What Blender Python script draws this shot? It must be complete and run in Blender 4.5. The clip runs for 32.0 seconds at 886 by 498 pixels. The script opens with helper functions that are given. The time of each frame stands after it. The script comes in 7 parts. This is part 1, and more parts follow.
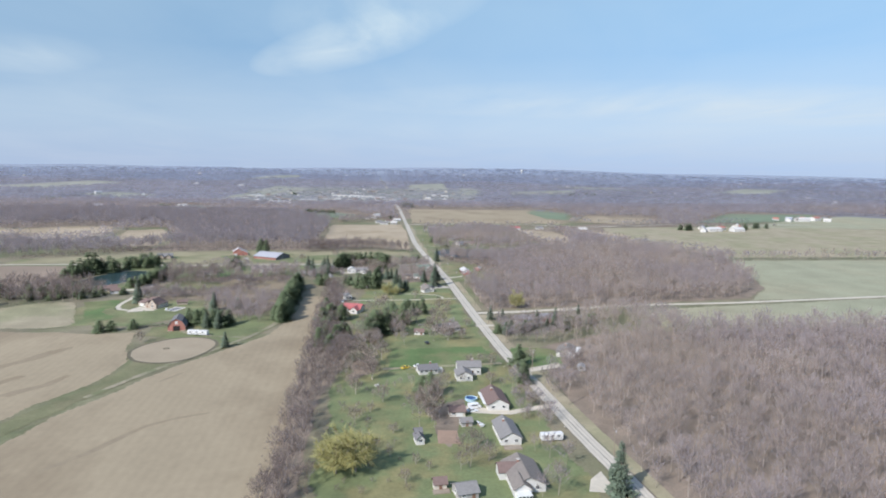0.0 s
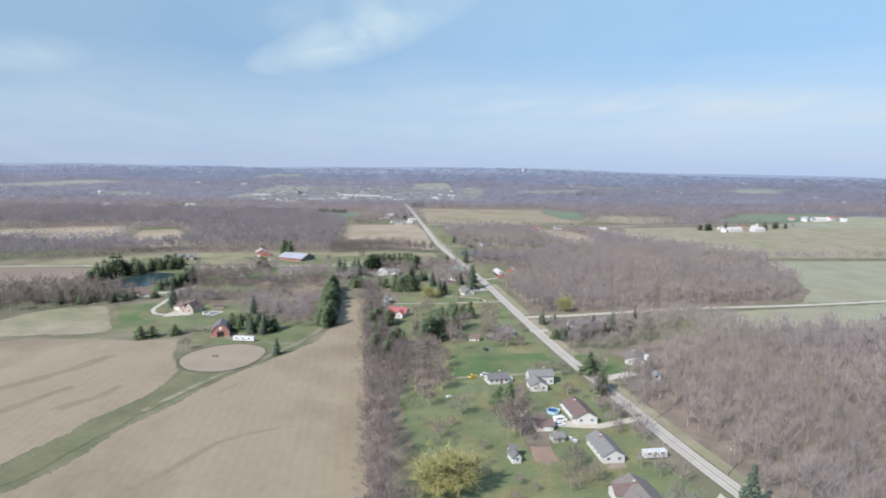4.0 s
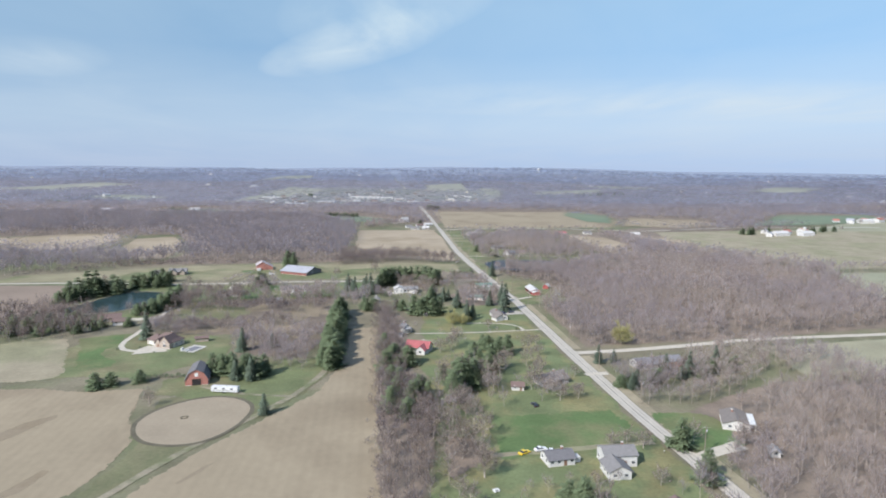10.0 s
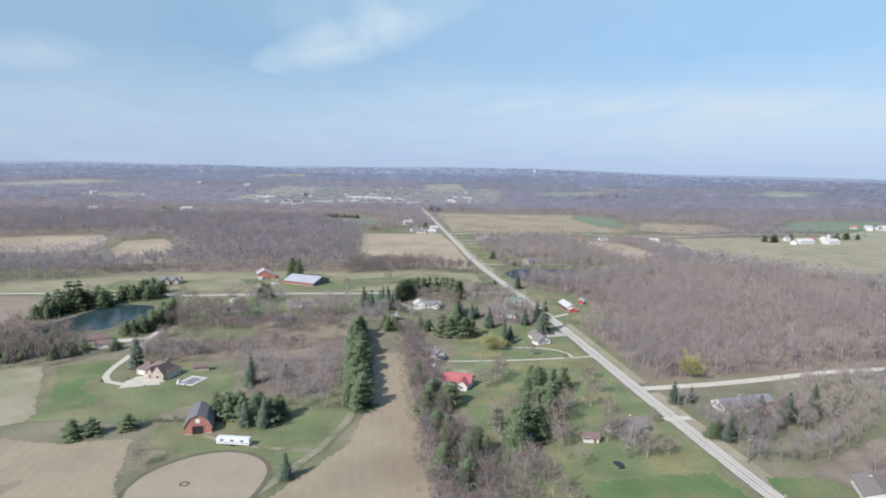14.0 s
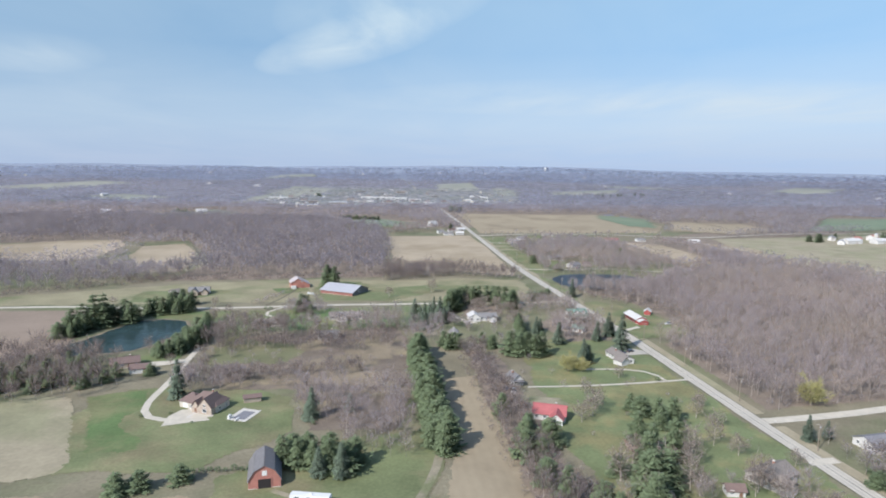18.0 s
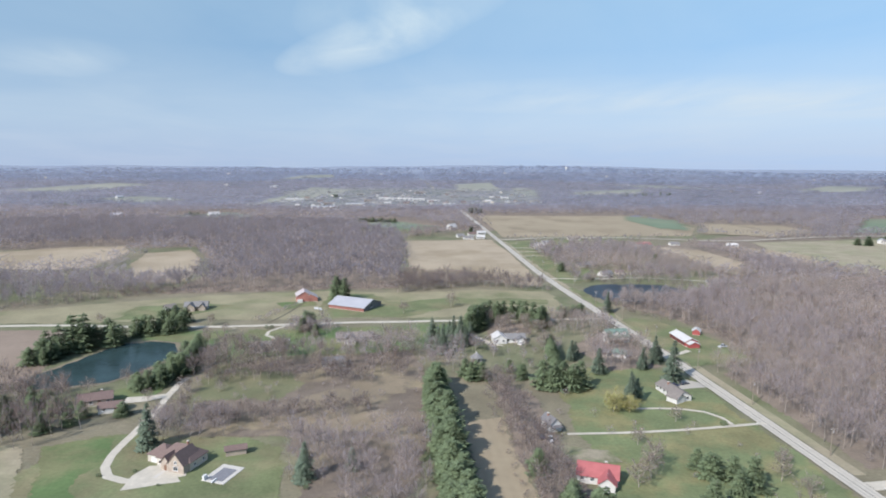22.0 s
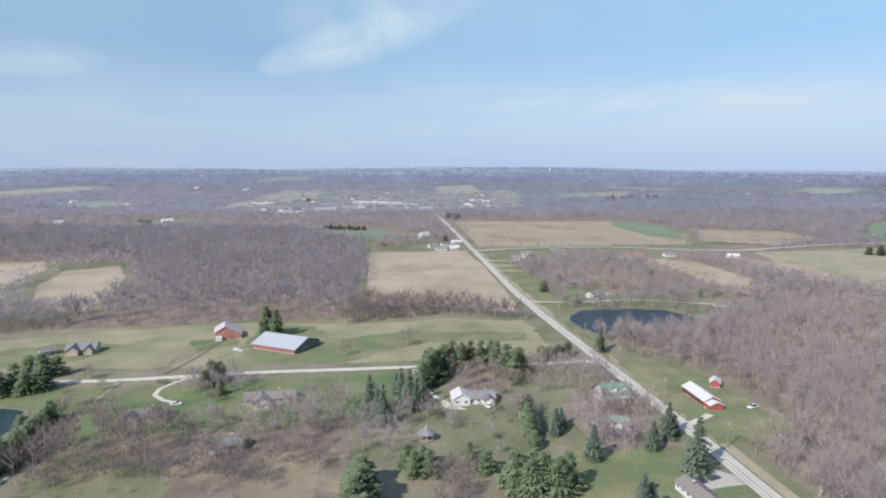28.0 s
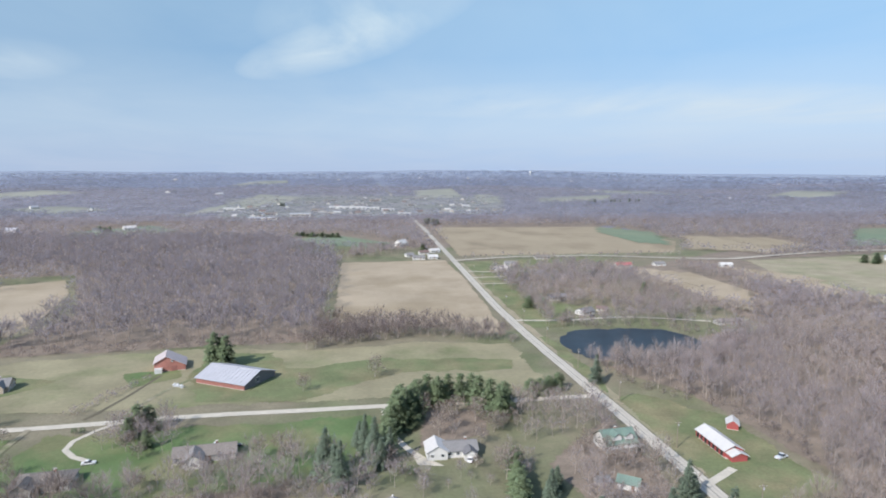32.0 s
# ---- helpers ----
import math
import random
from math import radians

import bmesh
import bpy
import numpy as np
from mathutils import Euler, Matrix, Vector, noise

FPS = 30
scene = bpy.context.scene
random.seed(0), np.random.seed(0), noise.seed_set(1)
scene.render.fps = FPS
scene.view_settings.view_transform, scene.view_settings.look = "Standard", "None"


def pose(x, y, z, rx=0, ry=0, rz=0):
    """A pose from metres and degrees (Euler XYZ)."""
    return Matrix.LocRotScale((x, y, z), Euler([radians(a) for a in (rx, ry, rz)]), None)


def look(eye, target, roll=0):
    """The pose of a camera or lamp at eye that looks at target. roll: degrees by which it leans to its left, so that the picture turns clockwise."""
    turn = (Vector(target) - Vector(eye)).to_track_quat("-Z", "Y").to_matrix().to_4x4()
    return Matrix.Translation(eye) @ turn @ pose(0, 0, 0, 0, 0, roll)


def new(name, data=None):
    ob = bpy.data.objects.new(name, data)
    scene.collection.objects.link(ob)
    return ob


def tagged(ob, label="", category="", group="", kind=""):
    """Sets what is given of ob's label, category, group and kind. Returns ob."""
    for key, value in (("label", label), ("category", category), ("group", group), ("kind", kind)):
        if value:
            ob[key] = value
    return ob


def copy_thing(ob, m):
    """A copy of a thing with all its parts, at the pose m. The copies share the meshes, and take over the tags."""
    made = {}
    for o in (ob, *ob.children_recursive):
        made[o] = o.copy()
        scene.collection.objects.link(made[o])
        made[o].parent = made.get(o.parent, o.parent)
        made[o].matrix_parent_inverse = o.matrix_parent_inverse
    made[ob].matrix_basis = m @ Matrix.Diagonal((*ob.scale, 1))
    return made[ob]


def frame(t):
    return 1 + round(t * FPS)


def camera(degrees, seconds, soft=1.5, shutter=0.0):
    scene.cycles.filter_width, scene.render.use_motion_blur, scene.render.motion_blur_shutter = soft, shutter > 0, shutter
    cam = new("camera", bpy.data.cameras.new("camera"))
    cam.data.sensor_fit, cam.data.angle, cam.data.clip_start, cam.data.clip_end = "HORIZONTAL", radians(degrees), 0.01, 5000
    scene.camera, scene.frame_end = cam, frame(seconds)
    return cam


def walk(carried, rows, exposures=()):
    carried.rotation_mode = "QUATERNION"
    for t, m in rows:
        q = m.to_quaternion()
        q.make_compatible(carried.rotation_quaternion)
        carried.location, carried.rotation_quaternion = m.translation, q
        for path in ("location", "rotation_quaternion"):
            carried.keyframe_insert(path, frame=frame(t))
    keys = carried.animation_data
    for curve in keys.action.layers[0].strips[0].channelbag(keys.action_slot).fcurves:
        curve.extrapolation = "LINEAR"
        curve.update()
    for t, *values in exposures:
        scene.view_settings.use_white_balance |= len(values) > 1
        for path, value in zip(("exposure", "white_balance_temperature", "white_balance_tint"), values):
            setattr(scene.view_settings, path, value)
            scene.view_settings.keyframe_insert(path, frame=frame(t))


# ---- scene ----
cam = camera(70.5, 32.0, soft=1.9)
PATH = [
    (0, pose(-0.00, -0.00, 95.00, 82.48, -0.95, -7.00)),
    (0.5, pose(-3.98, 1.58, 94.52, 82.48, -0.93, -6.88)),
    (1, pose(-8.19, 2.93, 94.04, 82.50, -0.92, -6.75)),
    (1.5, pose(-12.86, 4.51, 93.64, 82.49, -0.90, -6.81)),
    (2, pose(-17.50, 6.49, 93.41, 82.47, -0.93, -7.46)),
    (2.5, pose(-21.76, 9.00, 93.42, 82.52, -0.83, -8.31)),
    (3, pose(-25.44, 12.09, 93.63, 82.51, -0.87, -8.06)),
    (3.5, pose(-28.20, 15.32, 93.82, 82.46, -0.97, -7.66)),
    (5.5, pose(-35.60, 32.84, 94.79, 82.35, -0.78, -6.25)),
    (6, pose(-36.27, 38.37, 95.05, 82.38, -0.68, -5.56)),
    (6.5, pose(-36.40, 44.23, 95.12, 82.44, -0.49, -5.12)),
    (7, pose(-36.12, 50.64, 95.08, 82.48, -0.42, -4.74)),
    (7.5, pose(-35.48, 57.29, 95.03, 82.50, -0.43, -4.47)),
    (8, pose(-34.48, 63.86, 94.96, 82.47, -0.45, -4.50)),
    (8.5, pose(-33.30, 70.74, 94.86, 82.44, -0.40, -4.74)),
    (9, pose(-32.06, 78.15, 94.72, 82.43, -0.36, -5.19)),
    (9.5, pose(-30.78, 85.59, 94.56, 82.43, -0.47, -5.57)),
    (10, pose(-30.25, 93.14, 94.56, 82.41, -0.60, -6.24)),
    (11, pose(-31.33, 108.88, 94.92, 82.37, -0.90, -6.96)),
    (11.5, pose(-33.03, 115.81, 94.96, 82.35, -1.02, -7.01)),
    (12, pose(-35.50, 122.29, 94.98, 82.37, -1.17, -6.98)),
    (12.5, pose(-38.47, 128.35, 94.96, 82.38, -1.24, -6.92)),
    (13, pose(-41.65, 134.19, 94.95, 82.38, -1.28, -6.92)),
    (13.5, pose(-45.26, 139.53, 94.93, 82.38, -1.30, -6.91)),
    (14, pose(-48.75, 144.42, 94.93, 82.40, -1.27, -7.03)),
    (14.5, pose(-52.50, 149.36, 94.89, 82.41, -1.16, -7.36)),
    (16.5, pose(-67.36, 168.06, 94.69, 82.38, -0.89, -7.75)),
    (17, pose(-70.54, 173.15, 94.62, 82.35, -0.86, -7.43)),
    (17.5, pose(-73.20, 178.62, 94.62, 82.34, -0.82, -7.02)),
    (18, pose(-75.48, 184.53, 94.73, 82.29, -0.81, -6.62)),
    (18.5, pose(-77.11, 189.93, 94.96, 82.27, -0.82, -6.02)),
    (19, pose(-77.98, 195.02, 95.15, 82.26, -0.81, -5.46)),
    (19.5, pose(-78.41, 200.33, 95.28, 82.27, -0.79, -5.08)),
    (20, pose(-78.20, 205.94, 95.44, 82.29, -0.72, -4.98)),
    (20.5, pose(-77.22, 211.54, 95.52, 82.28, -0.64, -4.93)),
    (21, pose(-75.42, 217.32, 95.54, 82.26, -0.55, -4.78)),
    (21.5, pose(-73.30, 223.29, 95.56, 82.24, -0.46, -4.83)),
    (22, pose(-71.17, 229.36, 95.73, 82.22, -0.40, -4.91)),
    (22.5, pose(-69.16, 235.30, 95.93, 82.19, -0.39, -5.05)),
    (23, pose(-66.86, 241.70, 96.06, 82.18, -0.31, -5.23)),
    (23.5, pose(-64.44, 248.45, 96.21, 82.17, -0.31, -5.34)),
    (24, pose(-61.90, 255.36, 96.26, 82.20, -0.32, -5.41)),
    (24.5, pose(-59.49, 262.38, 96.28, 82.20, -0.29, -5.54)),
    (25, pose(-57.18, 269.41, 96.27, 82.23, -0.31, -5.64)),
    (25.5, pose(-54.90, 276.22, 96.31, 82.24, -0.28, -5.70)),
    (27.5, pose(-48.12, 303.50, 96.82, 82.33, -0.29, -6.24)),
    (28, pose(-46.84, 310.53, 96.97, 82.34, -0.27, -6.32)),
    (28.5, pose(-45.67, 317.64, 97.13, 82.33, -0.32, -6.42)),
    (29, pose(-44.51, 324.63, 97.22, 82.34, -0.36, -6.55)),
    (29.5, pose(-43.46, 331.63, 97.35, 82.38, -0.42, -6.59)),
    (30, pose(-42.54, 338.18, 97.54, 82.41, -0.40, -6.66)),
    (30.5, pose(-41.55, 343.64, 97.75, 82.48, -0.43, -6.68)),
    (31, pose(-40.73, 347.98, 97.87, 82.54, -0.41, -6.92)),
    (31.5, pose(-39.98, 350.85, 98.00, 82.62, -0.36, -7.44)),
    (32, pose(-39.05, 352.57, 98.01, 82.64, -0.28, -8.12)),
]
walk(cam, PATH, [(0, 0.14, 6420, 9), (32, 0.14, 6420, 9)])

# ---- world and sun ----
SUN_AZ = math.atan2(-0.75, -0.66)     # the sun stands in the south-west, seen along (x, y)
SUN_EL = radians(38)
world = bpy.data.worlds.new("world")
scene.world = world
world.use_nodes = True
wt = world.node_tree
wn, wl = wt.nodes, wt.links
wn.clear()
w_out = wn.new("ShaderNodeOutputWorld")
w_bg = wn.new("ShaderNodeBackground")
w_bg.inputs["Strength"].default_value = 0.176
w_sky = wn.new("ShaderNodeTexSky")
w_sky.sky_type, w_sky.sun_disc = "NISHITA", False
w_sky.sun_elevation, w_sky.sun_rotation = SUN_EL, SUN_AZ
w_sky.altitude, w_sky.air_density, w_sky.dust_density, w_sky.ozone_density = 300, 1.0, 0.3, 1.2
w_co = wn.new("ShaderNodeTexCoord")
w_sep = wn.new("ShaderNodeSeparateXYZ")
w_max = wn.new("ShaderNodeMath")
w_max.operation = "MAXIMUM"
w_max.inputs[1].default_value = 0.0
w_even = wn.new("ShaderNodeMath")
w_even.operation = "MULTIPLY_ADD"
w_even.inputs[1].default_value, w_even.inputs[2].default_value = 0.4, 0.20
w_com = wn.new("ShaderNodeCombineXYZ")
wl.new(w_co.outputs["Generated"], w_sep.inputs[0])
wl.new(w_sep.outputs["Z"], w_max.inputs[0])
wl.new(w_sep.outputs["X"], w_com.inputs["X"])
wl.new(w_sep.outputs["Y"], w_com.inputs["Y"])
wl.new(w_max.outputs[0], w_even.inputs[0])
wl.new(w_even.outputs[0], w_com.inputs["Z"])
wl.new(w_com.outputs[0], w_sky.inputs["Vector"])
# thin cirrus on a plane high above: one bright wisp, a long streak, and faint veils
w_div = wn.new("ShaderNodeMath")
w_div.operation = "DIVIDE"
w_div.inputs[0].default_value = 1.0
w_add = wn.new("ShaderNodeMath")
w_add.inputs[1].default_value = 0.08
wl.new(w_max.outputs[0], w_add.inputs[0])
wl.new(w_add.outputs[0], w_div.inputs[1])
w_flat = wn.new("ShaderNodeCombineXYZ")
wl.new(w_sep.outputs["X"], w_flat.inputs["X"])
wl.new(w_sep.outputs["Y"], w_flat.inputs["Y"])
w_scale = wn.new("ShaderNodeVectorMath")
w_scale.operation = "SCALE"
wl.new(w_flat.outputs[0], w_scale.inputs[0])
wl.new(w_div.outputs[0], w_scale.inputs["Scale"])


def sky_math(op, a, b):
    m = wn.new("ShaderNodeMath")
    m.operation = op
    for k, v in enumerate((a, b)):
        if isinstance(v, float):
            m.inputs[k].default_value = v
        else:
            wl.new(v, m.inputs[k])
    return m.outputs[0]


def sky_noise(scale, turn, stretch, warp):
    mp = wn.new("ShaderNodeMapping")
    mp.inputs["Rotation"].default_value, mp.inputs["Scale"].default_value = (0, 0, radians(turn)), (*stretch, 1)
    wl.new(w_scale.outputs[0], mp.inputs[0])
    t = wn.new("ShaderNodeTexNoise")
    t.inputs["Scale"].default_value, t.inputs["Detail"].default_value = scale, 6
    t.inputs["Roughness"].default_value, t.inputs["Distortion"].default_value = 0.55, warp
    wl.new(mp.outputs[0], t.inputs["Vector"])
    r = wn.new("ShaderNodeMapRange")
    r.inputs["From Min"].default_value, r.inputs["From Max"].default_value = 0.35, 0.7
    wl.new(t.outputs[0], r.inputs["Value"])
    return r.outputs[0]


def cloud(x, y, turn, long, wide, strength):
    mp = wn.new("ShaderNodeMapping")
    mp.vector_type = "TEXTURE"
    mp.inputs["Location"].default_value, mp.inputs["Rotation"].default_value = (x, y, 0), (0, 0, radians(turn))
    mp.inputs["Scale"].default_value = (long, wide, 1)
    wl.new(w_scale.outputs[0], mp.inputs[0])
    g = wn.new("ShaderNodeTexGradient")
    g.gradient_type = "SPHERICAL"
    wl.new(mp.outputs[0], g.inputs[0])
    return sky_math("MULTIPLY", sky_math("POWER", g.outputs["Fac"], 0.8), strength)


w_soft, w_fibre = sky_noise(0.7, 20, (1.0, 0.6), 0.6), sky_noise(1.2, 32, (1.2, 0.5), 0.4)
w_cloud = sky_math("ADD", cloud(-0.18, 3.92, -57, 0.95, 0.36, 1.2), cloud(0.04, 3.15, -68, 0.9, 0.46, 0.75))
w_cloud = sky_math("ADD", w_cloud, cloud(2.9, 5.0, -14, 3.4, 1.0, 0.6))
w_cloud = sky_math("ADD", w_cloud, cloud(-2.05, 4.2, -50, 0.6, 0.4, 0.42))
w_cloud = sky_math("ADD", sky_math("MULTIPLY", w_cloud, sky_math("ADD", sky_math("MULTIPLY", w_fibre, 0.85), 0.12)), sky_math("MULTIPLY", w_soft, 0.14))
w_cloud = sky_math("ADD", w_cloud, cloud(4.6, 6.4, -20, 4.6, 3.0, 0.2))
w_low = sky_math("MULTIPLY", sky_math("MAXIMUM", sky_math("SUBTRACT", 1.0, sky_math("MULTIPLY", w_max.outputs[0], 6.0)), 0.0), 0.62)
w_cloud = sky_math("MINIMUM", sky_math("ADD", w_cloud, w_low), 1.0)
w_mix = wn.new("ShaderNodeMix")
w_mix.data_type = "RGBA"
w_mix.inputs["B"].default_value = (4.65, 5.15, 5.75, 1)
wl.new(w_cloud, w_mix.inputs["Factor"])
wl.new(w_sky.outputs[0], w_mix.inputs["A"])
w_ramp = wn.new("ShaderNodeValToRGB")
for place, tone in ((0.0, (0.60, 0.62, 0.69, 1)), (0.06, (0.74, 0.755, 0.755, 1)), (0.23, (0.87, 0.895, 0.83, 1)), (0.6, (0.82, 0.82, 0.82, 1))):
    stop = w_ramp.color_ramp.elements[0] if place == 0 else w_ramp.color_ramp.elements.new(place)
    stop.position, stop.color = place, tone
w_ramp.color_ramp.elements[-1].color = (0.82, 0.82, 0.82, 1)
w_mul = wn.new("ShaderNodeMix")
w_mul.data_type, w_mul.blend_type = "RGBA", "MULTIPLY"
w_mul.inputs["Factor"].default_value = 1.0
wl.new(w_max.outputs[0], w_ramp.inputs[0])
wl.new(w_mix.outputs["Result"], w_mul.inputs["A"])
wl.new(w_ramp.outputs[0], w_mul.inputs["B"])
wl.new(w_mul.outputs["Result"], w_bg.inputs["Color"])
wl.new(w_bg.outputs[0], w_out.inputs[0])

sun = new("sun", bpy.data.lights.new("sun", "SUN"))
sun.data.energy, sun.data.angle, sun.data.color = 4.6, radians(0.6), (1.0, 0.945, 0.905)
sun_way = Vector((-0.75, -0.66, 0)).normalized() * math.cos(SUN_EL) + Vector((0, 0, math.sin(SUN_EL)))
sun.matrix_world = look(sun_way * 500, (0, 0, 0))

# ---- materials ----
FRAYED = set()


def mat(name, base, rough=0.9, spread=0.25, scale=0.3, fine=3.0, tint=None, tint_amount=0.0, tint_scale=0.02, tint_edge=(0.45, 0.6),
        stretch=None, island=0.0, per_object=0.0, bump=0.0, metal=0.0, spec=0.3, rows=None, thin=0.0, soft=0.0, open_=0.0, ground=False):
    """A diffuse surface whose colour varies at two scales, with a second colour in patches and, where wanted, rows."""
    m = bpy.data.materials.new(name)
    m.use_nodes = True
    n, l = m.node_tree.nodes, m.node_tree.links
    b = n["Principled BSDF"]
    b.inputs["Roughness"].default_value, b.inputs["Metallic"].default_value = rough, metal
    b.inputs["Specular IOR Level"].default_value = spec
    geo = n.new("ShaderNodeNewGeometry")
    if per_object or metal or rows is None and scale > 0.9:
        co = n.new("ShaderNodeTexCoord").outputs["Object"]
    else:
        co = geo.outputs["Position"]
    if stretch:
        mp = n.new("ShaderNodeMapping")
        mp.inputs["Rotation"].default_value = (0, 0, radians(stretch[2]) if len(stretch) > 2 else 0)
        mp.inputs["Scale"].default_value = (stretch[0], stretch[1], 1)
        l.new(co, mp.inputs[0])
        co = mp.outputs[0]

    def noise_of(s, detail=4):
        t = n.new("ShaderNodeTexNoise")
        t.inputs["Scale"].default_value, t.inputs["Detail"].default_value = s, detail
        t.inputs["Roughness"].default_value = 0.6
        l.new(co, t.inputs["Vector"])
        return t.outputs[0]

    def mul(a, lo, hi, fac):
        r = n.new("ShaderNodeMapRange")
        r.inputs["To Min"].default_value, r.inputs["To Max"].default_value = lo, hi
        r.inputs["From Min"].default_value, r.inputs["From Max"].default_value = 0.25, 0.75
        l.new(fac, r.inputs["Value"])
        x = n.new("ShaderNodeVectorMath")
        x.operation = "SCALE"
        l.new(a, x.inputs[0])
        l.new(r.outputs[0], x.inputs["Scale"])
        return x.outputs[0]

    rgb = n.new("ShaderNodeRGB")
    rgb.outputs[0].default_value = (*base, 1)
    c = rgb.outputs[0]
    if tint:
        mx = n.new("ShaderNodeMix")
        mx.data_type = "RGBA"
        mx.inputs["B"].default_value = (*tint, 1)
        r = n.new("ShaderNodeMapRange")
        r.inputs["From Min"].default_value, r.inputs["From Max"].default_value = tint_edge
        r.inputs["To Max"].default_value = tint_amount
        l.new(noise_of(tint_scale, 5), r.inputs["Value"])
        l.new(r.outputs[0], mx.inputs["Factor"])
        l.new(c, mx.inputs["A"])
        c = mx.outputs["Result"]
    if rows:
        wv = n.new("ShaderNodeTexWave")
        wv.inputs["Scale"].default_value, wv.inputs["Distortion"].default_value = rows[0], 1.2
        wv.inputs["Detail"].default_value, wv.inputs["Detail Scale"].default_value = 3, 0.4
        rm = n.new("ShaderNodeMapping")
        rm.inputs["Rotation"].default_value = (0, 0, radians(rows[1]))
        l.new(geo.outputs["Position"], rm.inputs[0])
        l.new(rm.outputs[0], wv.inputs["Vector"])
        c = mul(c, 1 - rows[2], 1 + rows[2], wv.outputs["Fac"])
    c = mul(c, 1 - spread, 1 + spread, noise_of(scale))
    c = mul(c, 1 - spread * 0.6, 1 + spread * 0.6, noise_of(fine))
    if island:
        c = mul(c, 1 - island, 1 + island, geo.outputs["Random Per Island"])
    if per_object:
        oi = n.new("ShaderNodeObjectInfo")
        c = mul(c, 1 - per_object, 1 + per_object, oi.outputs["Random"])
    l.new(c, b.inputs["Base Color"])
    way = None
    if soft:    # sprays of fine twigs or needles shade as round masses, not as flat chips
        less, sum_ = n.new("ShaderNodeVectorMath"), n.new("ShaderNodeVectorMath")
        less.operation, sum_.operation = "SCALE", "ADD"
        less.inputs["Scale"].default_value, sum_.inputs[1].default_value = 1 - soft, (-0.25 * soft, -0.25 * soft, soft)
        unit = n.new("ShaderNodeVectorMath")
        unit.operation = "NORMALIZE"
        l.new(geo.outputs["Normal"], less.inputs[0])
        l.new(less.outputs[0], sum_.inputs[0])
        l.new(sum_.outputs[0], unit.inputs[0])
        way = unit.outputs[0]
        l.new(way, b.inputs["Normal"])
    if thin:
        tr, mix, out = n.new("ShaderNodeBsdfTranslucent"), n.new("ShaderNodeMixShader"), n["Material Output"]
        mix.inputs[0].default_value = thin
        l.new(c, tr.inputs["Color"])
        l.new(b.outputs[0], mix.inputs[1])
        l.new(tr.outputs[0], mix.inputs[2])
        l.new(mix.outputs[0], out.inputs["Surface"])
    if open_:    # a spray of twigs lets part of the light pass between them
        hole, mix2, out = n.new("ShaderNodeBsdfTransparent"), n.new("ShaderNodeMixShader"), n["Material Output"]
        mix2.inputs[0].default_value = open_
        l.new(mix.outputs[0] if thin else b.outputs[0], mix2.inputs[1])
        l.new(hole.outputs[0], mix2.inputs[2])
        l.new(mix2.outputs[0], out.inputs["Surface"])
    if ground:    # the cover thins out towards a frayed edge
        FRAYED.add(m)
        fray, thin_out, clear, mix3 = n.new("ShaderNodeAttribute"), n.new("ShaderNodeMath"), n.new("ShaderNodeBsdfTransparent"), n.new("ShaderNodeMixShader")
        fray.attribute_name, thin_out.operation = "frayed", "GREATER_THAN"
        l.new(fray.outputs["Fac"], thin_out.inputs[0])
        l.new(noise_of(0.5, 6), thin_out.inputs[1])
        l.new(thin_out.outputs[0], mix3.inputs[0])
        l.new(b.outputs[0], mix3.inputs[1])
        l.new(clear.outputs[0], mix3.inputs[2])
        l.new(mix3.outputs[0], n["Material Output"].inputs["Surface"])
    if bump:
        bp = n.new("ShaderNodeBump")
        bp.inputs["Strength"].default_value, bp.inputs["Distance"].default_value = 0.6, bump
        l.new(noise_of(fine), bp.inputs["Height"])
        l.new(bp.outputs[0], b.inputs["Normal"])
    return m


M_GROUND = mat("meadow_ground", (0.215, 0.19, 0.13), scale=0.05, fine=0.8, tint=(0.14, 0.16, 0.08), tint_amount=0.8, tint_scale=0.012)
M_STUBBLE = mat("corn_stubble", (0.325, 0.268, 0.185), scale=0.018, fine=0.35, spread=0.11, tint=(0.235, 0.188, 0.128), tint_amount=0.8, tint_scale=0.017,
                tint_edge=(0.50, 0.66), rows=(0.09, 0, 0.016), stretch=(1, 0.7, 15), ground=True)
M_DAMP = mat("damp_soil", (0.282, 0.23, 0.16), scale=0.05, fine=0.5, spread=0.16, tint=(0.225, 0.18, 0.12), tint_amount=0.8, tint_scale=0.05, ground=True)
M_VERGE = mat("verge_grass", (0.158, 0.162, 0.088), scale=0.06, fine=0.8, spread=0.2, tint=(0.21, 0.19, 0.115), tint_amount=0.6, tint_scale=0.05, ground=True)
# green crop for far fields, dulled and blued in its colour for haze
M_HAZEGREEN = mat("hazy_green_crop", (0.168, 0.215, 0.142), scale=0.03, fine=0.3, spread=0.12, tint=(0.2, 0.225, 0.15), tint_amount=0.7, tint_scale=0.01, ground=True)
M_STUBBLE_B = mat("pale_stubble", (0.395, 0.325, 0.235), scale=0.02, fine=0.4, spread=0.12, tint=(0.28, 0.225, 0.15), tint_amount=0.8, tint_scale=0.012, rows=(0.12, 90, 0.02), ground=True)
M_TILLED = mat("tilled_soil", (0.275, 0.215, 0.168), scale=0.02, fine=0.4, spread=0.14, tint=(0.23, 0.18, 0.135), tint_amount=0.7, tint_scale=0.012, rows=(0.08, 90, 0.03), ground=True)
M_LAWN = mat("lawn_grass", (0.158, 0.182, 0.088), scale=0.06, fine=0.9, spread=0.28, tint=(0.225, 0.198, 0.115), tint_amount=0.85, tint_scale=0.035, tint_edge=(0.44, 0.62), ground=True)
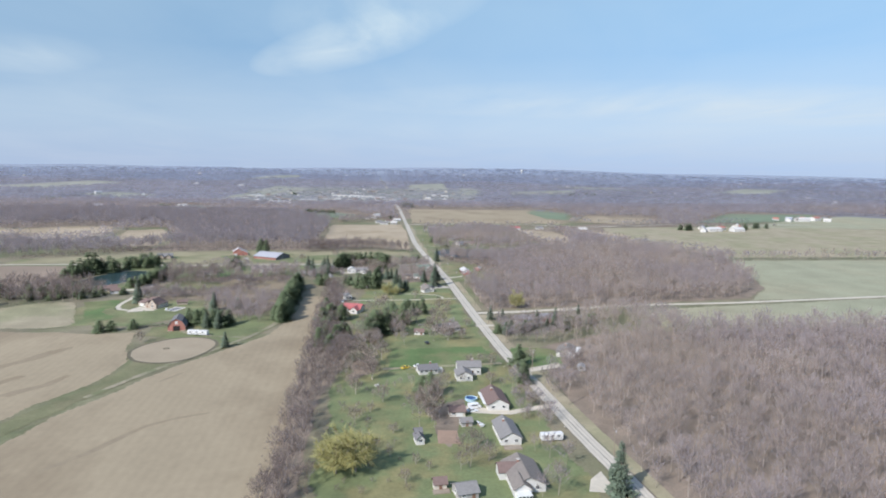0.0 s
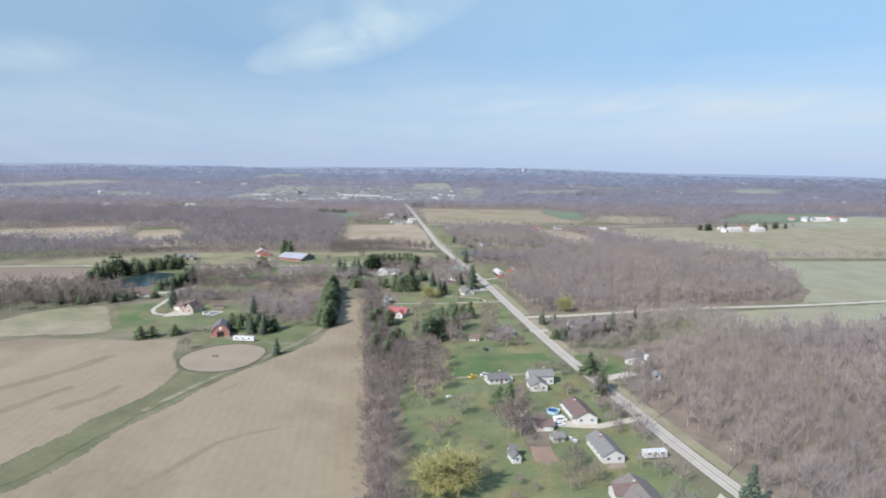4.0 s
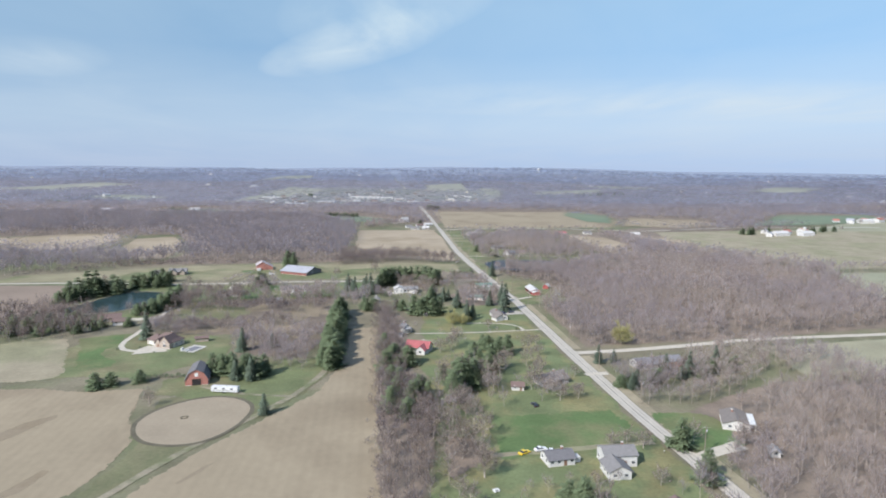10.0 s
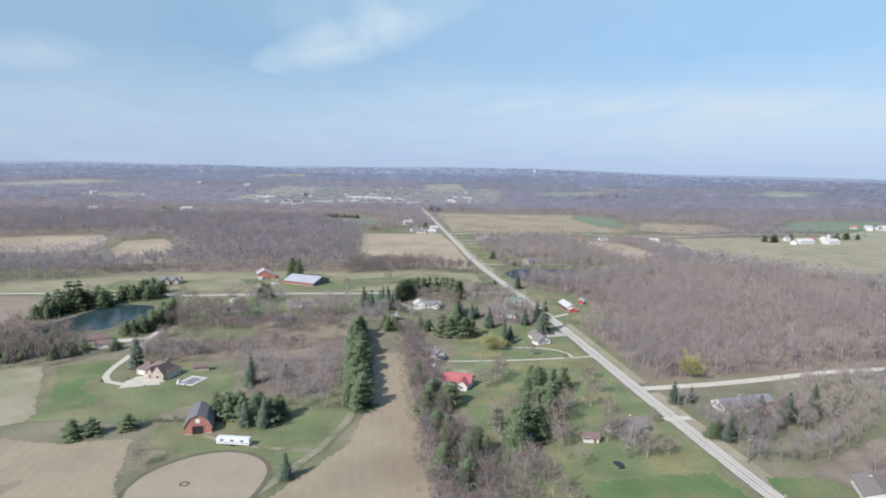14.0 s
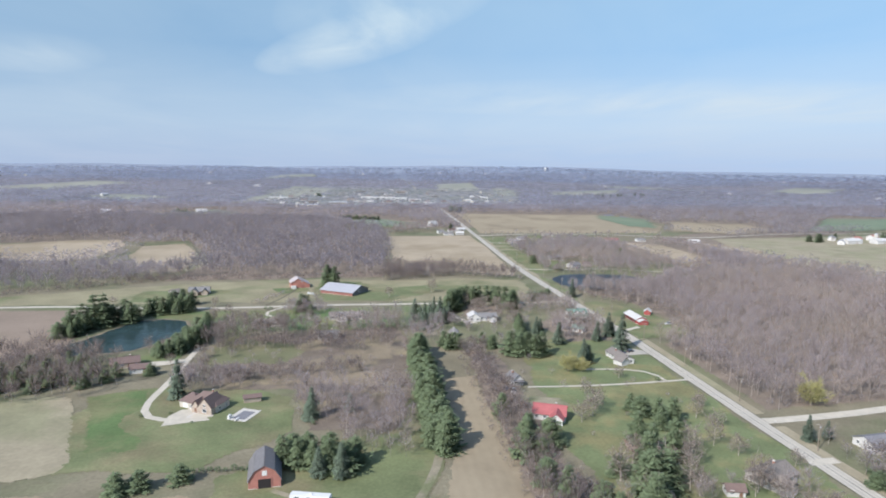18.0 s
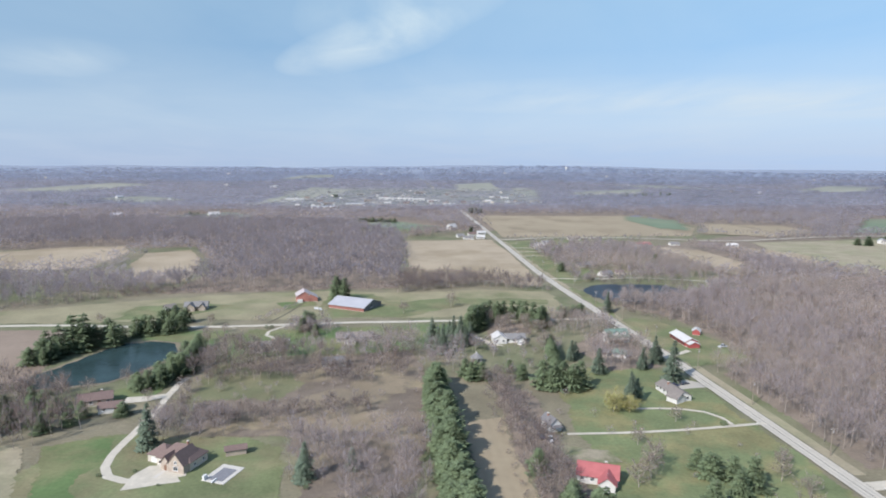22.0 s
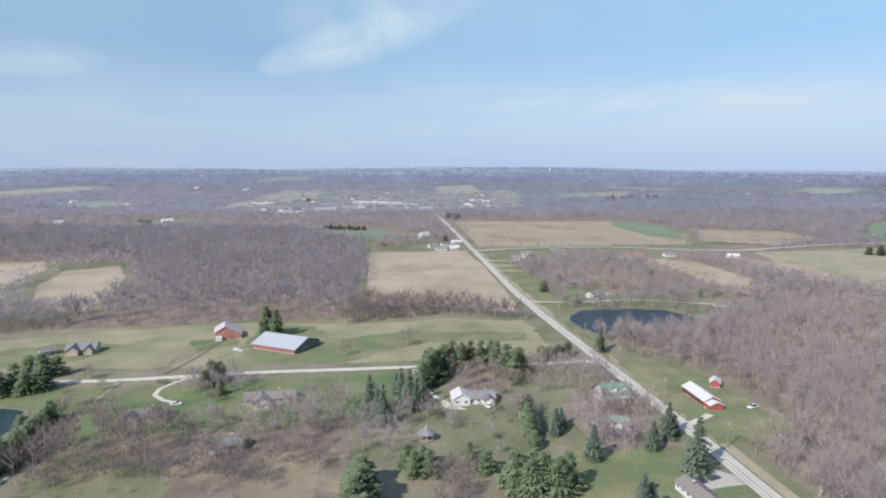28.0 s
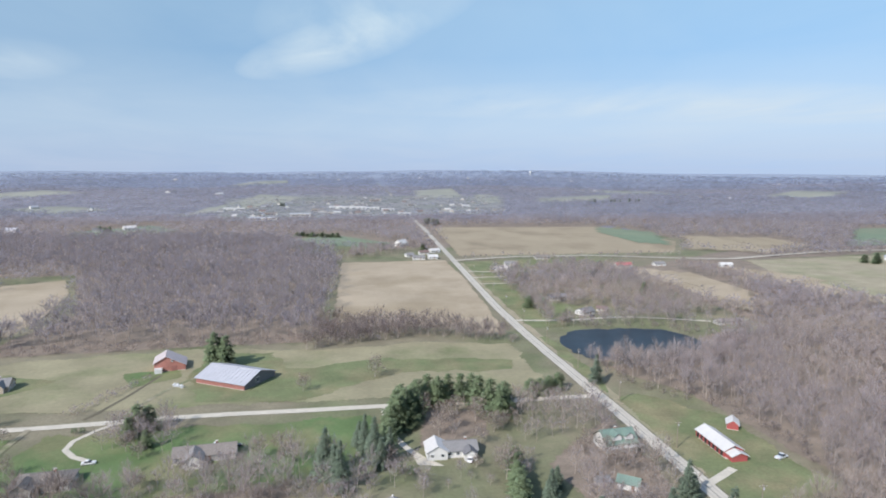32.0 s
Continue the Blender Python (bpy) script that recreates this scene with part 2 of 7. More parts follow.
M_LAWN_RICH = mat("green_grass", (0.112, 0.168, 0.066), scale=0.05, fine=0.7, spread=0.22, tint=(0.20, 0.19, 0.10), tint_amount=0.75, tint_scale=0.03, ground=True)
M_YARD = mat("yard_grass", (0.16, 0.19, 0.092), scale=0.05, fine=0.8, spread=0.26, tint=(0.235, 0.212, 0.105), tint_amount=0.85, tint_scale=0.045, tint_edge=(0.46, 0.6), ground=True)
M_PASTURE = mat("pasture_grass", (0.30, 0.30, 0.208), scale=0.03, fine=0.4, spread=0.15, tint=(0.33, 0.30, 0.205), tint_amount=0.7, tint_scale=0.006, ground=True)
M_DRY = mat("dry_grass", (0.325, 0.283, 0.198), scale=0.06, fine=0.6, spread=0.2, tint=(0.24, 0.24, 0.14), tint_amount=0.7, tint_scale=0.02, ground=True)
M_MEADOW = mat("rough_meadow", (0.28, 0.252, 0.16), scale=0.04, fine=0.5, spread=0.2, tint=(0.172, 0.187, 0.092), tint_amount=0.9, tint_scale=0.016, tint_edge=(0.49, 0.64), ground=True)
M_LITTER = mat("leaf_litter", (0.235, 0.188, 0.148), scale=0.1, fine=1.2, spread=0.3, tint=(0.20, 0.165, 0.13), tint_amount=0.7, tint_scale=0.04, ground=True)
M_BRUSHFLOOR = mat("brush_floor", (0.185, 0.15, 0.118), scale=0.08, fine=0.9, spread=0.3, tint=(0.27, 0.225, 0.145), tint_amount=0.8, tint_scale=0.035, tint_edge=(0.5, 0.6), ground=True)
M_ROAD = mat("worn_asphalt", (0.47, 0.435, 0.375), scale=0.2, fine=3, spread=0.12, tint=(0.30, 0.285, 0.255), tint_amount=0.5, tint_scale=0.1)
M_GRAVEL = mat("pale_gravel", (0.53, 0.485, 0.405), scale=0.3, fine=3, spread=0.15)
M_TRACK = mat("grassy_track", (0.29, 0.255, 0.185), scale=0.2, fine=1.5, spread=0.25, tint=(0.12, 0.15, 0.06), tint_amount=0.7, tint_scale=0.08)
M_TWIG = mat("bare_twigs", (0.43, 0.37, 0.368), scale=0.018, fine=0.09, spread=0.15, island=0.06, tint=(0.48, 0.405, 0.355), tint_amount=0.9, tint_scale=0.011, thin=0.4, soft=0.9, open_=0.66)
# twig colour greyed towards violet to carry the haze over mid-distance woods
M_HAZETWIG = mat("hazed_woods_twigs", (0.335, 0.302, 0.33), scale=0.010, fine=0.06, spread=0.17, island=0.05, tint=(0.36, 0.325, 0.345), tint_amount=0.8, tint_scale=0.008, thin=0.4, soft=0.92, open_=0.68)
M_HEDGETWIG = mat("hedge_twigs", (0.245, 0.202, 0.195), scale=0.03, fine=0.15, spread=0.17, island=0.08, tint=(0.325, 0.272, 0.24), tint_amount=0.7, tint_scale=0.025, thin=0.35, soft=0.86, open_=0.6)
M_BARK = mat("grey_bark", (0.38, 0.33, 0.295), scale=0.3, fine=2, spread=0.2, island=0.12)
# blue-grey of the distant woods is haze put into their colour
M_HAZEWOOD = mat("far_woods", (0.312, 0.308, 0.365), scale=0.006, fine=0.03, spread=0.15, tint=(0.245, 0.255, 0.32), tint_amount=0.9, tint_scale=0.0022, thin=0.4, soft=0.95, open_=0.68)

# painted haze again: bluer on the ridges, paler at the skyline
M_HAZERIDGE = mat("hazy_ridge_woods", (0.25, 0.275, 0.362), scale=0.003, fine=0.015, spread=0.12, tint=(0.285, 0.31, 0.39), tint_amount=0.8, tint_scale=0.0012, thin=0.4, soft=0.97, open_=0.66)
M_HAZESKYLINE = mat("hazy_skyline_woods", (0.26, 0.30, 0.395), scale=0.003, fine=0.015, spread=0.08, tint=(0.28, 0.315, 0.405), tint_amount=0.7, tint_scale=0.0012, thin=0.4, soft=0.97, open_=0.66)

# floors under the distant woods, their blue standing for haze
M_HAZEFLOOR = mat("hazy_wood_floor", (0.205, 0.20, 0.225), scale=0.01, fine=0.06, spread=0.18, tint=(0.19, 0.185, 0.21), tint_amount=0.8, tint_scale=0.003)
M_HAZESKYLINEFLOOR = mat("hazy_skyline_floor", (0.25, 0.285, 0.36), scale=0.004, fine=0.03, spread=0.08, tint=(0.27, 0.30, 0.36), tint_amount=0.8, tint_scale=0.0015)
M_HAZERIDGEFLOOR = mat("hazy_ridge_floor", (0.185, 0.205, 0.265), scale=0.004, fine=0.03, spread=0.12, tint=(0.22, 0.235, 0.29), tint_amount=0.8, tint_scale=0.0015)

# ---- mesh helpers ----
def mesh_of(name, verts, tris, material):
    """A mesh from arrays of corners and triangles."""
    me = bpy.data.meshes.new(name)
    verts, tris = np.asarray(verts, np.float32), np.asarray(tris, np.int32)
    me.vertices.add(len(verts))
    me.vertices.foreach_set("co", verts.ravel())
    me.loops.add(tris.size)
    me.loops.foreach_set("vertex_index", tris.ravel())
    me.polygons.add(len(tris))
    me.polygons.foreach_set("loop_start", np.arange(0, tris.size, 3, dtype=np.int32))
    me.polygons.foreach_set("loop_total", np.full(len(tris), 3, np.int32))
    me.update(calc_edges=True)
    me.materials.append(material)
    return me


def inside(poly, x, y):
    """Which of the points lie in the polygon."""
    hit = np.zeros(len(x), bool)
    for (x0, y0), (x1, y1) in zip(poly, poly[1:] + poly[:1]):
        if y0 != y1:
            hit ^= ((y0 > y) != (y1 > y)) & (x < (x1 - x0) * (y - y0) / (y1 - y0) + x0)
    return hit


def lift(x, y):
    """The height of the land: level near by, rising to low ridges far out."""
    d = np.hypot(np.asarray(x, float), np.asarray(y, float) - 250)
    up = np.clip((d - 1500) / 3300, 0, 1) ** 1.4
    roll = np.sin(x * 0.0031 + 1.3) * np.sin(y * 0.0027 + 0.4) + 0.6 * np.sin(x * 0.0071 + y * 0.0033)
    east = np.exp(-((np.asarray(x, float) / np.maximum(d, 1) - 0.22) / 0.16) ** 2)
    return 64 * up + roll * 5 * np.clip((d - 1300) / 900, 0, 1) + 24 * east * np.clip((d - 3500) / 800, 0, 1)


def wavy(poly, step=5.0, rough=1.2, seed=1):
    """The polygon's outline cut into short steps that wander a little."""
    rng, out = random.Random(seed), []
    for (x0, y0), (x1, y1) in zip(poly, poly[1:] + poly[:1]):
        k = max(1, int(math.hypot(x1 - x0, y1 - y0) / step))
        for i in range(k):
            j = rough if i else rough * 0.4
            out.append((x0 + (x1 - x0) * i / k + rng.uniform(-j, j), y0 + (y1 - y0) * i / k + rng.uniform(-j, j)))
    return out


LAID = {}


def frayed_patch(name, poly, z, material, label, category, rough, group):
    """Ground cover on a grid that thins out over some metres towards its edge."""
    area = abs(sum(p[0] * q[1] - q[0] * p[1] for p, q in zip(poly, poly[1:] + poly[:1]))) / 2
    girth = sum(math.dist(p, q) for p, q in zip(poly, poly[1:] + poly[:1]))
    wide = min(6.0, 0.7 * area / girth)
    cell = max(wide * 0.45, math.sqrt(area) / 105)
    out = np.array(wavy(poly, 7.0, min(rough * 1.1, wide * 0.6), len(name) + int(abs(poly[0][0]))))
    gx = np.arange(out[:, 0].min() - cell, out[:, 0].max() + 2 * cell, cell)
    gy = np.arange(out[:, 1].min() - cell, out[:, 1].max() + 2 * cell, cell)
    x, y = (g.ravel() for g in np.meshgrid(gx, gy, indexing="ij"))
    near = np.full(x.size, 1e9)
    for (x0, y0), (x1, y1) in zip(out, np.roll(out, -1, 0)):
        dx, dy = x1 - x0, y1 - y0
        f = np.clip(((x - x0) * dx + (y - y0) * dy) / (dx * dx + dy * dy + 1e-9), 0, 1)
        near = np.minimum(near, np.hypot(x - x0 - f * dx, y - y0 - f * dy))
    fray = np.where(inside([tuple(p) for p in out], x, y), np.clip(1 - near / wide, 0, 1), 1.0)
    i, j = (g.ravel() for g in np.meshgrid(np.arange(len(gx) - 1), np.arange(len(gy) - 1), indexing="ij"))
    quad = np.stack([i * len(gy) + j, (i + 1) * len(gy) + j, (i + 1) * len(gy) + j + 1, i * len(gy) + j + 1], 1)
    quad = quad[(fray[quad] < 1).any(1)]
    used_v, back = np.unique(quad, return_inverse=True)
    quad = back.reshape(-1, 4)
    tris = np.concatenate([quad[:, [0, 1, 2]], quad[:, [0, 2, 3]]])
    x, y = x[used_v], y[used_v]
    me = mesh_of(name, np.stack([x, y, lift(x, y) + z], 1), tris, material)
    me.attributes.new("frayed", "FLOAT", "POINT").data.foreach_set("value", fray[used_v].astype(np.float32))
    return tagged(new(name, me), label, category, group, "structure")


def patch(name, poly, z, material, label, category="ground", rough=1.2, cell=None, group=""):
    """A piece of ground cover that lies a hand above the ground."""
    LAID[z] = LAID.get(z, 0) + 1
    z += (LAID[z] * 0.0043) % 0.0097
    if cell is None and rough >= 1.0 and material in FRAYED:
        return frayed_patch(name, poly, z, material, label, category, rough, group)
    bm = bmesh.new()
    if cell is None:
        out = wavy(poly, rough=rough, seed=len(name) + int(abs(poly[0][0])))
        vs = [bm.verts.new((x, y, z)) for x, y in out]
        edges = [bm.edges.new((a, b)) for a, b in zip(vs, vs[1:] + vs[:1])]
        bmesh.ops.triangle_fill(bm, use_beauty=True, edges=edges, normal=(0, 0, 1))
    else:
        xs, ys = [p[0] for p in poly], [p[1] for p in poly]
        gx, gy = np.arange(min(xs), max(xs) + cell, cell), np.arange(min(ys), max(ys) + cell, cell)
        cx, cy = np.meshgrid(gx[:-1] + cell / 2, gy[:-1] + cell / 2, indexing="ij")
        keep = inside(poly, cx.ravel(), cy.ravel()).reshape(cx.shape)
        vs = {}
        for i, j in zip(*np.nonzero(keep)):
            quad = []
            for a, b in ((i, j), (i + 1, j), (i + 1, j + 1), (i, j + 1)):
                if (a, b) not in vs:
                    vs[a, b] = bm.verts.new((gx[a], gy[b], lift(gx[a], gy[b]) + z))
                quad.append(vs[a, b])
            bm.faces.new(quad)
    for f in bm.faces:
        if f.normal.z < 0:
            f.normal_flip()
    me = bpy.data.meshes.new(name)
    bm.to_mesh(me)
    bm.free()
    me.materials.append(material)
    return tagged(new(name, me), label, category, group, "structure")


def ribbon(name, line, width, z, material, label, category="road", crown=0.0):
    """A strip of even width along a line on the ground."""
    pts = []
    for (x0, y0), (x1, y1) in zip(line, line[1:]):
        k = max(1, int(math.hypot(x1 - x0, y1 - y0) / 8))
        pts += [Vector((x0 + (x1 - x0) * i / k, y0 + (y1 - y0) * i / k)) for i in range(k)]
    pts.append(Vector(line[-1]))
    for _ in range(3):
        pts = [pts[0]] + [(a + 2 * b + c) / 4 for a, b, c in zip(pts, pts[1:], pts[2:])] + [pts[-1]]
    bm, rng, last = bmesh.new(), random.Random(7), None
    for i, p in enumerate(pts):
        d = (pts[min(i + 1, len(pts) - 1)] - pts[max(i - 1, 0)]).normalized()
        side = Vector((-d.y, d.x))
        row = []
        for k in (-1, -0.5, 0, 0.5, 1):
            q = p + side * (width / 2 * k + (rng.uniform(-0.12, 0.12) * width / 4 if abs(k) == 1 else 0))
            row.append(bm.verts.new((q.x, q.y, float(lift(q.x, q.y)) + z + crown * (1 - k * k))))
        if last:
            for a, b, c, e in zip(last, last[1:], row[1:], row):
                f = bm.faces.new((a, b, c, e))
                if f.normal.z < 0:
                    f.normal_flip()
        last = row
    bmesh.ops.recalc_face_normals(bm, faces=bm.faces)
    me = bpy.data.meshes.new(name)
    bm.to_mesh(me)
    bm.free()
    me.materials.append(material)
    return tagged(new(name, me), label, category, "", "structure")


# ---- the land ----
def make_ground():
    r = np.concatenate([np.linspace(0, 1200, 13), np.linspace(1300, 4850, 48)])
    k = 160
    a = np.linspace(0, 2 * np.pi, k, endpoint=False)
    vs, tris = [(0, 250, 0)], []
    for d in r[1:]:
        x, y = d * np.sin(a), 250 + d * np.cos(a)
        vs += list(zip(x, y, lift(x, y)))
    for i in range(k):
        j = (i + 1) % k
        tris.append((0, 1 + j, 1 + i))
        for s in range(len(r) - 2):
            b = 1 + s * k
            tris += [(b + i, b + j, b + k + j), (b + i, b + k + j, b + k + i)]
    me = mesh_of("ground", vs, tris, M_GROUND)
    me.materials.append(M_HAZEFLOOR)
    me.materials.append(M_HAZERIDGEFLOOR)
    me.materials.append(M_HAZESKYLINEFLOOR)
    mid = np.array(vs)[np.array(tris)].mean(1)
    # rings farther out take the floors with haze in their colour
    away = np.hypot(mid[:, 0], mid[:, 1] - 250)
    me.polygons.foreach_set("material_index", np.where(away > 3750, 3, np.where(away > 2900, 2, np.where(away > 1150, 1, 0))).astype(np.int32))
    return tagged(new("ground", me), "rolling farmland of dull meadow grass under woods and fields", "ground", "", "structure")


make_ground()

FIELD_MAIN = [(-26, -150), (-25, 200), (-25, 400), (-25, 456), (-46, 455), (-49, 385), (-54, 361), (-66, 334), (-80, 314), (-93, 294), (-102, 274), (-112, 253), (-120, 232), (-126, 212), (-255, 20), (-350, -150)]
FIELD_WEST = [(-139, 212), (-132, 231), (-126, 248), (-117, 266), (-110, 289), (-110, 305), (-119, 335), (-124, 362), (-150, 360), (-170, 366), (-205, 368), (-260, 340), (-330, 330), (-420, 150), (-380, -60), (-300, -20)]
patch("stubble_field", FIELD_MAIN, 0.06, M_STUBBLE, "harvested tan corn stubble field beside the farm track", "field")
patch("stubble_field", FIELD_WEST, 0.06, M_STUBBLE, "harvested tan stubble field with darker damp streaks", "field")
patch("green_verge", [(-125, 212), (-119, 231), (-111, 252), (-101, 273), (-92, 293), (-79, 313), (-65, 333), (-53, 359), (-45, 385), (-44, 460), (-52, 460), (-55, 392), (-72, 352), (-120, 350), (-116, 318), (-113, 304), (-113, 290), (-119, 267), (-127, 249), (-133, 232), (-139, 214), (-280, 0), (-268, -5)],
      0.09, M_VERGE, "green grass verge along the farm track", "grass")
ribbon("farm_track", [(-112, 258), (-104, 277), (-95, 296), (-82, 315.5), (-69, 335), (-57, 360), (-49.5, 390), (-47.5, 450)], 2.8, 0.14, M_TRACK, "two-rut grassy farm track beside the stubble field", "track")
for damp in ([(-101, 196), (-92, 208), (-86, 219), (-80, 229), (-70, 236), (-58, 240), (-59, 237), (-71, 232), (-78, 226), (-83, 216), (-88, 206), (-99, 193)],
             [(-90, 276), (-84, 287), (-80, 290), (-83, 283), (-88, 275)], [(-150, 262), (-138, 276), (-133, 290), (-128, 287), (-131, 274), (-142, 260)],
             [(-190, 280), (-168, 306), (-158, 328), (-148, 336), (-146, 330), (-154, 312), (-164, 296), (-182, 276)], [(-178, 250), (-166, 268), (-152, 290), (-146, 288), (-156, 268), (-170, 248)],
             [(-120, 150), (-112, 166), (-104, 176), (-100, 174), (-106, 162), (-114, 148)]):
    patch("damp_streak", damp, 0.075, M_DAMP, "darker damp streak across the stubble", "ground", 1.4)
patch("barn_yard", [(-125, 348), (-70, 330), (-52, 365), (-52, 400), (-80, 398), (-125, 372)], 0.10, M_LAWN, "grass yard round the red barn", "grass", rough=2.2)
patch("house_lawn", [(-195, 372), (-128, 372), (-100, 400), (-104, 436), (-120, 446), (-160, 452), (-178, 450), (-190, 420)], 0.08, M_LAWN, "lawn round the brown-roofed house", "lawn", rough=2.2)
patch("wheat_patch", [(-193, 443), (-166, 453), (-162, 440), (-162, 412), (-150, 400), (-152, 386), (-169, 384), (-177, 405)], 0.11, M_LAWN_RICH, "patch of fresh green grass beside the curved drive", "lawn", rough=2.2)
patch("meadow", [(-262, 368), (-187, 368), (-163, 371), (-175, 405), (-192, 443), (-212, 449), (-232, 428)], 0.1, M_DRY, "dry yellowish meadow at the field's edge", "grass", rough=2.2)
patch("stubble_field", [(-225, 510), (-230, 545), (-240, 598), (-420, 600), (-420, 500), (-250, 480)], 0.06, M_TILLED, "brown tilled field beyond the pond", "field")
patch("yard_lawn", [(-19, 110), (72, 110), (71, 300), (68, 392), (66, 500), (40, 520), (0, 500), (-10, 400), (-10, 300), (-18, 255)], 0.07, M_YARD, "mown green back yards between hedgerow and road", "lawn", rough=2.2)
patch("green_lawn", [(8, 280), (66, 285), (66, 322), (10, 322)], 0.11, M_LAWN_RICH, "open green lawn between two houses", "lawn", rough=2.2)
patch("woodland_floor", [(-34, 60), (-17, 60), (-16, 250), (-8, 285), (-5, 320), (-9, 350), (-9, 480), (-28, 500), (-31, 450)], 0.12, M_LITTER, "brown leaf litter under the hedgerow", "woodland floor")
patch("woodland_floor", [(78, 40), (460, 20), (470, 330), (260, 352), (200, 345), (150, 350), (110, 330), (84, 315), (80, 200)], 0.05, M_LITTER, "brown leaf litter under bare woods", "woodland floor")
patch("woodland_floor", [(78, 402), (180, 412), (290, 430), (330, 470), (395, 640), (300, 690), (180, 700), (80, 640), (104, 600), (112, 520), (80, 500)], 0.05, M_LITTER, "brown leaf litter under bare woods beside the side road", "woodland floor")
patch("front_lawn", [(73, 278), (96, 280), (103, 300), (98, 316), (74, 318)], 0.12, M_LAWN_RICH, "green front lawn beside the road", "lawn", rough=2.2)
patch("barn_lawn", [(70, 505), (112, 515), (112, 575), (86, 605), (68, 600)], 0.12, M_LAWN, "grass round the long red barn", "lawn", rough=2.2)
patch("east_pasture", [(165, 350), (260, 356), (480, 340), (700, 380), (700, 446), (430, 436), (270, 412), (172, 402)], 0.08, M_PASTURE, "pale green pasture south of the gravel road", "field")
patch("east_pasture", [(278, 422), (700, 455), (760, 622), (388, 624), (322, 470)], 0.08, M_PASTURE, "pale green pasture behind the woods", "field")
patch("far_pasture", [(402, 640), (900, 640), (950, 960), (590, 1000), (380, 975), (330, 800)], 0.08, M_DRY, "dry far pasture below the farmstead", "field")
patch("tan_field", [(-55, 735), (-55, 1006), (60, 1012), (62, 900), (54, 700), (30, 712), (0, 728)], 0.08, M_STUBBLE_B, "square tan stubble field beside the road", "field")
patch("tan_field", [(75, 1040), (340, 1042), (400, 1150), (380, 1370), (90, 1385)], 0.1, M_STUBBLE, "large tan stubble field north of the crossroad", "field")
patch("green_field", [(-135, 1215), (-70, 1290), (30, 1145), (-25, 1118)], 0.1, M_HAZEGREEN, "far bright green winter wheat field", "field")
patch("tan_field", [(-316, 832), (-327, 907), (-285, 931), (-256, 870), (-237, 789), (-235, 732), (-273, 735)], 0.1, M_STUBBLE_B, "tan hill field framed by woods", "field")
patch("tan_field", [(-520, 900), (-443, 945), (-413, 968), (-367, 965), (-340, 908), (-339, 847), (-343, 808), (-362, 798), (-440, 810)], 0.1, M_STUBBLE_B, "rounded tan hill field beyond a tree line", "field")
patch("dry_meadow", [(-130, 610), (-40, 608), (50, 612), (52, 690), (0, 700), (-60, 690), (-110, 700), (-200, 690), (-330, 640), (-330, 606)], 0.07, M_MEADOW, "dry meadow with green patches north of the farm road", "grass", rough=2.2)
patch("house_lawn", [(-160, 530), (-30, 545), (-30, 596), (-155, 592)], 0.08, M_LAWN_RICH, "green lawn south of the farm road", "lawn", rough=2.2)
patch("brush_floor", [(-150, 442), (-108, 440), (-100, 398), (-62, 396), (-56, 430), (-52, 520), (-60, 545), (-150, 530)], 0.09, M_BRUSHFLOOR, "brown brush and dead grass", "woodland floor")
patch("woodland_floor", [(215, 640), (330, 640), (380, 975), (560, 1000), (1050, 1270), (1300, 1150), (1300, 900), (1500, 1000), (1300, 1560), (-1300, 1560), (-900, 700), (-500, 760), (-800, 900), (-600, 1250), (-140, 1215), (60, 1100), (400, 1390), (420, 1060), (215, 930)], 0.03, M_LITTER, "leaf litter under the far valley woods", "woodland floor")
patch("woodland_floor", [(-240, 690), (-110, 700), (-60, 700), (-56, 1010), (-140, 1210), (-600, 1250), (-800, 900), (-290, 950), (-225, 790)], 0.05, M_LITTER, "leaf litter under the bare western woods", "woodland floor")

ribbon("main_road", [(85, -100), (84, 60), (81, 168), (77, 210), (74.5, 260), (71, 312), (69.5, 395), (69, 520), (66, 600), (62, 700), (61, 780), (66, 990), (74, 1362), (81, 2438)], 6.1, 0.15, M_ROAD,
       "straight worn grey two-lane country road")
ribbon("far_road", [(81, 2438), (80, 3500)], 4.5, 0.9, M_GROUND, "far end of the road climbing a ridge")
ribbon("gravel_road", [(70, 395), (87, 396), (117, 400), (143, 405), (174, 412), (219, 415), (265, 417), (403, 434), (700, 450)], 5.0, 0.13, M_GRAVEL, "pale gravel side road")
ribbon("farm_road", [(66, 603), (20, 602), (-25, 603), (-55, 602), (-100, 602), (-132, 599), (-169, 596), (-215, 598), (-269, 606), (-330, 604), (-500, 600)], 4.3, 0.13, M_GRAVEL, "pale gravel farm road")
ribbon("cross_road", [(66, 1004), (131, 1024), (230, 1027), (300, 1000), (367, 982), (440, 1005), (512, 1026), (569, 1032), (800, 1040)], 6.5, 0.65, M_GRAVEL, "pale crossroad past far houses")
ribbon("dirt_lane", [(-160.5, 596), (-161, 544), (-161, 516)], 2.4, 0.145, M_TRACK, "faint dirt lane along the pines", "lane")
ribbon("lane", [(-161, 522), (-161, 514), (-163, 490), (-160.5, 469), (-162, 440), (-163.5, 424), (-159, 414.5), (-152, 411), (-145, 413), (-134, 418)], 2.9, 0.14, M_GRAVEL, "pale gravel lane curving to the brown-roofed house", "lane")

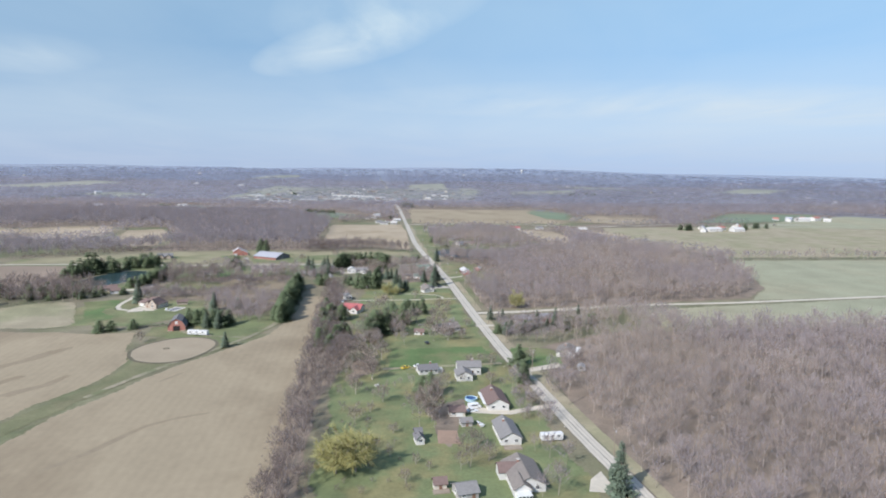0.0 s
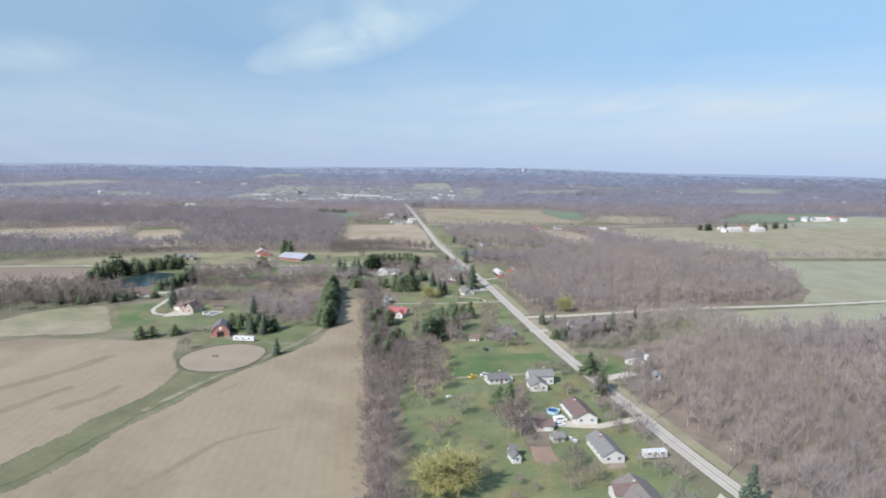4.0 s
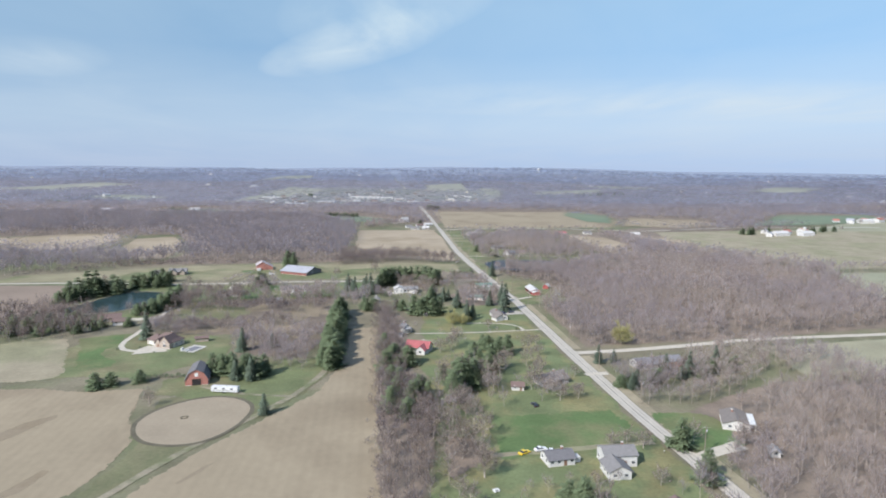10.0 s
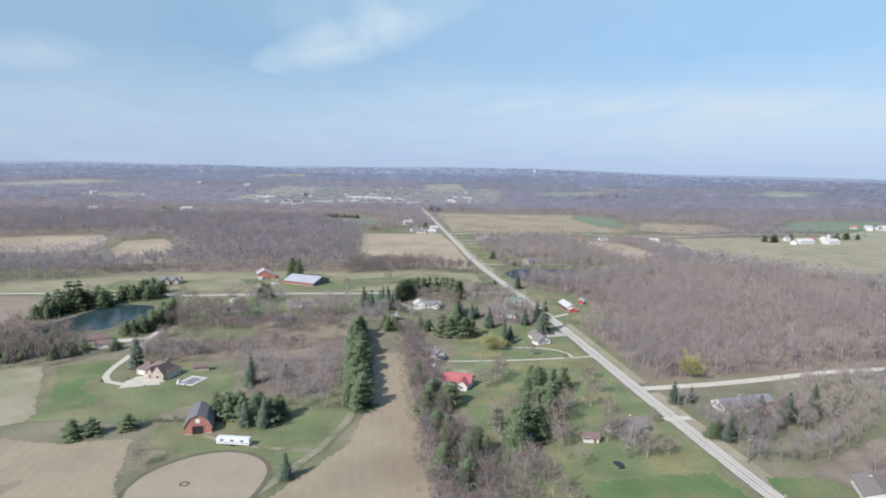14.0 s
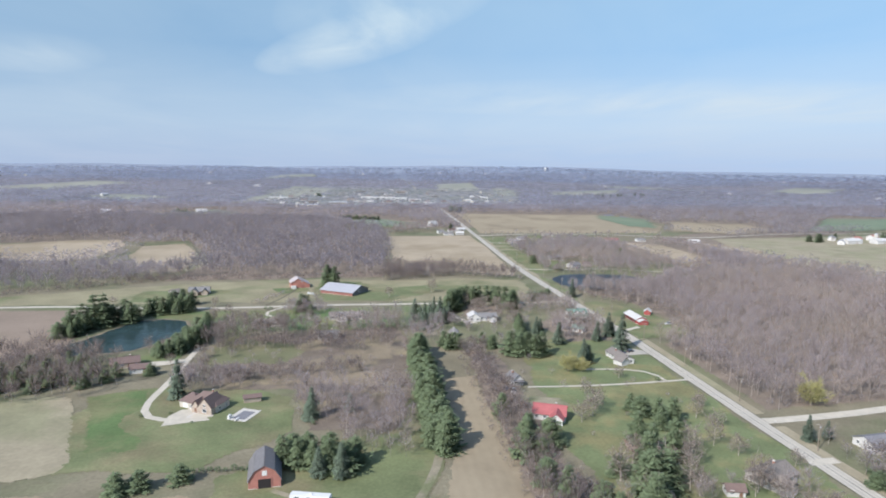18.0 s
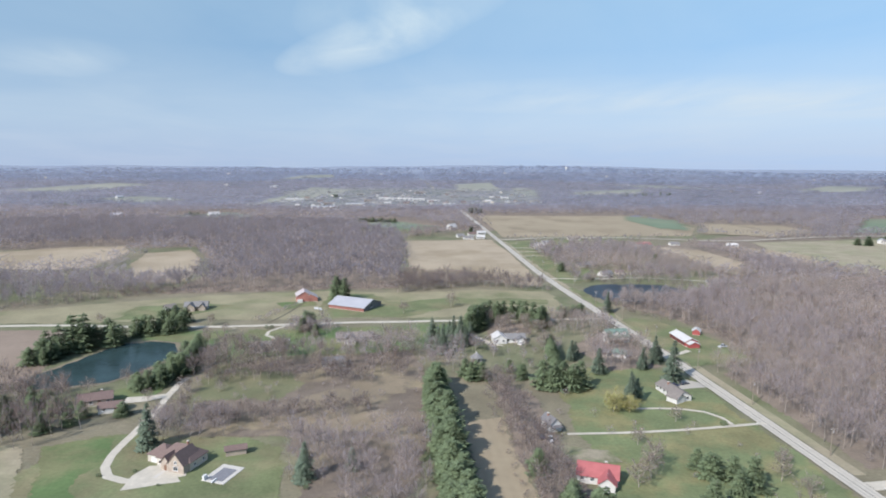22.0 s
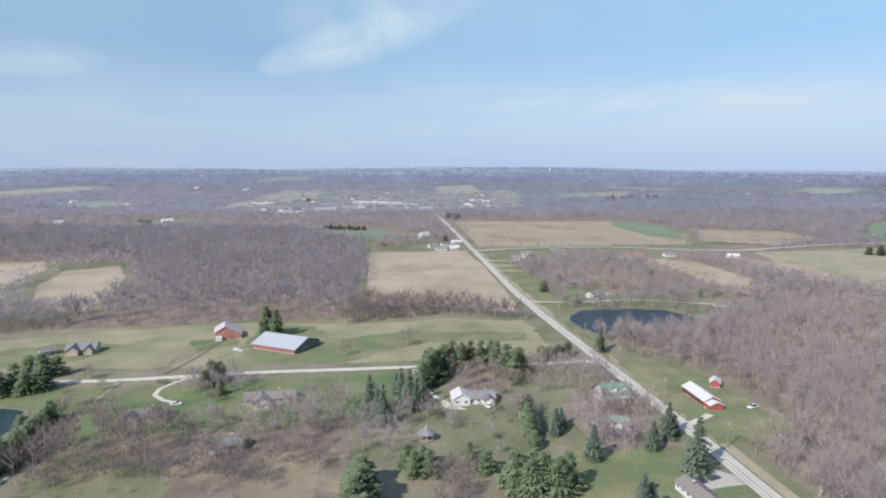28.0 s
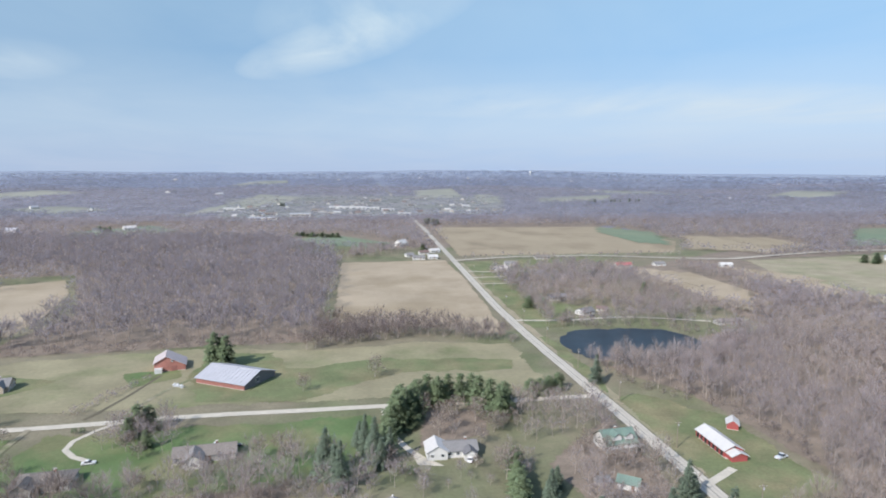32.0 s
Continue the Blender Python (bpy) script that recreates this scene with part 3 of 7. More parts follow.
# ---- bare trees ----
def tube(rng, p, q, r0, r1, k=3):
    p, q = np.array(p, float), np.array(q, float)
    d = q - p
    d /= np.linalg.norm(d) + 1e-9
    u = np.cross(d, (0.3, 0.2, 0.9) if abs(d[2]) < 0.9 else (1, 0, 0))
    u /= np.linalg.norm(u)
    w = np.cross(d, u)
    a = np.arange(k) * 2 * np.pi / k
    ring = np.cos(a)[:, None] * u + np.sin(a)[:, None] * w
    v = np.concatenate([p + ring * r0, q + ring * r1])
    t = []
    for i in range(k):
        j = (i + 1) % k
        t += [(i, j, k + j), (i, k + j, k + i)]
    return v, np.array(t)


def bare_tree(seed, h=13.0, spread=4.2, limbs=7, twigs=110, fork=0.35, twig=(1.6, 2.8), width=0.16, subs=3, up=0.5):
    """Two sets of arrays: the trunk with its limbs, and the fine twigs."""
    rng = np.random.default_rng(seed)
    wood, tips, fine = [], [], []
    top = np.array([rng.normal(0, 0.4), rng.normal(0, 0.4), h * 0.82])
    base = np.zeros(3)
    wood.append(tube(rng, (0, 0, -0.3), top * fork, 0.012 * h + 0.05 if subs else 0.008 * h + 0.03, 0.009 * h + 0.02 if subs else 0.006 * h + 0.01, 5 if subs else 3))
    wood.append(tube(rng, top * fork, top, 0.009 * h + 0.02 if subs else 0.006 * h + 0.01, 0.03, 4 if subs else 3))
    for i in range(limbs):
        f = fork + (0.85 - fork) * (i + rng.uniform(0, 0.6)) / limbs
        p = top * f
        a = i * 2.4 + rng.uniform(-0.5, 0.5)
        reach = spread * (1.15 - 0.6 * (f - fork) / (1 - fork)) * rng.uniform(0.7, 1.1)
        q = p + np.array([math.cos(a) * reach, math.sin(a) * reach, h * rng.uniform(0.16, 0.30)])
        m = (p + q) / 2 + np.array([0, 0, -0.04 * h if subs else 0])
        if subs:
            wood.append(tube(rng, p, m, 0.008 * h + 0.02, 0.006 * h + 0.01))
            wood.append(tube(rng, m, q, 0.006 * h + 0.01, 0.025))
        else:
            wood.append(tube(rng, p, q, 0.0035 * h + 0.015, 0.02))
        for _ in range(subs):
            g = rng.uniform(0.4, 1.0)
            b = m + (q - m) * g
            e = b + rng.normal(0, 1, 3) * spread * 0.22 + (0, 0, h * 0.07)
            wood.append(tube(rng, b, e, 0.05, 0.02))
            tips.append((b, e))
        tips.append((p, m))
        tips.append((m, q))
    tips.append((top * 0.7, top))
    ends = rng.integers(0, len(tips), twigs)
    fv, ft = [], []
    for n, i in enumerate(ends):
        b, e = tips[i]
        p = b + (e - b) * rng.uniform(0.3, 1.05)
        if n % 2:    # the rest fill the round crown between the limbs
            g = rng.normal(0, 1, 3)
            p = g / np.linalg.norm(g) * rng.uniform(0.35, 1.0) * (spread * 0.95, spread * 0.95, h * 0.34) + (0, 0, h * (0.42 + 0.5 * fork))
        out = p - np.array([0, 0, h * 0.45])
        d = rng.normal(0, 0.75, 3) + out / (np.linalg.norm(out) + 1e-6) * 1.1 + (0, 0, up)
        d *= rng.uniform(*twig) / np.linalg.norm(d)
        s = np.cross(d, rng.normal(0, 1, 3))
        s *= width / (np.linalg.norm(s) + 1e-6)
        fv += [p - s, p + s, p + d]
        ft.append((3 * n, 3 * n + 1, 3 * n + 2))
    wv, wt, k = [], [], 0
    for v, t in wood:
        wv.append(v)
        wt.append(t + k)
        k += len(v)
    return (np.concatenate(wv), np.concatenate(wt)), (np.array(fv), np.array(ft))


def scatter_points(poly, gap, seed, holes=(), keep=1.0):
    """Uneven points in a polygon, about gap metres apart."""
    rng = np.random.default_rng(seed)
    xs, ys = [p[0] for p in poly], [p[1] for p in poly]
    x, y = np.meshgrid(np.arange(min(xs), max(xs), gap), np.arange(min(ys), max(ys), gap))
    x, y = x.ravel() + rng.uniform(-0.48, 0.48, x.size) * gap, y.ravel() + rng.uniform(-0.48, 0.48, y.size) * gap
    ok = inside(poly, x, y) & (rng.random(x.size) < keep)
    for h in holes:
        ok &= ~inside(h, x, y)
    return x[ok], y[ok]


def wood_mass(name, x, y, protos, sizes, label, seed, materials=(M_BARK, M_TWIG)):
    """Many trees, which nobody could count, as one wood: trunks and twigs."""
    rng = np.random.default_rng(seed)
    ob = tagged(new(name), label, "woods", "", "stuff")
    pick = rng.integers(0, len(protos), len(x))
    turn, size = rng.uniform(0, 6.283, len(x)), rng.uniform(*sizes, len(x))
    tall = rng.uniform(0.85, 1.2, len(x))
    z = lift(x, y)
    for layer, (what, material) in enumerate(zip(("trunks", "twigs"), materials)):
        vs, ts, k = [], [], 0
        for p, proto in enumerate(protos):
            v, t = proto[layer]
            who = np.nonzero(pick == p)[0]
            if not len(who) or not len(t):
                continue
            c, s = np.cos(turn[who])[:, None], np.sin(turn[who])[:, None]
            sz = size[who][:, None]
            px = (v[:, 0] * c - v[:, 1] * s) * sz + x[who][:, None]
            py = (v[:, 0] * s + v[:, 1] * c) * sz + y[who][:, None]
            pz = v[:, 2] * sz * tall[who][:, None] + z[who][:, None]
            vs.append(np.stack([px, py, pz], -1).reshape(-1, 3))
            ts.append((t[None] + (k + np.arange(len(who)) * len(v))[:, None, None]).reshape(-1, 3))
            k += len(who) * len(v)
        if vs:
            o = new(what, mesh_of(what, np.concatenate(vs), np.concatenate(ts), material))
            o.parent = ob
    return ob


NEAR = [bare_tree(s, 13.5, 4.2, 4, 150, twig=(2.0, 3.8), width=0.2, subs=0, up=1.5) for s in range(6)]
FINE = [bare_tree(s + 8, 13.5, 3.6, 6, 340, twig=(1.5, 3.2), width=0.105, subs=0, up=1.4, fork=0.3) for s in range(6)]
MIDDLE = [bare_tree(s + 20, 14, 4.5, 2, 90, twig=(2.0, 3.8), width=0.34, subs=0, up=1.2) for s in range(4)]
EAST_WOODS = [
    ([(86, 60), (440, 40), (460, 325), (260, 345), (205, 338), (160, 340), (125, 322), (118, 285), (94, 272), (86, 200)], [(60, 60), (150, 60), (165, 350), (60, 350)], "dense leafless grey-brown woods beside the road"),
    ([(80, 404), (180, 418), (285, 436), (325, 475), (385, 630), (300, 680), (176, 690), (150, 640), (84, 640), (92, 606), (116, 580), (116, 525), (98, 508), (80, 498)], [(60, 390), (190, 390), (180, 500), (165, 660), (60, 660)], "dense leafless grey-brown woods north of the gravel road"),
]
for k, (poly, edge, label) in enumerate(EAST_WOODS):
    x, y = scatter_points(poly, 6.8, 1 + k)
    thick = (x < 300) | (np.arange(len(x)) % 3 > 0)
    x, y = x[thick], y[thick]
    close = inside(edge, x, y)
    wood_mass("bare_woods", x[close], y[close], FINE, (0.75, 1.15), label + ", roadside trunks showing", 5 + k)
    wood_mass("bare_woods", x[~close], y[~close], NEAR, (0.8, 1.15), label, 1 + k)
x, y = scatter_points([(-31, 60), (-20, 60), (-19, 255), (-10, 285), (-5, 325), (-12, 350), (-28, 355), (-29, 300)], 4.4, 3)
wood_mass("hedgerow", x, y, FINE, (0.45, 0.9), "leafless grey-brown hedgerow along the field", 3, (M_BARK, M_HEDGETWIG))
x, y = scatter_points([(-235, 705), (-110, 712), (-56, 712), (-52, 1002), (-140, 1200), (-600, 1240), (-800, 900), (-290, 960), (-222, 800)], 9.1, 4)
wood_mass("bare_woods", x, y, MIDDLE, (0.95, 1.3), "wide leafless brown western woods", 4, (M_BARK, M_HAZETWIG))

M_TOWN = mat("town_lots", (0.235, 0.23, 0.225), scale=0.02, fine=0.1, spread=0.25, tint=(0.19, 0.2, 0.175), tint_amount=0.8, tint_scale=0.006)

M_FARFIELD = mat("far_field_grass", (0.30, 0.295, 0.245), scale=0.01, fine=0.05, spread=0.12, tint=(0.23, 0.24, 0.2), tint_amount=0.8, tint_scale=0.004)

# ---- more woods: hedges, brush, far woods ----
TOWN = [(-418, 2316), (-191, 2403), (74, 2317), (454, 2394), (286, 1698), (69, 1624), (-185, 1503), (-289, 1538)]
FAR_OPEN = [
    ("pale_field", [(526, 2275), (820, 2374), (733, 2167), (503, 2111)], M_FARFIELD, "far pale green field"),
    ("tan_field", [(783, 2832), (1126, 2708), (1200, 2427), (891, 2443)], M_FARFIELD, "far tan field on a rise"),
    ("pale_field", [(179, 2678), (357, 2866), (305, 2307), (153, 2223)], M_FARFIELD, "far pale green field by the road"),
    ("pale_field", [(374, 2477), (435, 2480), (384, 2102), (307, 2050)], M_FARFIELD, "narrow far green field"),
    ("tan_field", [(-501, 3434), (-369, 3680), (-324, 3222), (-566, 3094)], M_FARFIELD, "far tan hillside field"),
    ("pale_field", [(-394, 1636), (-343, 2491), (-184, 2311), (-319, 1798)], M_FARFIELD, "far pale green slope beside the town"),
    ("pale_field", [(-788, 1816), (-705, 1912), (-563, 1822), (-627, 1702)], M_FARFIELD, "far pale meadow between woods"),
    ("green_field", [(-452, 1350), (-372, 1455), (-301, 1355), (-422, 1259)], M_HAZEGREEN, "green clearing round a far farmstead"),
    ("green_field", [(598, 1077), (794, 1291), (1000, 1300), (917, 1150), (700, 1080)], M_HAZEGREEN, "far bright green field behind the farmstead"),
    ("tan_field", [(440, 1217), (549, 1175), (556, 1084), (448, 1026), (372, 1071)], M_STUBBLE, "far tan field beside the crossroad"),
    ("tan_field", [(218, 936), (250, 926), (284, 898), (280, 840), (266, 770), (237, 748), (226, 770), (226, 830), (218, 880)], M_STUBBLE_B, "narrow tan strip field"),
    ("tan_field", [(330, 926), (358, 905), (370, 872), (366, 780), (340, 760), (324, 812), (303, 866), (318, 900)], M_STUBBLE_B, "narrow tan field beyond a hedge"),
    ("green_field", [(366, 1360), (424, 1271), (372, 1114), (339, 1139), (337, 1276)], M_HAZEGREEN, "far green strip beside the tan field"),
    ("pale_field", [(1290, 2300), (1600, 2500), (1700, 2350), (1400, 2150)], M_FARFIELD, "far pale field to the east"),
    ("pale_field", [(-1250, 2200), (-1100, 2700), (-900, 2600), (-1000, 2100)], M_FARFIELD, "far pale field to the west"),
    ("town_ground", TOWN, M_TOWN, "pale open ground of a small town"),
]
for name, poly, material, label in FAR_OPEN:
    patch(name, poly, 0.5, material, label, "field", cell=12)
patch("far_pasture", [(560, 985), (660, 1020), (900, 1190), (1050, 1260), (1150, 1150), (960, 960), (600, 990)], 0.1, M_PASTURE, "green pasture round far farm buildings", "field")


def clump(seed, r, h, n, width):
    """A piece of far wood: short upright sprays of twigs over a low dome."""
    rng = np.random.default_rng(seed)
    v, t = [], []
    for i in range(n):
        a, d = rng.uniform(0, 6.283), r * math.sqrt(rng.random())
        z = h * rng.uniform(0.3, 0.9) * (1 - 0.35 * (d / r) ** 2)
        p = np.array([math.cos(a) * d, math.sin(a) * d, z])
        q = p + np.array([rng.normal(0, 2.2 * width), rng.normal(0, 2.2 * width), h * rng.uniform(0.08, 0.26)])
        s = np.array([rng.normal(), rng.normal(), 0.2])
        s *= width / np.linalg.norm(s)
        v += [p - s, p + s, q]
        t.append((3 * i, 3 * i + 1, 3 * i + 2))
    none = (np.zeros((0, 3)), np.zeros((0, 3), int))
    return none, (np.array(v), np.array(t))


OPEN = [p for _, p, _, _ in FAR_OPEN] + [
    [(45, 640), (76, 640), (80, 1400), (60, 1400)], [(60, 1400), (100, 2600), (140, 4400), (80, 4400)],
    [(75, 1040), (345, 1042), (405, 1150), (385, 1372), (90, 1388)], [(-140, 1215), (-70, 1295), (35, 1150), (20, 1100), (-30, 1110)],
    [(-60, 690), (-60, 1090), (70, 1090), (60, 690)], [(60, 880), (60, 1045), (420, 1045), (420, 880)], [(60, 645), (60, 850), (215, 850), (215, 645)],
    [(-316, 832), (-327, 907), (-285, 931), (-256, 870), (-237, 789), (-235, 732), (-273, 735)], [(400, 636), (910, 636), (960, 960), (1160, 1150), (1050, 1270), (560, 1000), (378, 978), (325, 800)],
    [(400, 440), (760, 440), (780, 630), (404, 630)], [(280, 330), (760, 330), (760, 640), (400, 640)],
    [(-520, 900), (-443, 945), (-413, 968), (-367, 965), (-340, 908), (-339, 847), (-343, 808), (-362, 798), (-440, 810)],
]
MASS = [clump(s, 7.5, 12, 26, 1.5) for s in range(5)]
FARMASS = [clump(s + 9, 17, 10, 30, 3.0) for s in range(4)]
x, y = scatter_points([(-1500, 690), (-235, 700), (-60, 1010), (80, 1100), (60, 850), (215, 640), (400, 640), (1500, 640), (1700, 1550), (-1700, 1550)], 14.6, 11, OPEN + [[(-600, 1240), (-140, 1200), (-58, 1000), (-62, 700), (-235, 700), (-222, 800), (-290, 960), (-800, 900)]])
wood_mass("far_woods", x, y, MASS, (0.85, 1.25), "far leafless purple-brown woods across the valley", 11, (M_BARK, M_HAZETWIG))
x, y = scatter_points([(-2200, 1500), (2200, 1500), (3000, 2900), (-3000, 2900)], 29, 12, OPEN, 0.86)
wood_mass("far_woods", x, y, FARMASS, (0.8, 1.2), "distant leafless woods behind the town", 12, (M_BARK, M_HAZEWOOD))
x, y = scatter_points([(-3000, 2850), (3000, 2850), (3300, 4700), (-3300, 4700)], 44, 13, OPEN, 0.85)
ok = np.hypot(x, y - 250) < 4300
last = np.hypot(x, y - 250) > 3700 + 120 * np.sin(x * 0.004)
wood_mass("far_woods", x[ok & ~last], y[ok & ~last], FARMASS, (1.0, 1.5), "leafless woods on the far ridges, tinted blue-grey as haze", 13, (M_BARK, M_HAZERIDGE))
wood_mass("far_woods", x[ok & last], y[ok & last], FARMASS, (1.0, 1.6), "leafless woods along the skyline, paled and blued as haze", 17, (M_BARK, M_HAZESKYLINE))

x, y = scatter_points(TOWN, 26, 14, (), 0.7)
wood_mass("town_trees", x, y, FARMASS, (0.4, 0.75), "bare trees between the town's houses", 14, (M_BARK, M_HAZEWOOD))
SHRUB = [bare_tree(s + 40, 5.0, 2.4, 5, 200, fork=0.12, twig=(0.8, 1.8), width=0.085, subs=0, up=0.9) for s in range(4)]
SMALL = [bare_tree(s + 60, 9.0, 3.0, 5, 240, twig=(1.2, 2.6), width=0.1, subs=0, up=1.2) for s in range(4)]


def brush(name, poly, gap, protos, sizes, label, seed, holes=(), twig=M_TWIG):
    x, y = scatter_points(poly, gap, seed, holes)
    return wood_mass(name, x, y, protos, sizes, label, seed, (M_BARK, twig))


brush("brush", [(-150, 448), (-108, 446), (-60, 440), (-56, 470), (-58, 545), (-150, 512), (-156, 470)], 9.5, SHRUB, (0.4, 0.9), "grey-brown leafless thicket and dead brush", 21,
      [[(-86, 480), (-62, 482), (-62, 500), (-88, 498)], [(-110, 510), (-86, 510), (-86, 530), (-110, 530)]])
brush("thicket", [(-158, 458), (-142, 452), (-96, 455), (-78, 464), (-79, 473), (-98, 466), (-140, 464), (-158, 470)], 3.6, SMALL, (0.45, 0.95), "row of bare young trees over brown brush", 22, (), M_HEDGETWIG)
brush("thicket", [(-152, 494), (-130, 500), (-96, 497), (-76, 490), (-76, 499), (-96, 508), (-130, 511), (-152, 504)], 4.0, SMALL, (0.5, 1.0), "row of bare young trees across the rough meadow", 62, (), M_HEDGETWIG)
brush("thicket", [(-158, 500), (-120, 508), (-112, 530), (-135, 546), (-158, 542)], 7.0, SMALL, (0.9, 1.5), "tall bare trees on the rough meadow", 64, (), M_HEDGETWIG)
brush("thicket", [(86, 356), (126, 359), (126, 366), (86, 363)], 4.2, SMALL, (0.6, 1.0), "scrub in front of the slate-roofed house", 65, (), M_HEDGETWIG)
brush("thicket", [(-64, 500), (-56, 540), (-80, 524), (-84, 508)], 5.0, SMALL, (0.5, 1.0), "bare young trees beside the windbreak", 63, (), M_HEDGETWIG)
brush("thicket", [(-84, 380), (-62, 374), (-57, 442), (-106, 442), (-102, 412), (-84, 402)], 5.2, SMALL, (0.65, 1.2), "bare young trees beside the pine row", 23)
brush("bare_woods", [(-300, 372), (-205, 376), (-198, 410), (-188, 450), (-176, 458), (-196, 480), (-230, 500), (-300, 480)], 6.0, NEAR, (0.6, 1.0), "leafless trees round the pond house and meadow", 24,
      [[(-262, 372), (-197, 370), (-192, 440), (-240, 425)], [(-196, 460), (-170, 460), (-170, 492), (-200, 492)]], M_HEDGETWIG)
brush("bare_woods", [(-420, 610), (-330, 640), (-240, 690), (-225, 700), (-230, 738), (-300, 736), (-520, 770), (-600, 640)], 7.6, NEAR, (0.75, 1.05), "leafless trees along the western meadow", 25, (), M_HAZETWIG)
brush("creek_brush", [(-132, 656), (-136, 640), (-142, 622), (-148, 606), (-156, 608), (-148, 626), (-140, 644)], 2.6, SHRUB, (0.35, 0.6), "low brown brush along a small ditch", 26)
brush("hedge", [(-66, 686), (0, 708), (46, 688), (52, 702), (0, 732), (-62, 742)], 5.0, SMALL, (0.8, 1.4), "leafless hedge along the square field", 27, (), M_HEDGETWIG)
brush("hedge", [(78, 318), (118, 328), (150, 352), (200, 352), (190, 398), (150, 398), (128, 376), (84, 380), (76, 350)], 5.6, SMALL, (0.7, 1.2), "leafless roadside trees and scrub", 28,
      [[(84, 362), (116, 362), (116, 382), (84, 382)]])
brush("thicket", [(28, 500), (64, 515), (64, 545), (30, 540)], 5.2, SMALL, (0.8, 1.3), "bare trees between houses and road", 29, [[(32, 520), (50, 520), (50, 532), (32, 532)]])
brush("thicket", [(20, 560), (62, 566), (60, 598), (26, 596)], 6, SMALL, (0.8, 1.3), "bare orchard trees beside the road", 30)
brush("hedgerow", [(-29, 352), (-17, 350), (-16, 420), (-19, 480), (-14, 500), (-30, 495)], 4.2, SMALL, (0.6, 1.0), "dense bare brush at the hedgerow's end", 31, (), M_HEDGETWIG)
brush("thicket", [(-60, 510), (-22, 500), (-16, 545), (-50, 560)], 6.0, SMALL, (0.7, 1.1), "bare purple-grey trees among conifers", 32, [[(-36, 500), (-20, 500), (-20, 530), (-36, 530)]])
brush("thicket", [(80, 712), (160, 720), (210, 740), (215, 850), (90, 880), (84, 800)], 6.0, SMALL, (0.8, 1.4), "bare trees round houses past the pond", 33, [[(90, 735), (140, 735), (140, 770), (90, 770)]])
brush("thicket", [(76, 640), (110, 636), (150, 630), (178, 650), (176, 690), (160, 662), (108, 646)], 6, NEAR, (0.5, 0.8), "bare trees on the pond's near bank", 34)
brush("hedge", [(275, 930), (285, 845), (272, 770), (300, 740), (316, 775), (314, 845), (306, 930)], 7.5, NEAR, (0.6, 0.9), "leafless hedge between narrow fields", 35)
brush("hedge", [(330, 630), (400, 620), (760, 622), (760, 640), (400, 642)], 8, NEAR, (0.6, 0.9), "leafless fence line between pastures", 36)
brush("thicket", [(40, 1095), (60, 1090), (60, 1120), (-30, 1110), (-50, 1030), (-30, 1022)], 7, NEAR, (0.6, 0.9), "bare trees round a far farmstead", 37, [[(0, 1105), (40, 1105), (40, 1150), (0, 1150)]])

brush("yard_shrubs", [(-16, 140), (14, 140), (8, 262), (-14, 262)], 8.5, SHRUB, (0.3, 0.8), "grey leafless shrubs along the back yards", 38, (), M_HEDGETWIG)
brush("yard_shrubs", [(14, 150), (66, 150), (62, 300), (12, 300)], 19, SHRUB, (0.3, 0.7), "scattered bare shrubs in the back yards", 39, [[(14, 160), (60, 160), (60, 292), (14, 292)]])
brush("yard_shrubs", [(-8, 340), (60, 345), (60, 430), (30, 470), (-8, 480)], 15, SHRUB, (0.3, 0.8), "scattered bare shrubs round the red-roofed house", 40, [[(-20, 393), (6, 393), (6, 452), (-20, 452)], [(36, 340), (60, 340), (60, 366), (36, 366)]])
brush("yard_shrubs", [(-70, 540), (-28, 530), (-10, 500), (10, 520), (30, 560), (24, 600), (-25, 545)], 10, SMALL, (0.4, 0.8), "bare trees and shrubs round the white-roofed house", 41, [[(-20, 545), (6, 545), (6, 566), (-20, 566)]])
brush("yard_shrubs", [(-150, 530), (-70, 525), (-60, 552), (-100, 545), (-112, 560), (-120, 540), (-150, 538)], 6.5, SMALL, (0.5, 0.9), "bare young trees south of the grey houses", 42, [[(-108, 514), (-88, 514), (-88, 530), (-108, 530)]])
brush("yard_shrubs", [(-128, 572), (-104, 570), (-100, 592), (-126, 596)], 5.5, SMALL, (0.8, 1.3), "bare trees beside the farm road", 43)

brush("thicket", [(78, 240), (92, 250), (96, 272), (118, 285), (122, 318), (112, 316), (112, 296), (98, 290), (78, 268)], 5.0, SMALL, (0.6, 1.1), "bare trees crowding the roadside house", 44, [[(96, 272), (108, 272), (108, 284), (96, 284)]])
brush("field_edge_brush", [(-35, 60), (-29, 60), (-27, 350), (-26, 480), (-33, 482), (-33, 300)], 4.2, SHRUB, (0.25, 0.6), "low dead brush along the field's edge", 45, (), M_HEDGETWIG)

brush("yard_shrubs", [(12, 232), (66, 244), (66, 262), (40, 272), (8, 268)], 12, SMALL, (0.3, 0.7), "thin bare shrubs between the houses", 46, [[(40, 226), (64, 226), (64, 252), (40, 252)]])
brush("yard_shrubs", [(56, 150), (74, 150), (72, 262), (60, 262)], 9, SMALL, (0.3, 0.75), "bare bushes along the road front", 47, [[(58, 150), (73, 150), (73, 210), (58, 210)]])
brush("thicket", [(-8, 300), (8, 322), (30, 330), (64, 326), (64, 340), (30, 352), (-8, 345)], 8, SMALL, (0.6, 1.2), "bare trees behind the open lawn", 48, [[(22, 334), (36, 334), (36, 346), (22, 346)], [(38, 340), (60, 340), (60, 366), (38, 366)]])
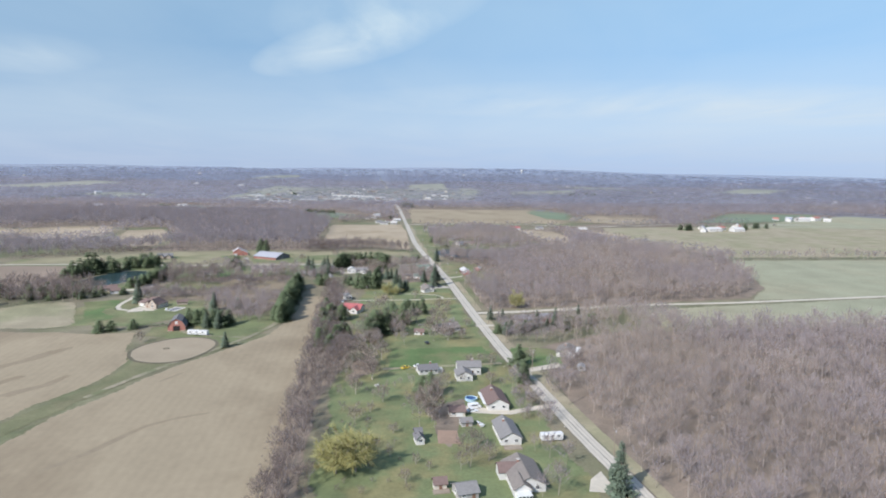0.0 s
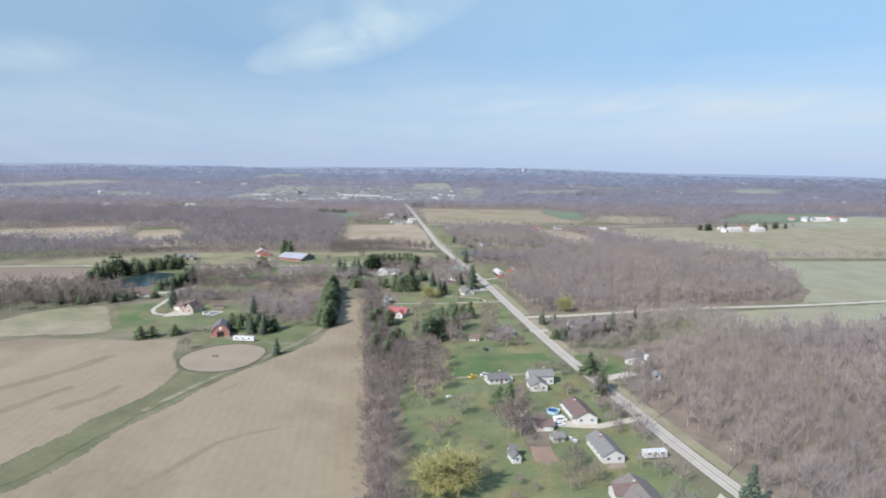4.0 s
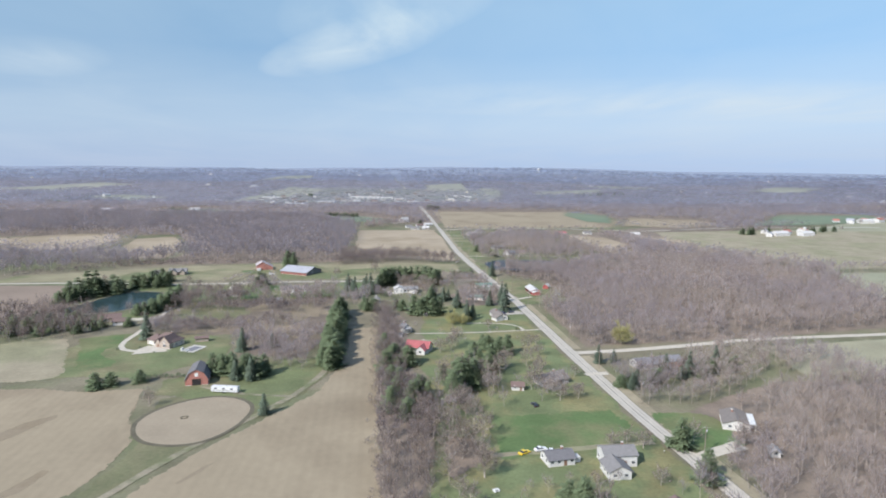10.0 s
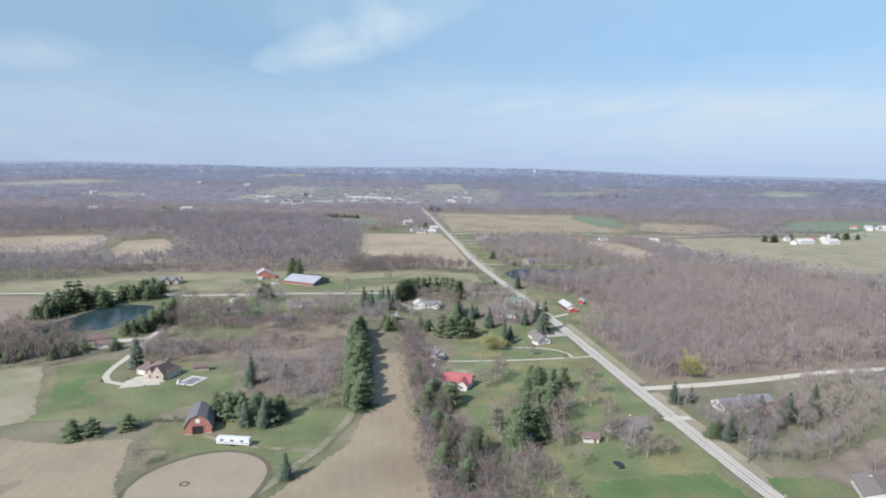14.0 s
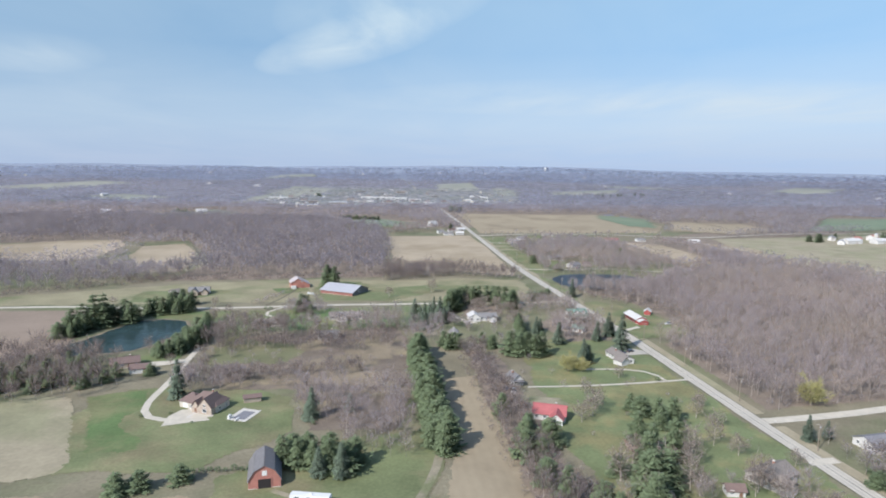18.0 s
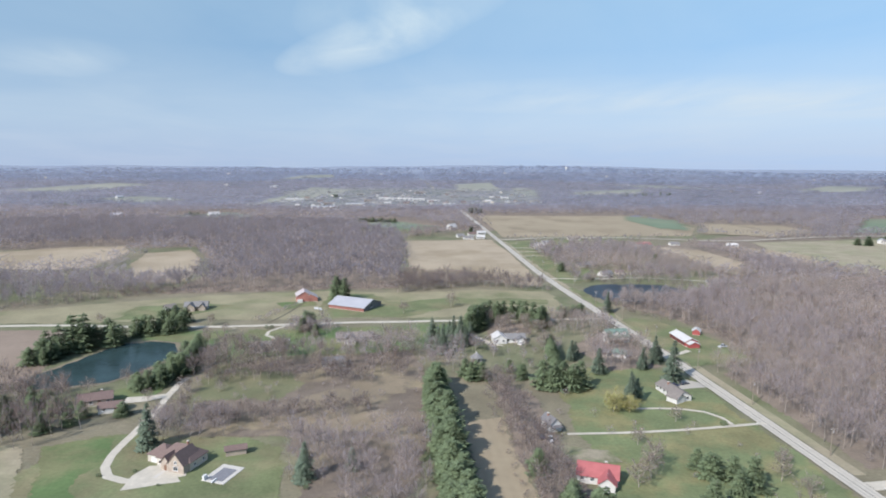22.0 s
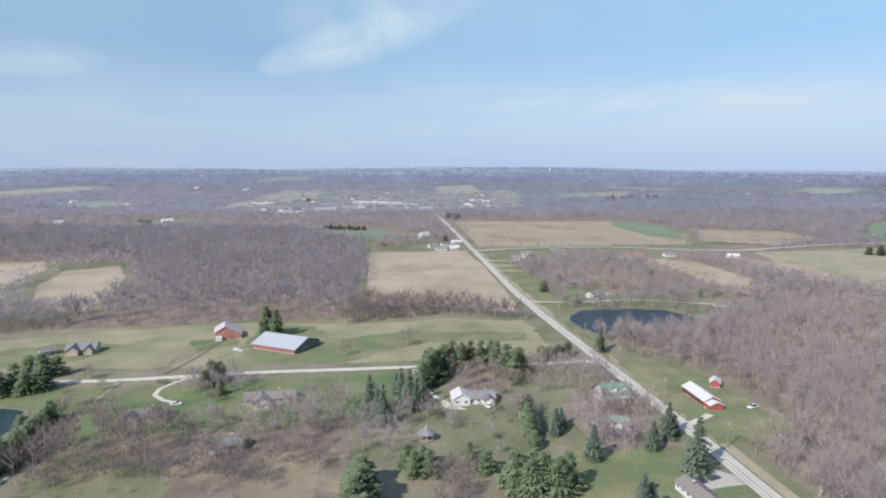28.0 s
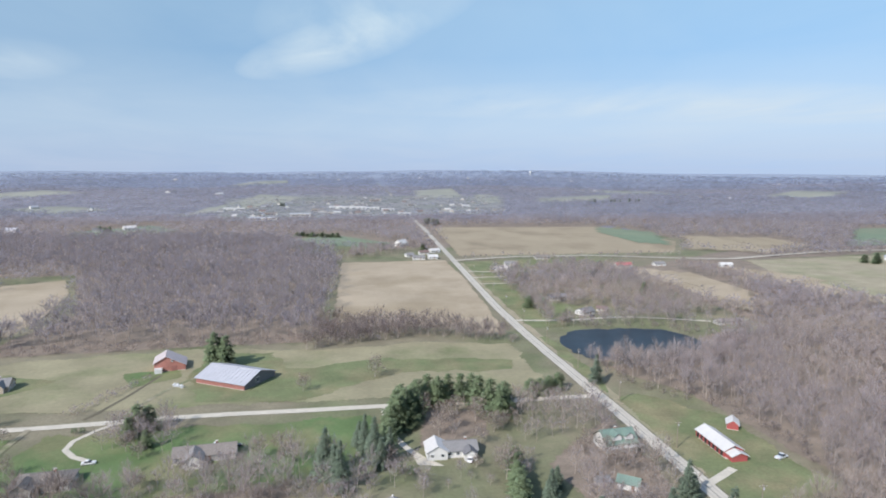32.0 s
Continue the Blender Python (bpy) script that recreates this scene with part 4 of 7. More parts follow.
brush("hedgerow_edge", [(-20, 140), (-16, 140), (-14, 262), (-4, 330), (-12, 330)], 6, SMALL, (0.4, 0.9), "ragged bare brush on the hedgerow's yard side", 49, (), M_HEDGETWIG)

brush("thicket", [(150, 705), (214, 700), (330, 640), (380, 700), (330, 790), (215, 870), (215, 740), (160, 720)], 8.5, NEAR, (0.6, 0.9), "bare trees behind the east pond", 50, [[(180, 705), (216, 705), (216, 730), (180, 730)], [(222, 936), (257, 927), (270, 844), (259, 772), (237, 744), (211, 762), (215, 848), (210, 905)], [(315, 930), (375, 930), (375, 790), (345, 772), (316, 839)]])
brush("thicket", [(84, 880), (215, 860), (216, 930), (180, 960), (84, 925)], 6.5, SMALL, (0.8, 1.4), "bare trees round the far roadside houses", 51, [[(90, 925), (140, 925), (140, 980), (90, 980)]])
brush("thicket", [(62, 1006), (330, 1006), (330, 1022), (74, 1018)], 10, SMALL, (0.6, 1.0), "bare trees along the crossroad", 52)
brush("thicket", [(-158, 440), (-124, 442), (-122, 458), (-142, 454), (-158, 458)], 5.0, SMALL, (0.7, 1.2), "bare young trees beside the gravel lane", 53)
brush("thicket", [(77, 640), (80, 655), (104, 645), (128, 649), (150, 656), (162, 674), (168, 660), (150, 640), (110, 636)], 4.2, SMALL, (0.6, 1.0), "bare trees over the pond's bank", 55)

brush("yard_trees", [(54, 160), (66, 186), (64, 200), (56, 198), (58, 180), (50, 166)], 6, SMALL, (0.6, 1.1), "brown bare trees beside the white houses", 56)
brush("yard_trees", [(28, 180), (40, 182), (40, 204), (30, 200)], 6, SMALL, (0.7, 1.1), "brown bare trees behind the white houses", 57, (), M_HEDGETWIG)
brush("yard_trees", [(58, 216), (74, 212), (70, 262), (60, 256)], 6.5, SMALL, (0.6, 1.1), "brown bare roadside trees", 58)
brush("yard_trees", [(18, 214), (32, 214), (30, 240), (16, 238)], 5.5, SMALL, (0.8, 1.4), "dense brown bare trees in the yard", 59, [[(24, 200), (34, 200), (34, 216), (24, 216)]], M_HEDGETWIG)
brush("yard_trees", [(-66, 532), (-100, 530), (-130, 536), (-130, 542), (-100, 544), (-80, 556), (-62, 556)], 6, SMALL, (0.7, 1.3), "plumed bare trees below the grey houses", 60)

for k, edge in enumerate(([(-300, 700), (-235, 690), (-110, 700), (-62, 700), (-60, 718), (-110, 715), (-230, 708), (-300, 716)], [(-62, 688), (0, 710), (52, 686), (54, 700), (0, 730), (-58, 736)],
                          [(112, 512), (120, 520), (120, 584), (96, 612), (84, 644), (78, 640), (88, 604), (112, 576)], [(76, 640), (104, 634), (150, 640), (176, 668), (172, 690), (160, 664), (128, 646), (82, 652)],
                          [(160, 690), (176, 690), (160, 716), (110, 720), (84, 710), (110, 715), (150, 708)], [(80, 404), (180, 418), (285, 436), (285, 444), (180, 426), (82, 412)],
                          [(-330, 636), (-240, 686), (-226, 700), (-236, 712), (-250, 700), (-334, 648)], [(-156, 446), (-148, 520), (-158, 535)])):
    brush("edge_brush", edge, 5.0, SHRUB, (0.5, 1.05), "dense leafless brush along a wood's edge", 70 + k, (), M_TWIG if k % 2 else M_HEDGETWIG)

brush("yard_trees", [(-97, 558), (-78, 556), (-78, 548), (-47, 553), (-49, 521), (-66, 524), (-80, 536), (-97, 545)], 8, SMALL, (0.9, 1.5), "tall plumed bare trees behind the brush", 61)

# ---- conifers ----
M_NEEDLE = mat("pine_needles", (0.158, 0.203, 0.113), scale=0.15, fine=1.2, spread=0.2, island=0.25, thin=0.2, soft=0.5)
M_SPRUCE = mat("spruce_needles", (0.145, 0.187, 0.136), scale=0.15, fine=1.2, spread=0.2, island=0.25, thin=0.2, soft=0.5)
M_WILLOW = mat("willow_twigs", (0.42, 0.40, 0.175), scale=0.2, fine=1.0, spread=0.15, island=0.1, thin=0.3, soft=0.75, open_=0.35)
M_YARDTWIG = mat("yard_tree_twigs", (0.25, 0.205, 0.178), scale=0.1, fine=0.6, spread=0.16, island=0.1, thin=0.2, soft=0.75, open_=0.45)
M_PALEBARK = mat("pale_bark", (0.42, 0.375, 0.33), scale=0.3, fine=2, spread=0.2)


def conifer(seed, h=12.0, r=2.8, whorls=13, per=9, droop=0.25, bare=0.08, power=0.85, ragged=0.25):
    """Arrays of a conifer's trunk and of its crown of drooping needle sprays."""
    rng = np.random.default_rng(seed)
    trunk = tube(rng, (0, 0, -0.3), (0, 0, h * 0.95), 0.018 * h + 0.06, 0.03, 5)
    v, t = [], []
    for w in range(whorls):
        f = bare + (0.99 - bare) * (w + rng.uniform(-0.3, 0.3)) / whorls
        reach = r * max(0.07, (1 - f) ** power) * rng.uniform(1 - ragged, 1 + ragged * 0.5)
        for b in range(per):
            a = b * 6.283 / per + w * 0.7 + rng.uniform(-0.3, 0.3)
            out = reach * rng.uniform(1 - ragged, 1.1)
            d = np.array([math.cos(a), math.sin(a), 0])
            s = np.array([-d[1], d[0], 0])
            p = np.array([0, 0, f * h])
            q = p + d * out + (0, 0, -droop * out + rng.uniform(-0.2, 0.2))
            for g in (0.45, 0.75, 1.0):
                c = p + (q - p) * g + rng.normal(0, 0.12, 3)
                size = (0.28 + 0.30 * out) * rng.uniform(0.7, 1.2)
                for tilt in (-0.5, 0.5):
                    e = s * tilt * size * 1.3 + d * 0.5 * size + (0, 0, -0.35 * size)
                    k = len(v)
                    v += [c - d * size * 0.7 + (0, 0, 0.12 * size), c + e + s * size * 0.35, c + e - s * size * 0.35 + (0, 0, 0.25 * size)]
                    t.append((k, k + 1, k + 2))
                k = len(v)
                v += [c - s * size * 0.45, c + s * size * 0.45, c + d * size * 0.9 + (0, 0, 0.35 * size)]
                t.append((k, k + 1, k + 2))
    k = len(v)
    v += [(0.15, 0, h * 0.9), (-0.1, 0.13, h * 0.9), (0, 0, h * 1.02)]
    t.append((k, k + 1, k + 2))
    return trunk, (np.array(v), np.array(t))


def pine(seed, h=12.0, r=3.6, low=0.12, lumps=84, flat=0.0):
    """Arrays of a broad pine: a trunk and a lumpy crown of needle tufts round its boughs."""
    rng = np.random.default_rng(seed)
    trunk = tube(rng, (0, 0, -0.3), (0, 0, h * 0.9), 0.02 * h + 0.06, 0.05, 5)
    v, t = [], []
    for i in range(lumps):
        f = (i + rng.random()) / lumps
        z = low + (0.97 - low) * f
        wide = r * math.sqrt(max(0.05, 1 - abs(2 * (f - 0.38) / 1.3) ** 2.4)) * rng.uniform(0.55, 1.1)
        a = i * 2.399 + rng.uniform(-0.4, 0.4)
        c = np.array([math.cos(a) * wide, math.sin(a) * wide, z * h])
        size = r * rng.uniform(0.26, 0.42)
        for k in range(22):
            d = rng.normal(0, 1, 3)
            d[2] = abs(d[2]) * 0.7 - 0.15
            d /= np.linalg.norm(d)
            s = np.cross(d, rng.normal(0, 1, 3))
            s *= 0.17 * size / (np.linalg.norm(s) + 1e-6)
            p = c + d * size * rng.uniform(0.15, 0.6)
            n = len(v)
            v += [p - s, p + s, p + d * size * rng.uniform(0.6, 1.1)]
            t.append((n, n + 1, n + 2))
    return trunk, (np.array(v), np.array(t))


def tree_thing(name, arrays, bark, leaf, crown_name, label, category):
    """A tree with its trunk and its crown, standing at the origin."""
    ob = tagged(new(name), label, category)
    for what, (v, t), m in (("trunk", arrays[0], bark), (crown_name, arrays[1], leaf)):
        part_ob = new(what, mesh_of(what, v, t, m))
        part_ob.parent = ob
    return ob


KINDS = {
    "spruce": [tree_thing("spruce_tree", conifer(1, 12, 3.6, 14, 12, 0.2, 0.03, 0.85), M_BARK, M_SPRUCE, "crown", "dark green conical spruce tree", "tree"),
               tree_thing("spruce_tree", conifer(2, 12, 3.3, 14, 12, 0.22, 0.03, 0.9, 0.3), M_BARK, M_SPRUCE, "crown", "dark blue-green conical spruce tree", "tree")],
    "pine": [tree_thing("pine_tree", conifer(3, 12, 4.9, 12, 12, 0.05, 0.05, 0.5, 0.45), M_BARK, M_NEEDLE, "crown", "broad green pine tree with layered boughs", "tree"),
             tree_thing("pine_tree", conifer(4, 12, 4.8, 11, 12, 0.02, 0.06, 0.42, 0.5), M_BARK, M_NEEDLE, "crown", "uneven green pine tree", "tree")],
    "tall": [tree_thing("pine_tree", conifer(5, 12, 3.9, 16, 11, 0.12, 0.02, 0.52, 0.35), M_BARK, M_NEEDLE, "crown", "tall narrow pine of the windbreak row", "tree"),
             tree_thing("pine_tree", conifer(6, 12, 3.7, 15, 11, 0.1, 0.02, 0.5, 0.4), M_BARK, M_NEEDLE, "crown", "tall narrow green pine", "tree")],
    "bare": [tree_thing("bare_tree", bare_tree(80 + i, 12, 4.3, 11, 1000, 0.25, (0.9, 1.8), 0.08), M_PALEBARK, M_YARDTWIG, "crown", "leafless spreading yard tree with pale bark", "tree") for i in range(4)],
    "willow": [tree_thing("willow_tree", bare_tree(95, 8, 3.0, 12, 1900, 0.15, (0.8, 1.6), 0.085), M_BARK, M_WILLOW, "crown", "round willow with fresh yellow twigs", "tree")],
    "bush": [tree_thing("shrub", pine(7, 3, 1.4, 0.15, 26), M_BARK, M_NEEDLE, "crown", "small round evergreen shrub", "shrub")],
}
HEIGHT = {"spruce": 12, "pine": 12, "tall": 12, "bare": 12, "willow": 8, "bush": 3}
used = set()


def plant(kind, group, *places, slim=1.0):
    """Trees of one kind at (x, y, height)."""
    rng = random.Random(len(group) * 7 + int(abs(places[0][0]) * 3))
    for i, (x, y, h) in enumerate(places):
        proto = KINDS[kind][(i + int(abs(x))) % len(KINDS[kind])]
        s = h / HEIGHT[kind]
        wide = s * rng.uniform(0.9, 1.15) * slim * (12 / max(h, 9)) ** 0.3
        m = pose(x, y, float(lift(x, y)), 0, 0, rng.uniform(0, 360)) @ Matrix.Diagonal((wide, wide, s, 1))
        if proto in used:
            ob = copy_thing(proto, m)
        else:
            ob = proto
            ob.matrix_basis = m
            used.add(proto)
        ob["group"] = group


plant("tall", "windbreak row of pines", *[(-50.6 + 1.6 * math.sin(i * 2.1) - 0.03 * i, 379 + i * 3.7, 12.0 + 2.0 * math.sin(i * 1.7)) for i in range(31)], slim=1.15)
plant("tall", "windbreak row of pines", *[(-54.5 + 1.0 * math.sin(i * 3.1), 384 + i * 6.5, 9.8 + 1.6 * math.sin(i * 2.3)) for i in range(15)], slim=0.95)
plant("pine", "conifers behind the red barn", (-103, 375, 11), (-98, 374, 11), (-93, 372, 11), (-88, 371, 12), (-83, 369, 12), (-95, 378, 10), (-88, 379, 11), (-80, 374, 11), (-100, 381, 10))
plant("spruce", "conifers behind the red barn", (-84, 366, 12), (-91, 367, 10))
plant("spruce", "lone yard spruces", (-72, 327, 9), (-152, 437, 17), (-97, 412, 9), (-83, 417, 8))
plant("pine", "round pines at the field corner", (-147, 361, 8), (-142, 364, 7), (-131, 367, 7), slim=1.45)
plant("pine", "pines beside the pond house", (-198, 469, 9), (-186, 465, 8), (-172, 466, 7))
plant("bush", "hedge of young evergreens", *[(-134 + i * 2.4, 373 + 0.5 * math.sin(i * 2), 2.2 + 0.4 * math.sin(i * 3)) for i in range(11)])
plant("spruce", "roadside conifers", (72, 267, 8), (74.5, 166, 12), (55, 489, 14), (58, 515, 10), (48, 506, 11), (61, 517, 8), (32, 477, 8))
plant("pine", "evergreens along the hedgerow", (-25, 373, 12), (-20, 346, 13), (-15, 328, 13), (-24, 326, 12), (-25, 410, 10), (-23, 356, 11), (-18, 318, 11), (-22, 384, 11), (-12, 338, 13))
plant("pine", "pines in the back yards", (6, 347, 18), (12, 349, 15), (23, 368, 16), (0, 359, 9), (-14, 383, 12), (-21, 343, 10), (-21, 388, 11), (-19, 393, 9), (-20, 373, 9), (-15, 334, 12), (-9, 335, 10), (2, 336, 15))
plant("pine", "pines in the back yards", (17, 382, 13), (12, 363, 14), (37, 396, 12), (26, 410, 8), (28, 404, 10), (34, 402, 9), (19, 375, 11), (30, 392, 10))
plant("spruce", "evergreens by the gravel road", (80, 342, 8), (102, 357, 8), (113, 356, 9), (130, 364, 9), (84, 347, 8), (78, 378, 7), (86, 379, 7), (107, 352, 7))
plant("pine", "low pines by the gravel road", (76, 345, 7), (89, 345, 7), (93, 349, 8), (97, 352, 7), (118, 352, 7), (121, 361, 6), (125, 357, 8), (136, 360, 8), (141, 366, 7), (82, 352, 6))
plant("pine", "pines round the west pond", (-238, 538, 14), (-240, 545, 15), (-219, 566, 16), (-210, 578, 13), (-203, 581, 13), (-194, 583, 12), (-240, 530, 11), (-234, 531, 10), (-233, 535, 12), (-232, 542, 12), (-231, 552, 22), (-228, 558, 21), (-224, 562, 14), (-236, 548, 17), (-226, 553, 18), (-214, 559, 15), (-214, 568, 12), (-207, 583, 14), (-199, 586, 15), (-189, 588, 14))
plant("pine", "dark pines by the pond house", (-208, 456, 10), (-194, 452, 9), (-212, 448, 9), (-226, 448, 10), (-204, 474, 10), (-212, 480, 9), (-226, 474, 10), (-238, 470, 11), (-188, 458, 7), (-214, 462, 10), (-222, 456, 11), (-206, 468, 9), (-232, 462, 11), (-240, 452, 10), (-218, 472, 9), (-250, 460, 11), (-200, 458, 8), (-262, 448, 10))
plant("bare", "bare trees along the lane", (-153, 548, 11), (-155, 527, 10), (-150, 558, 9), (-146, 540, 8), (-167, 556, 9), (-168, 566, 10), (-156, 488, 8), (-168, 480, 8), (-150, 512, 8))
plant("pine", "pines along the lane", (-178, 496, 9), (-173, 508, 10), (-172, 522, 10), (-170, 535, 11), (-169, 552, 10), (-176, 492, 8), (-173, 494, 10), (-169, 498, 11), (-167, 506, 12), (-165, 513, 13), (-164, 520, 13), (-165, 528, 11), (-166, 533, 11), (-167, 540, 10), (-168, 547, 10), (-171, 503, 9), (-169, 516, 10))
plant("pine", "pines by the farm road", (-197, 603, 14), (-203, 605, 13), (-192, 607, 12), (-199, 609, 11), (-119, 588, 13), (-116, 591, 11), (-121, 584, 9), (-112, 574, 8))
plant("bush", "lawn shrubs", (-142, 590, 3), (-139, 590, 3), (-160, 418, 1.5), (-150, 420, 1.5), (-140, 411, 1.2), (-96, 406, 2))
plant("tall", "tall pines behind the grey barn", (-108, 667, 18), (-102, 664, 20), (-105, 669, 17))
plant("pine", "pines round the white-roofed house", (-26, 577, 13), (-21, 595, 15), (-14, 600, 15), (-5, 602, 15), (20, 590, 14), (10, 607, 13), (-23, 579, 16), (-20, 583, 17), (-17, 587, 16), (-24, 586, 15), (-9, 606, 14), (0, 608, 13), (5, 605, 14), (12, 599, 15), (15, 592, 16), (18, 584, 15), (22, 597, 13), (-27, 570, 10))
plant("bare", "bare trees behind the white-roofed house", (-13, 588, 12), (-6, 584, 12), (1, 590, 12), (7, 582, 13), (10, 590, 12), (-3, 577, 10), (12, 572, 12), (16, 574, 11))
plant("pine", "roadside pines", (73, 285, 13), (75, 288, 9))
plant("pine", "three pines beside the road", (36, 606, 10), (41, 608, 9), (46, 611, 9), (51, 613, 10))
plant("spruce", "lone pond spruce", (71, 619, 10))
plant("spruce", "spruces along the drive", (-46, 542, 13), (-44, 536, 12), (-49, 546, 12), (-31, 549, 11), (-33, 556, 11), (-36, 562, 10), (-38, 566, 10), (-28, 553, 9))
plant("pine", "conifers below the gazebo", (-35, 496, 10), (-30, 497, 9.5), (-37, 501, 10), (-32, 501, 9), (-12, 496, 9), (-16, 506, 7), (-5, 485, 14.4), (-1, 482, 13.2), (3, 483, 14.4), (7, 481, 14.4), (11, 483, 14.4), (1, 488, 13.2))
plant("spruce", "lawn spruces", (18, 521, 11), (25, 501, 13), (22, 528, 8), (26, 465, 10), (30, 468, 10))
plant("bush", "shrubs by the white-roofed house", (-25, 545, 4), (-22, 543, 4), (-10, 508, 3), (-4, 520, 3), (52, 441, 3))
plant("pine", "trees round the east farmstead", (505, 935, 14), (512, 940, 13), (500, 944, 12), (520, 950, 12), (615, 950, 14), (622, 962, 13), (648, 975, 13), (660, 985, 12), (672, 980, 11), (560, 972, 10))
plant("bare", "bare trees round the far farms", (535, 945, 11), (580, 965, 12), (630, 980, 10), (700, 1000, 10), (820, 1105, 12), (850, 1150, 12), (915, 1140, 12))
plant("willow", "yellow willows", (-7, 193, 11), (-3, 187, 10), (-9, 186, 9), (102, 409, 8), (16, 457, 6), (22, 456, 5))
plant("bare", "bare yard trees", (25, 224, 17), (24, 229, 15), (3, 272, 12), (7, 244, 13), (10, 214, 6), (-4, 224, 8), (18, 348, 16), (20, 346, 12), (36, 344, 12), (45, 332, 13), (53, 333, 10), (38, 346, 14), (42, 341, 11))
plant("bare", "bare yard trees", (12, 411, 13), (0, 356, 13), (-16, 354, 11), (42, 377, 11), (3, 400, 12), (9, 405, 14), (8, 366, 16), (31, 373, 15), (13, 353, 15), (48, 400, 11), (52, 392, 10), (26, 362, 13), (46, 369, 12), (36, 446, 7), (14, 428, 8), (5, 562, 10), (-9, 571, 11), (-2, 590, 10), (0, 545, 7), (8, 536, 17), (3, 271, 15), (13, 543, 12), (-118, 339, 9))
plant("tall", "clipped conifer hedge", (12, 541, 9), (11, 536, 9), (10.2, 531, 9), (9.5, 526, 9), (8.8, 521, 9), (8, 516, 8), (7.5, 511, 8))
plant("pine", "pines beside the pool", (27, 250, 12), (70, 262, 13), (24, 254, 9))
plant("bare", "bare yard trees", (-72, 560, 11), (-66, 566, 10), (-62, 556, 11), (-118, 572, 9), (-112, 566, 8), (-105, 545, 8), (-62, 625, 10), (-30, 640, 12), (-164, 585, 7), (-176, 600, 8), (-150, 470, 9), (-243, 610, 9))
plant("bare", "bare yard trees", (66, 235, 8), (70, 228, 8), (64, 246, 9), (60, 222, 7), (40, 190, 9), (38, 200, 9), (60, 180, 7), (30, 250, 9), (35, 262, 8), (55, 262, 8), (56, 290, 9), (60, 286, 10), (50, 288, 9), (80, 290, 9), (96, 286, 11), (104, 288, 10))
plant("bare", "tall bare trees by the hedgerow", (-3, 300, 15), (2, 290, 16), (6, 310, 14), (-6, 285, 13), (0, 320, 15), (-10, 300, 15), (-12, 318, 14), (4, 328, 13), (-8, 270, 13), (8, 300, 12), (3, 280, 11))
plant("bare", "bare trees by the west pond", (-178, 505, 10), (-184, 500, 9), (-196, 492, 10), (-208, 490, 11), (-216, 488, 12), (-226, 486, 11), (-170, 530, 9), (-205, 485, 9))
plant("bare", "bare yard trees", (-6, 262, 10), (-4, 254, 9), (1, 290, 10), (0, 300, 11), (-3, 310, 12), (4, 318, 10), (-2, 284, 9), (2, 234, 5), (16, 190, 5), (12, 178, 6), (4, 205, 4), (8, 196, 5), (20, 186, 4), (55, 410, 8), (60, 360, 9))

plant("pine", "dark conifers on the far rises", *[(85 + i * 6, 1440 + 9 * math.sin(i * 2.0), 12 + 2 * math.sin(i)) for i in range(5)])
plant("pine", "conifer hedge beyond the wheat field", *[(-118 + i * 7, 1262 - 2.2 * i + 3 * math.sin(i * 1.9), 8 + 1.5 * math.sin(i * 2.7)) for i in range(9)], slim=1.6)
plant("pine", "dark conifers on the far rises", (-220, 1987, 13), (-214, 1990, 12), (-416, 1352, 12), (-407, 1348, 10), (-402, 1352, 11), (-745, 1560, 12), (-735, 1562, 14), (-727, 1566, 13), (-718, 1563, 12), (-708, 1568, 13))
plant("pine", "conifers round the eastern hill farms", *[(628 + i * 19, 2062 + 14 * math.sin(i * 1.7), 12 + 3 * math.sin(i * 2.3)) for i in range(9)])

plant("bare", "bare trees round the green-roofed house", (45, 546, 10), (58, 546, 9), (60, 558, 9), (43, 556, 11), (47, 540, 10), (38, 548, 11))
plant("pine", "conifers among the far roadside houses", (84, 776, 11), (96, 735, 9), (104, 876, 12), (110, 882, 11), (183, 803, 13), (170, 880, 10), (176, 884, 10), (92, 768, 10), (150, 905, 11), (128, 860, 10), (200, 935, 11))
plant("bare", "bare trees round the far farmstead", (-52, 1050, 12), (-42, 1060, 11), (-30, 1071, 12), (-20, 1085, 11), (-12, 1098, 12), (-44, 1044, 10), (8, 1108, 10), (30, 1122, 12))
plant("pine", "pines round the far farmstead", (-36, 1066, 9), (-4, 1102, 10), (44, 1100, 10))

# ---- building kit ----
def part(name, bm, material, parent, label=""):
    """Links a bmesh as one mesh object under a thing or a part."""
    bmesh.ops.recalc_face_normals(bm, faces=bm.faces)
    me = bpy.data.meshes.new(name)
    bm.to_mesh(me)
    bm.free()
    me.materials.append(material)
    ob = new(name, me)
    ob.parent = parent
    if label:
        ob["label"] = label
    return ob


def box_bm(sx, sy, sz, x=0.0, y=0.0, z=0.0, bevel=0.0, turn=0.0):
    """A box that stands on z, centred on x, y."""
    bm = bmesh.new()
    bmesh.ops.create_cube(bm, size=1)
    bmesh.ops.scale(bm, verts=bm.verts, vec=(sx, sy, sz))
    if bevel:
        bmesh.ops.bevel(bm, geom=bm.edges[:], offset=bevel, segments=2, affect="EDGES")
    if turn:
        bmesh.ops.rotate(bm, verts=bm.verts, cent=(0, 0, 0), matrix=Matrix.Rotation(radians(turn), 3, "Z"))
    bmesh.ops.translate(bm, verts=bm.verts, vec=(x, y, z + sz / 2))
    return bm


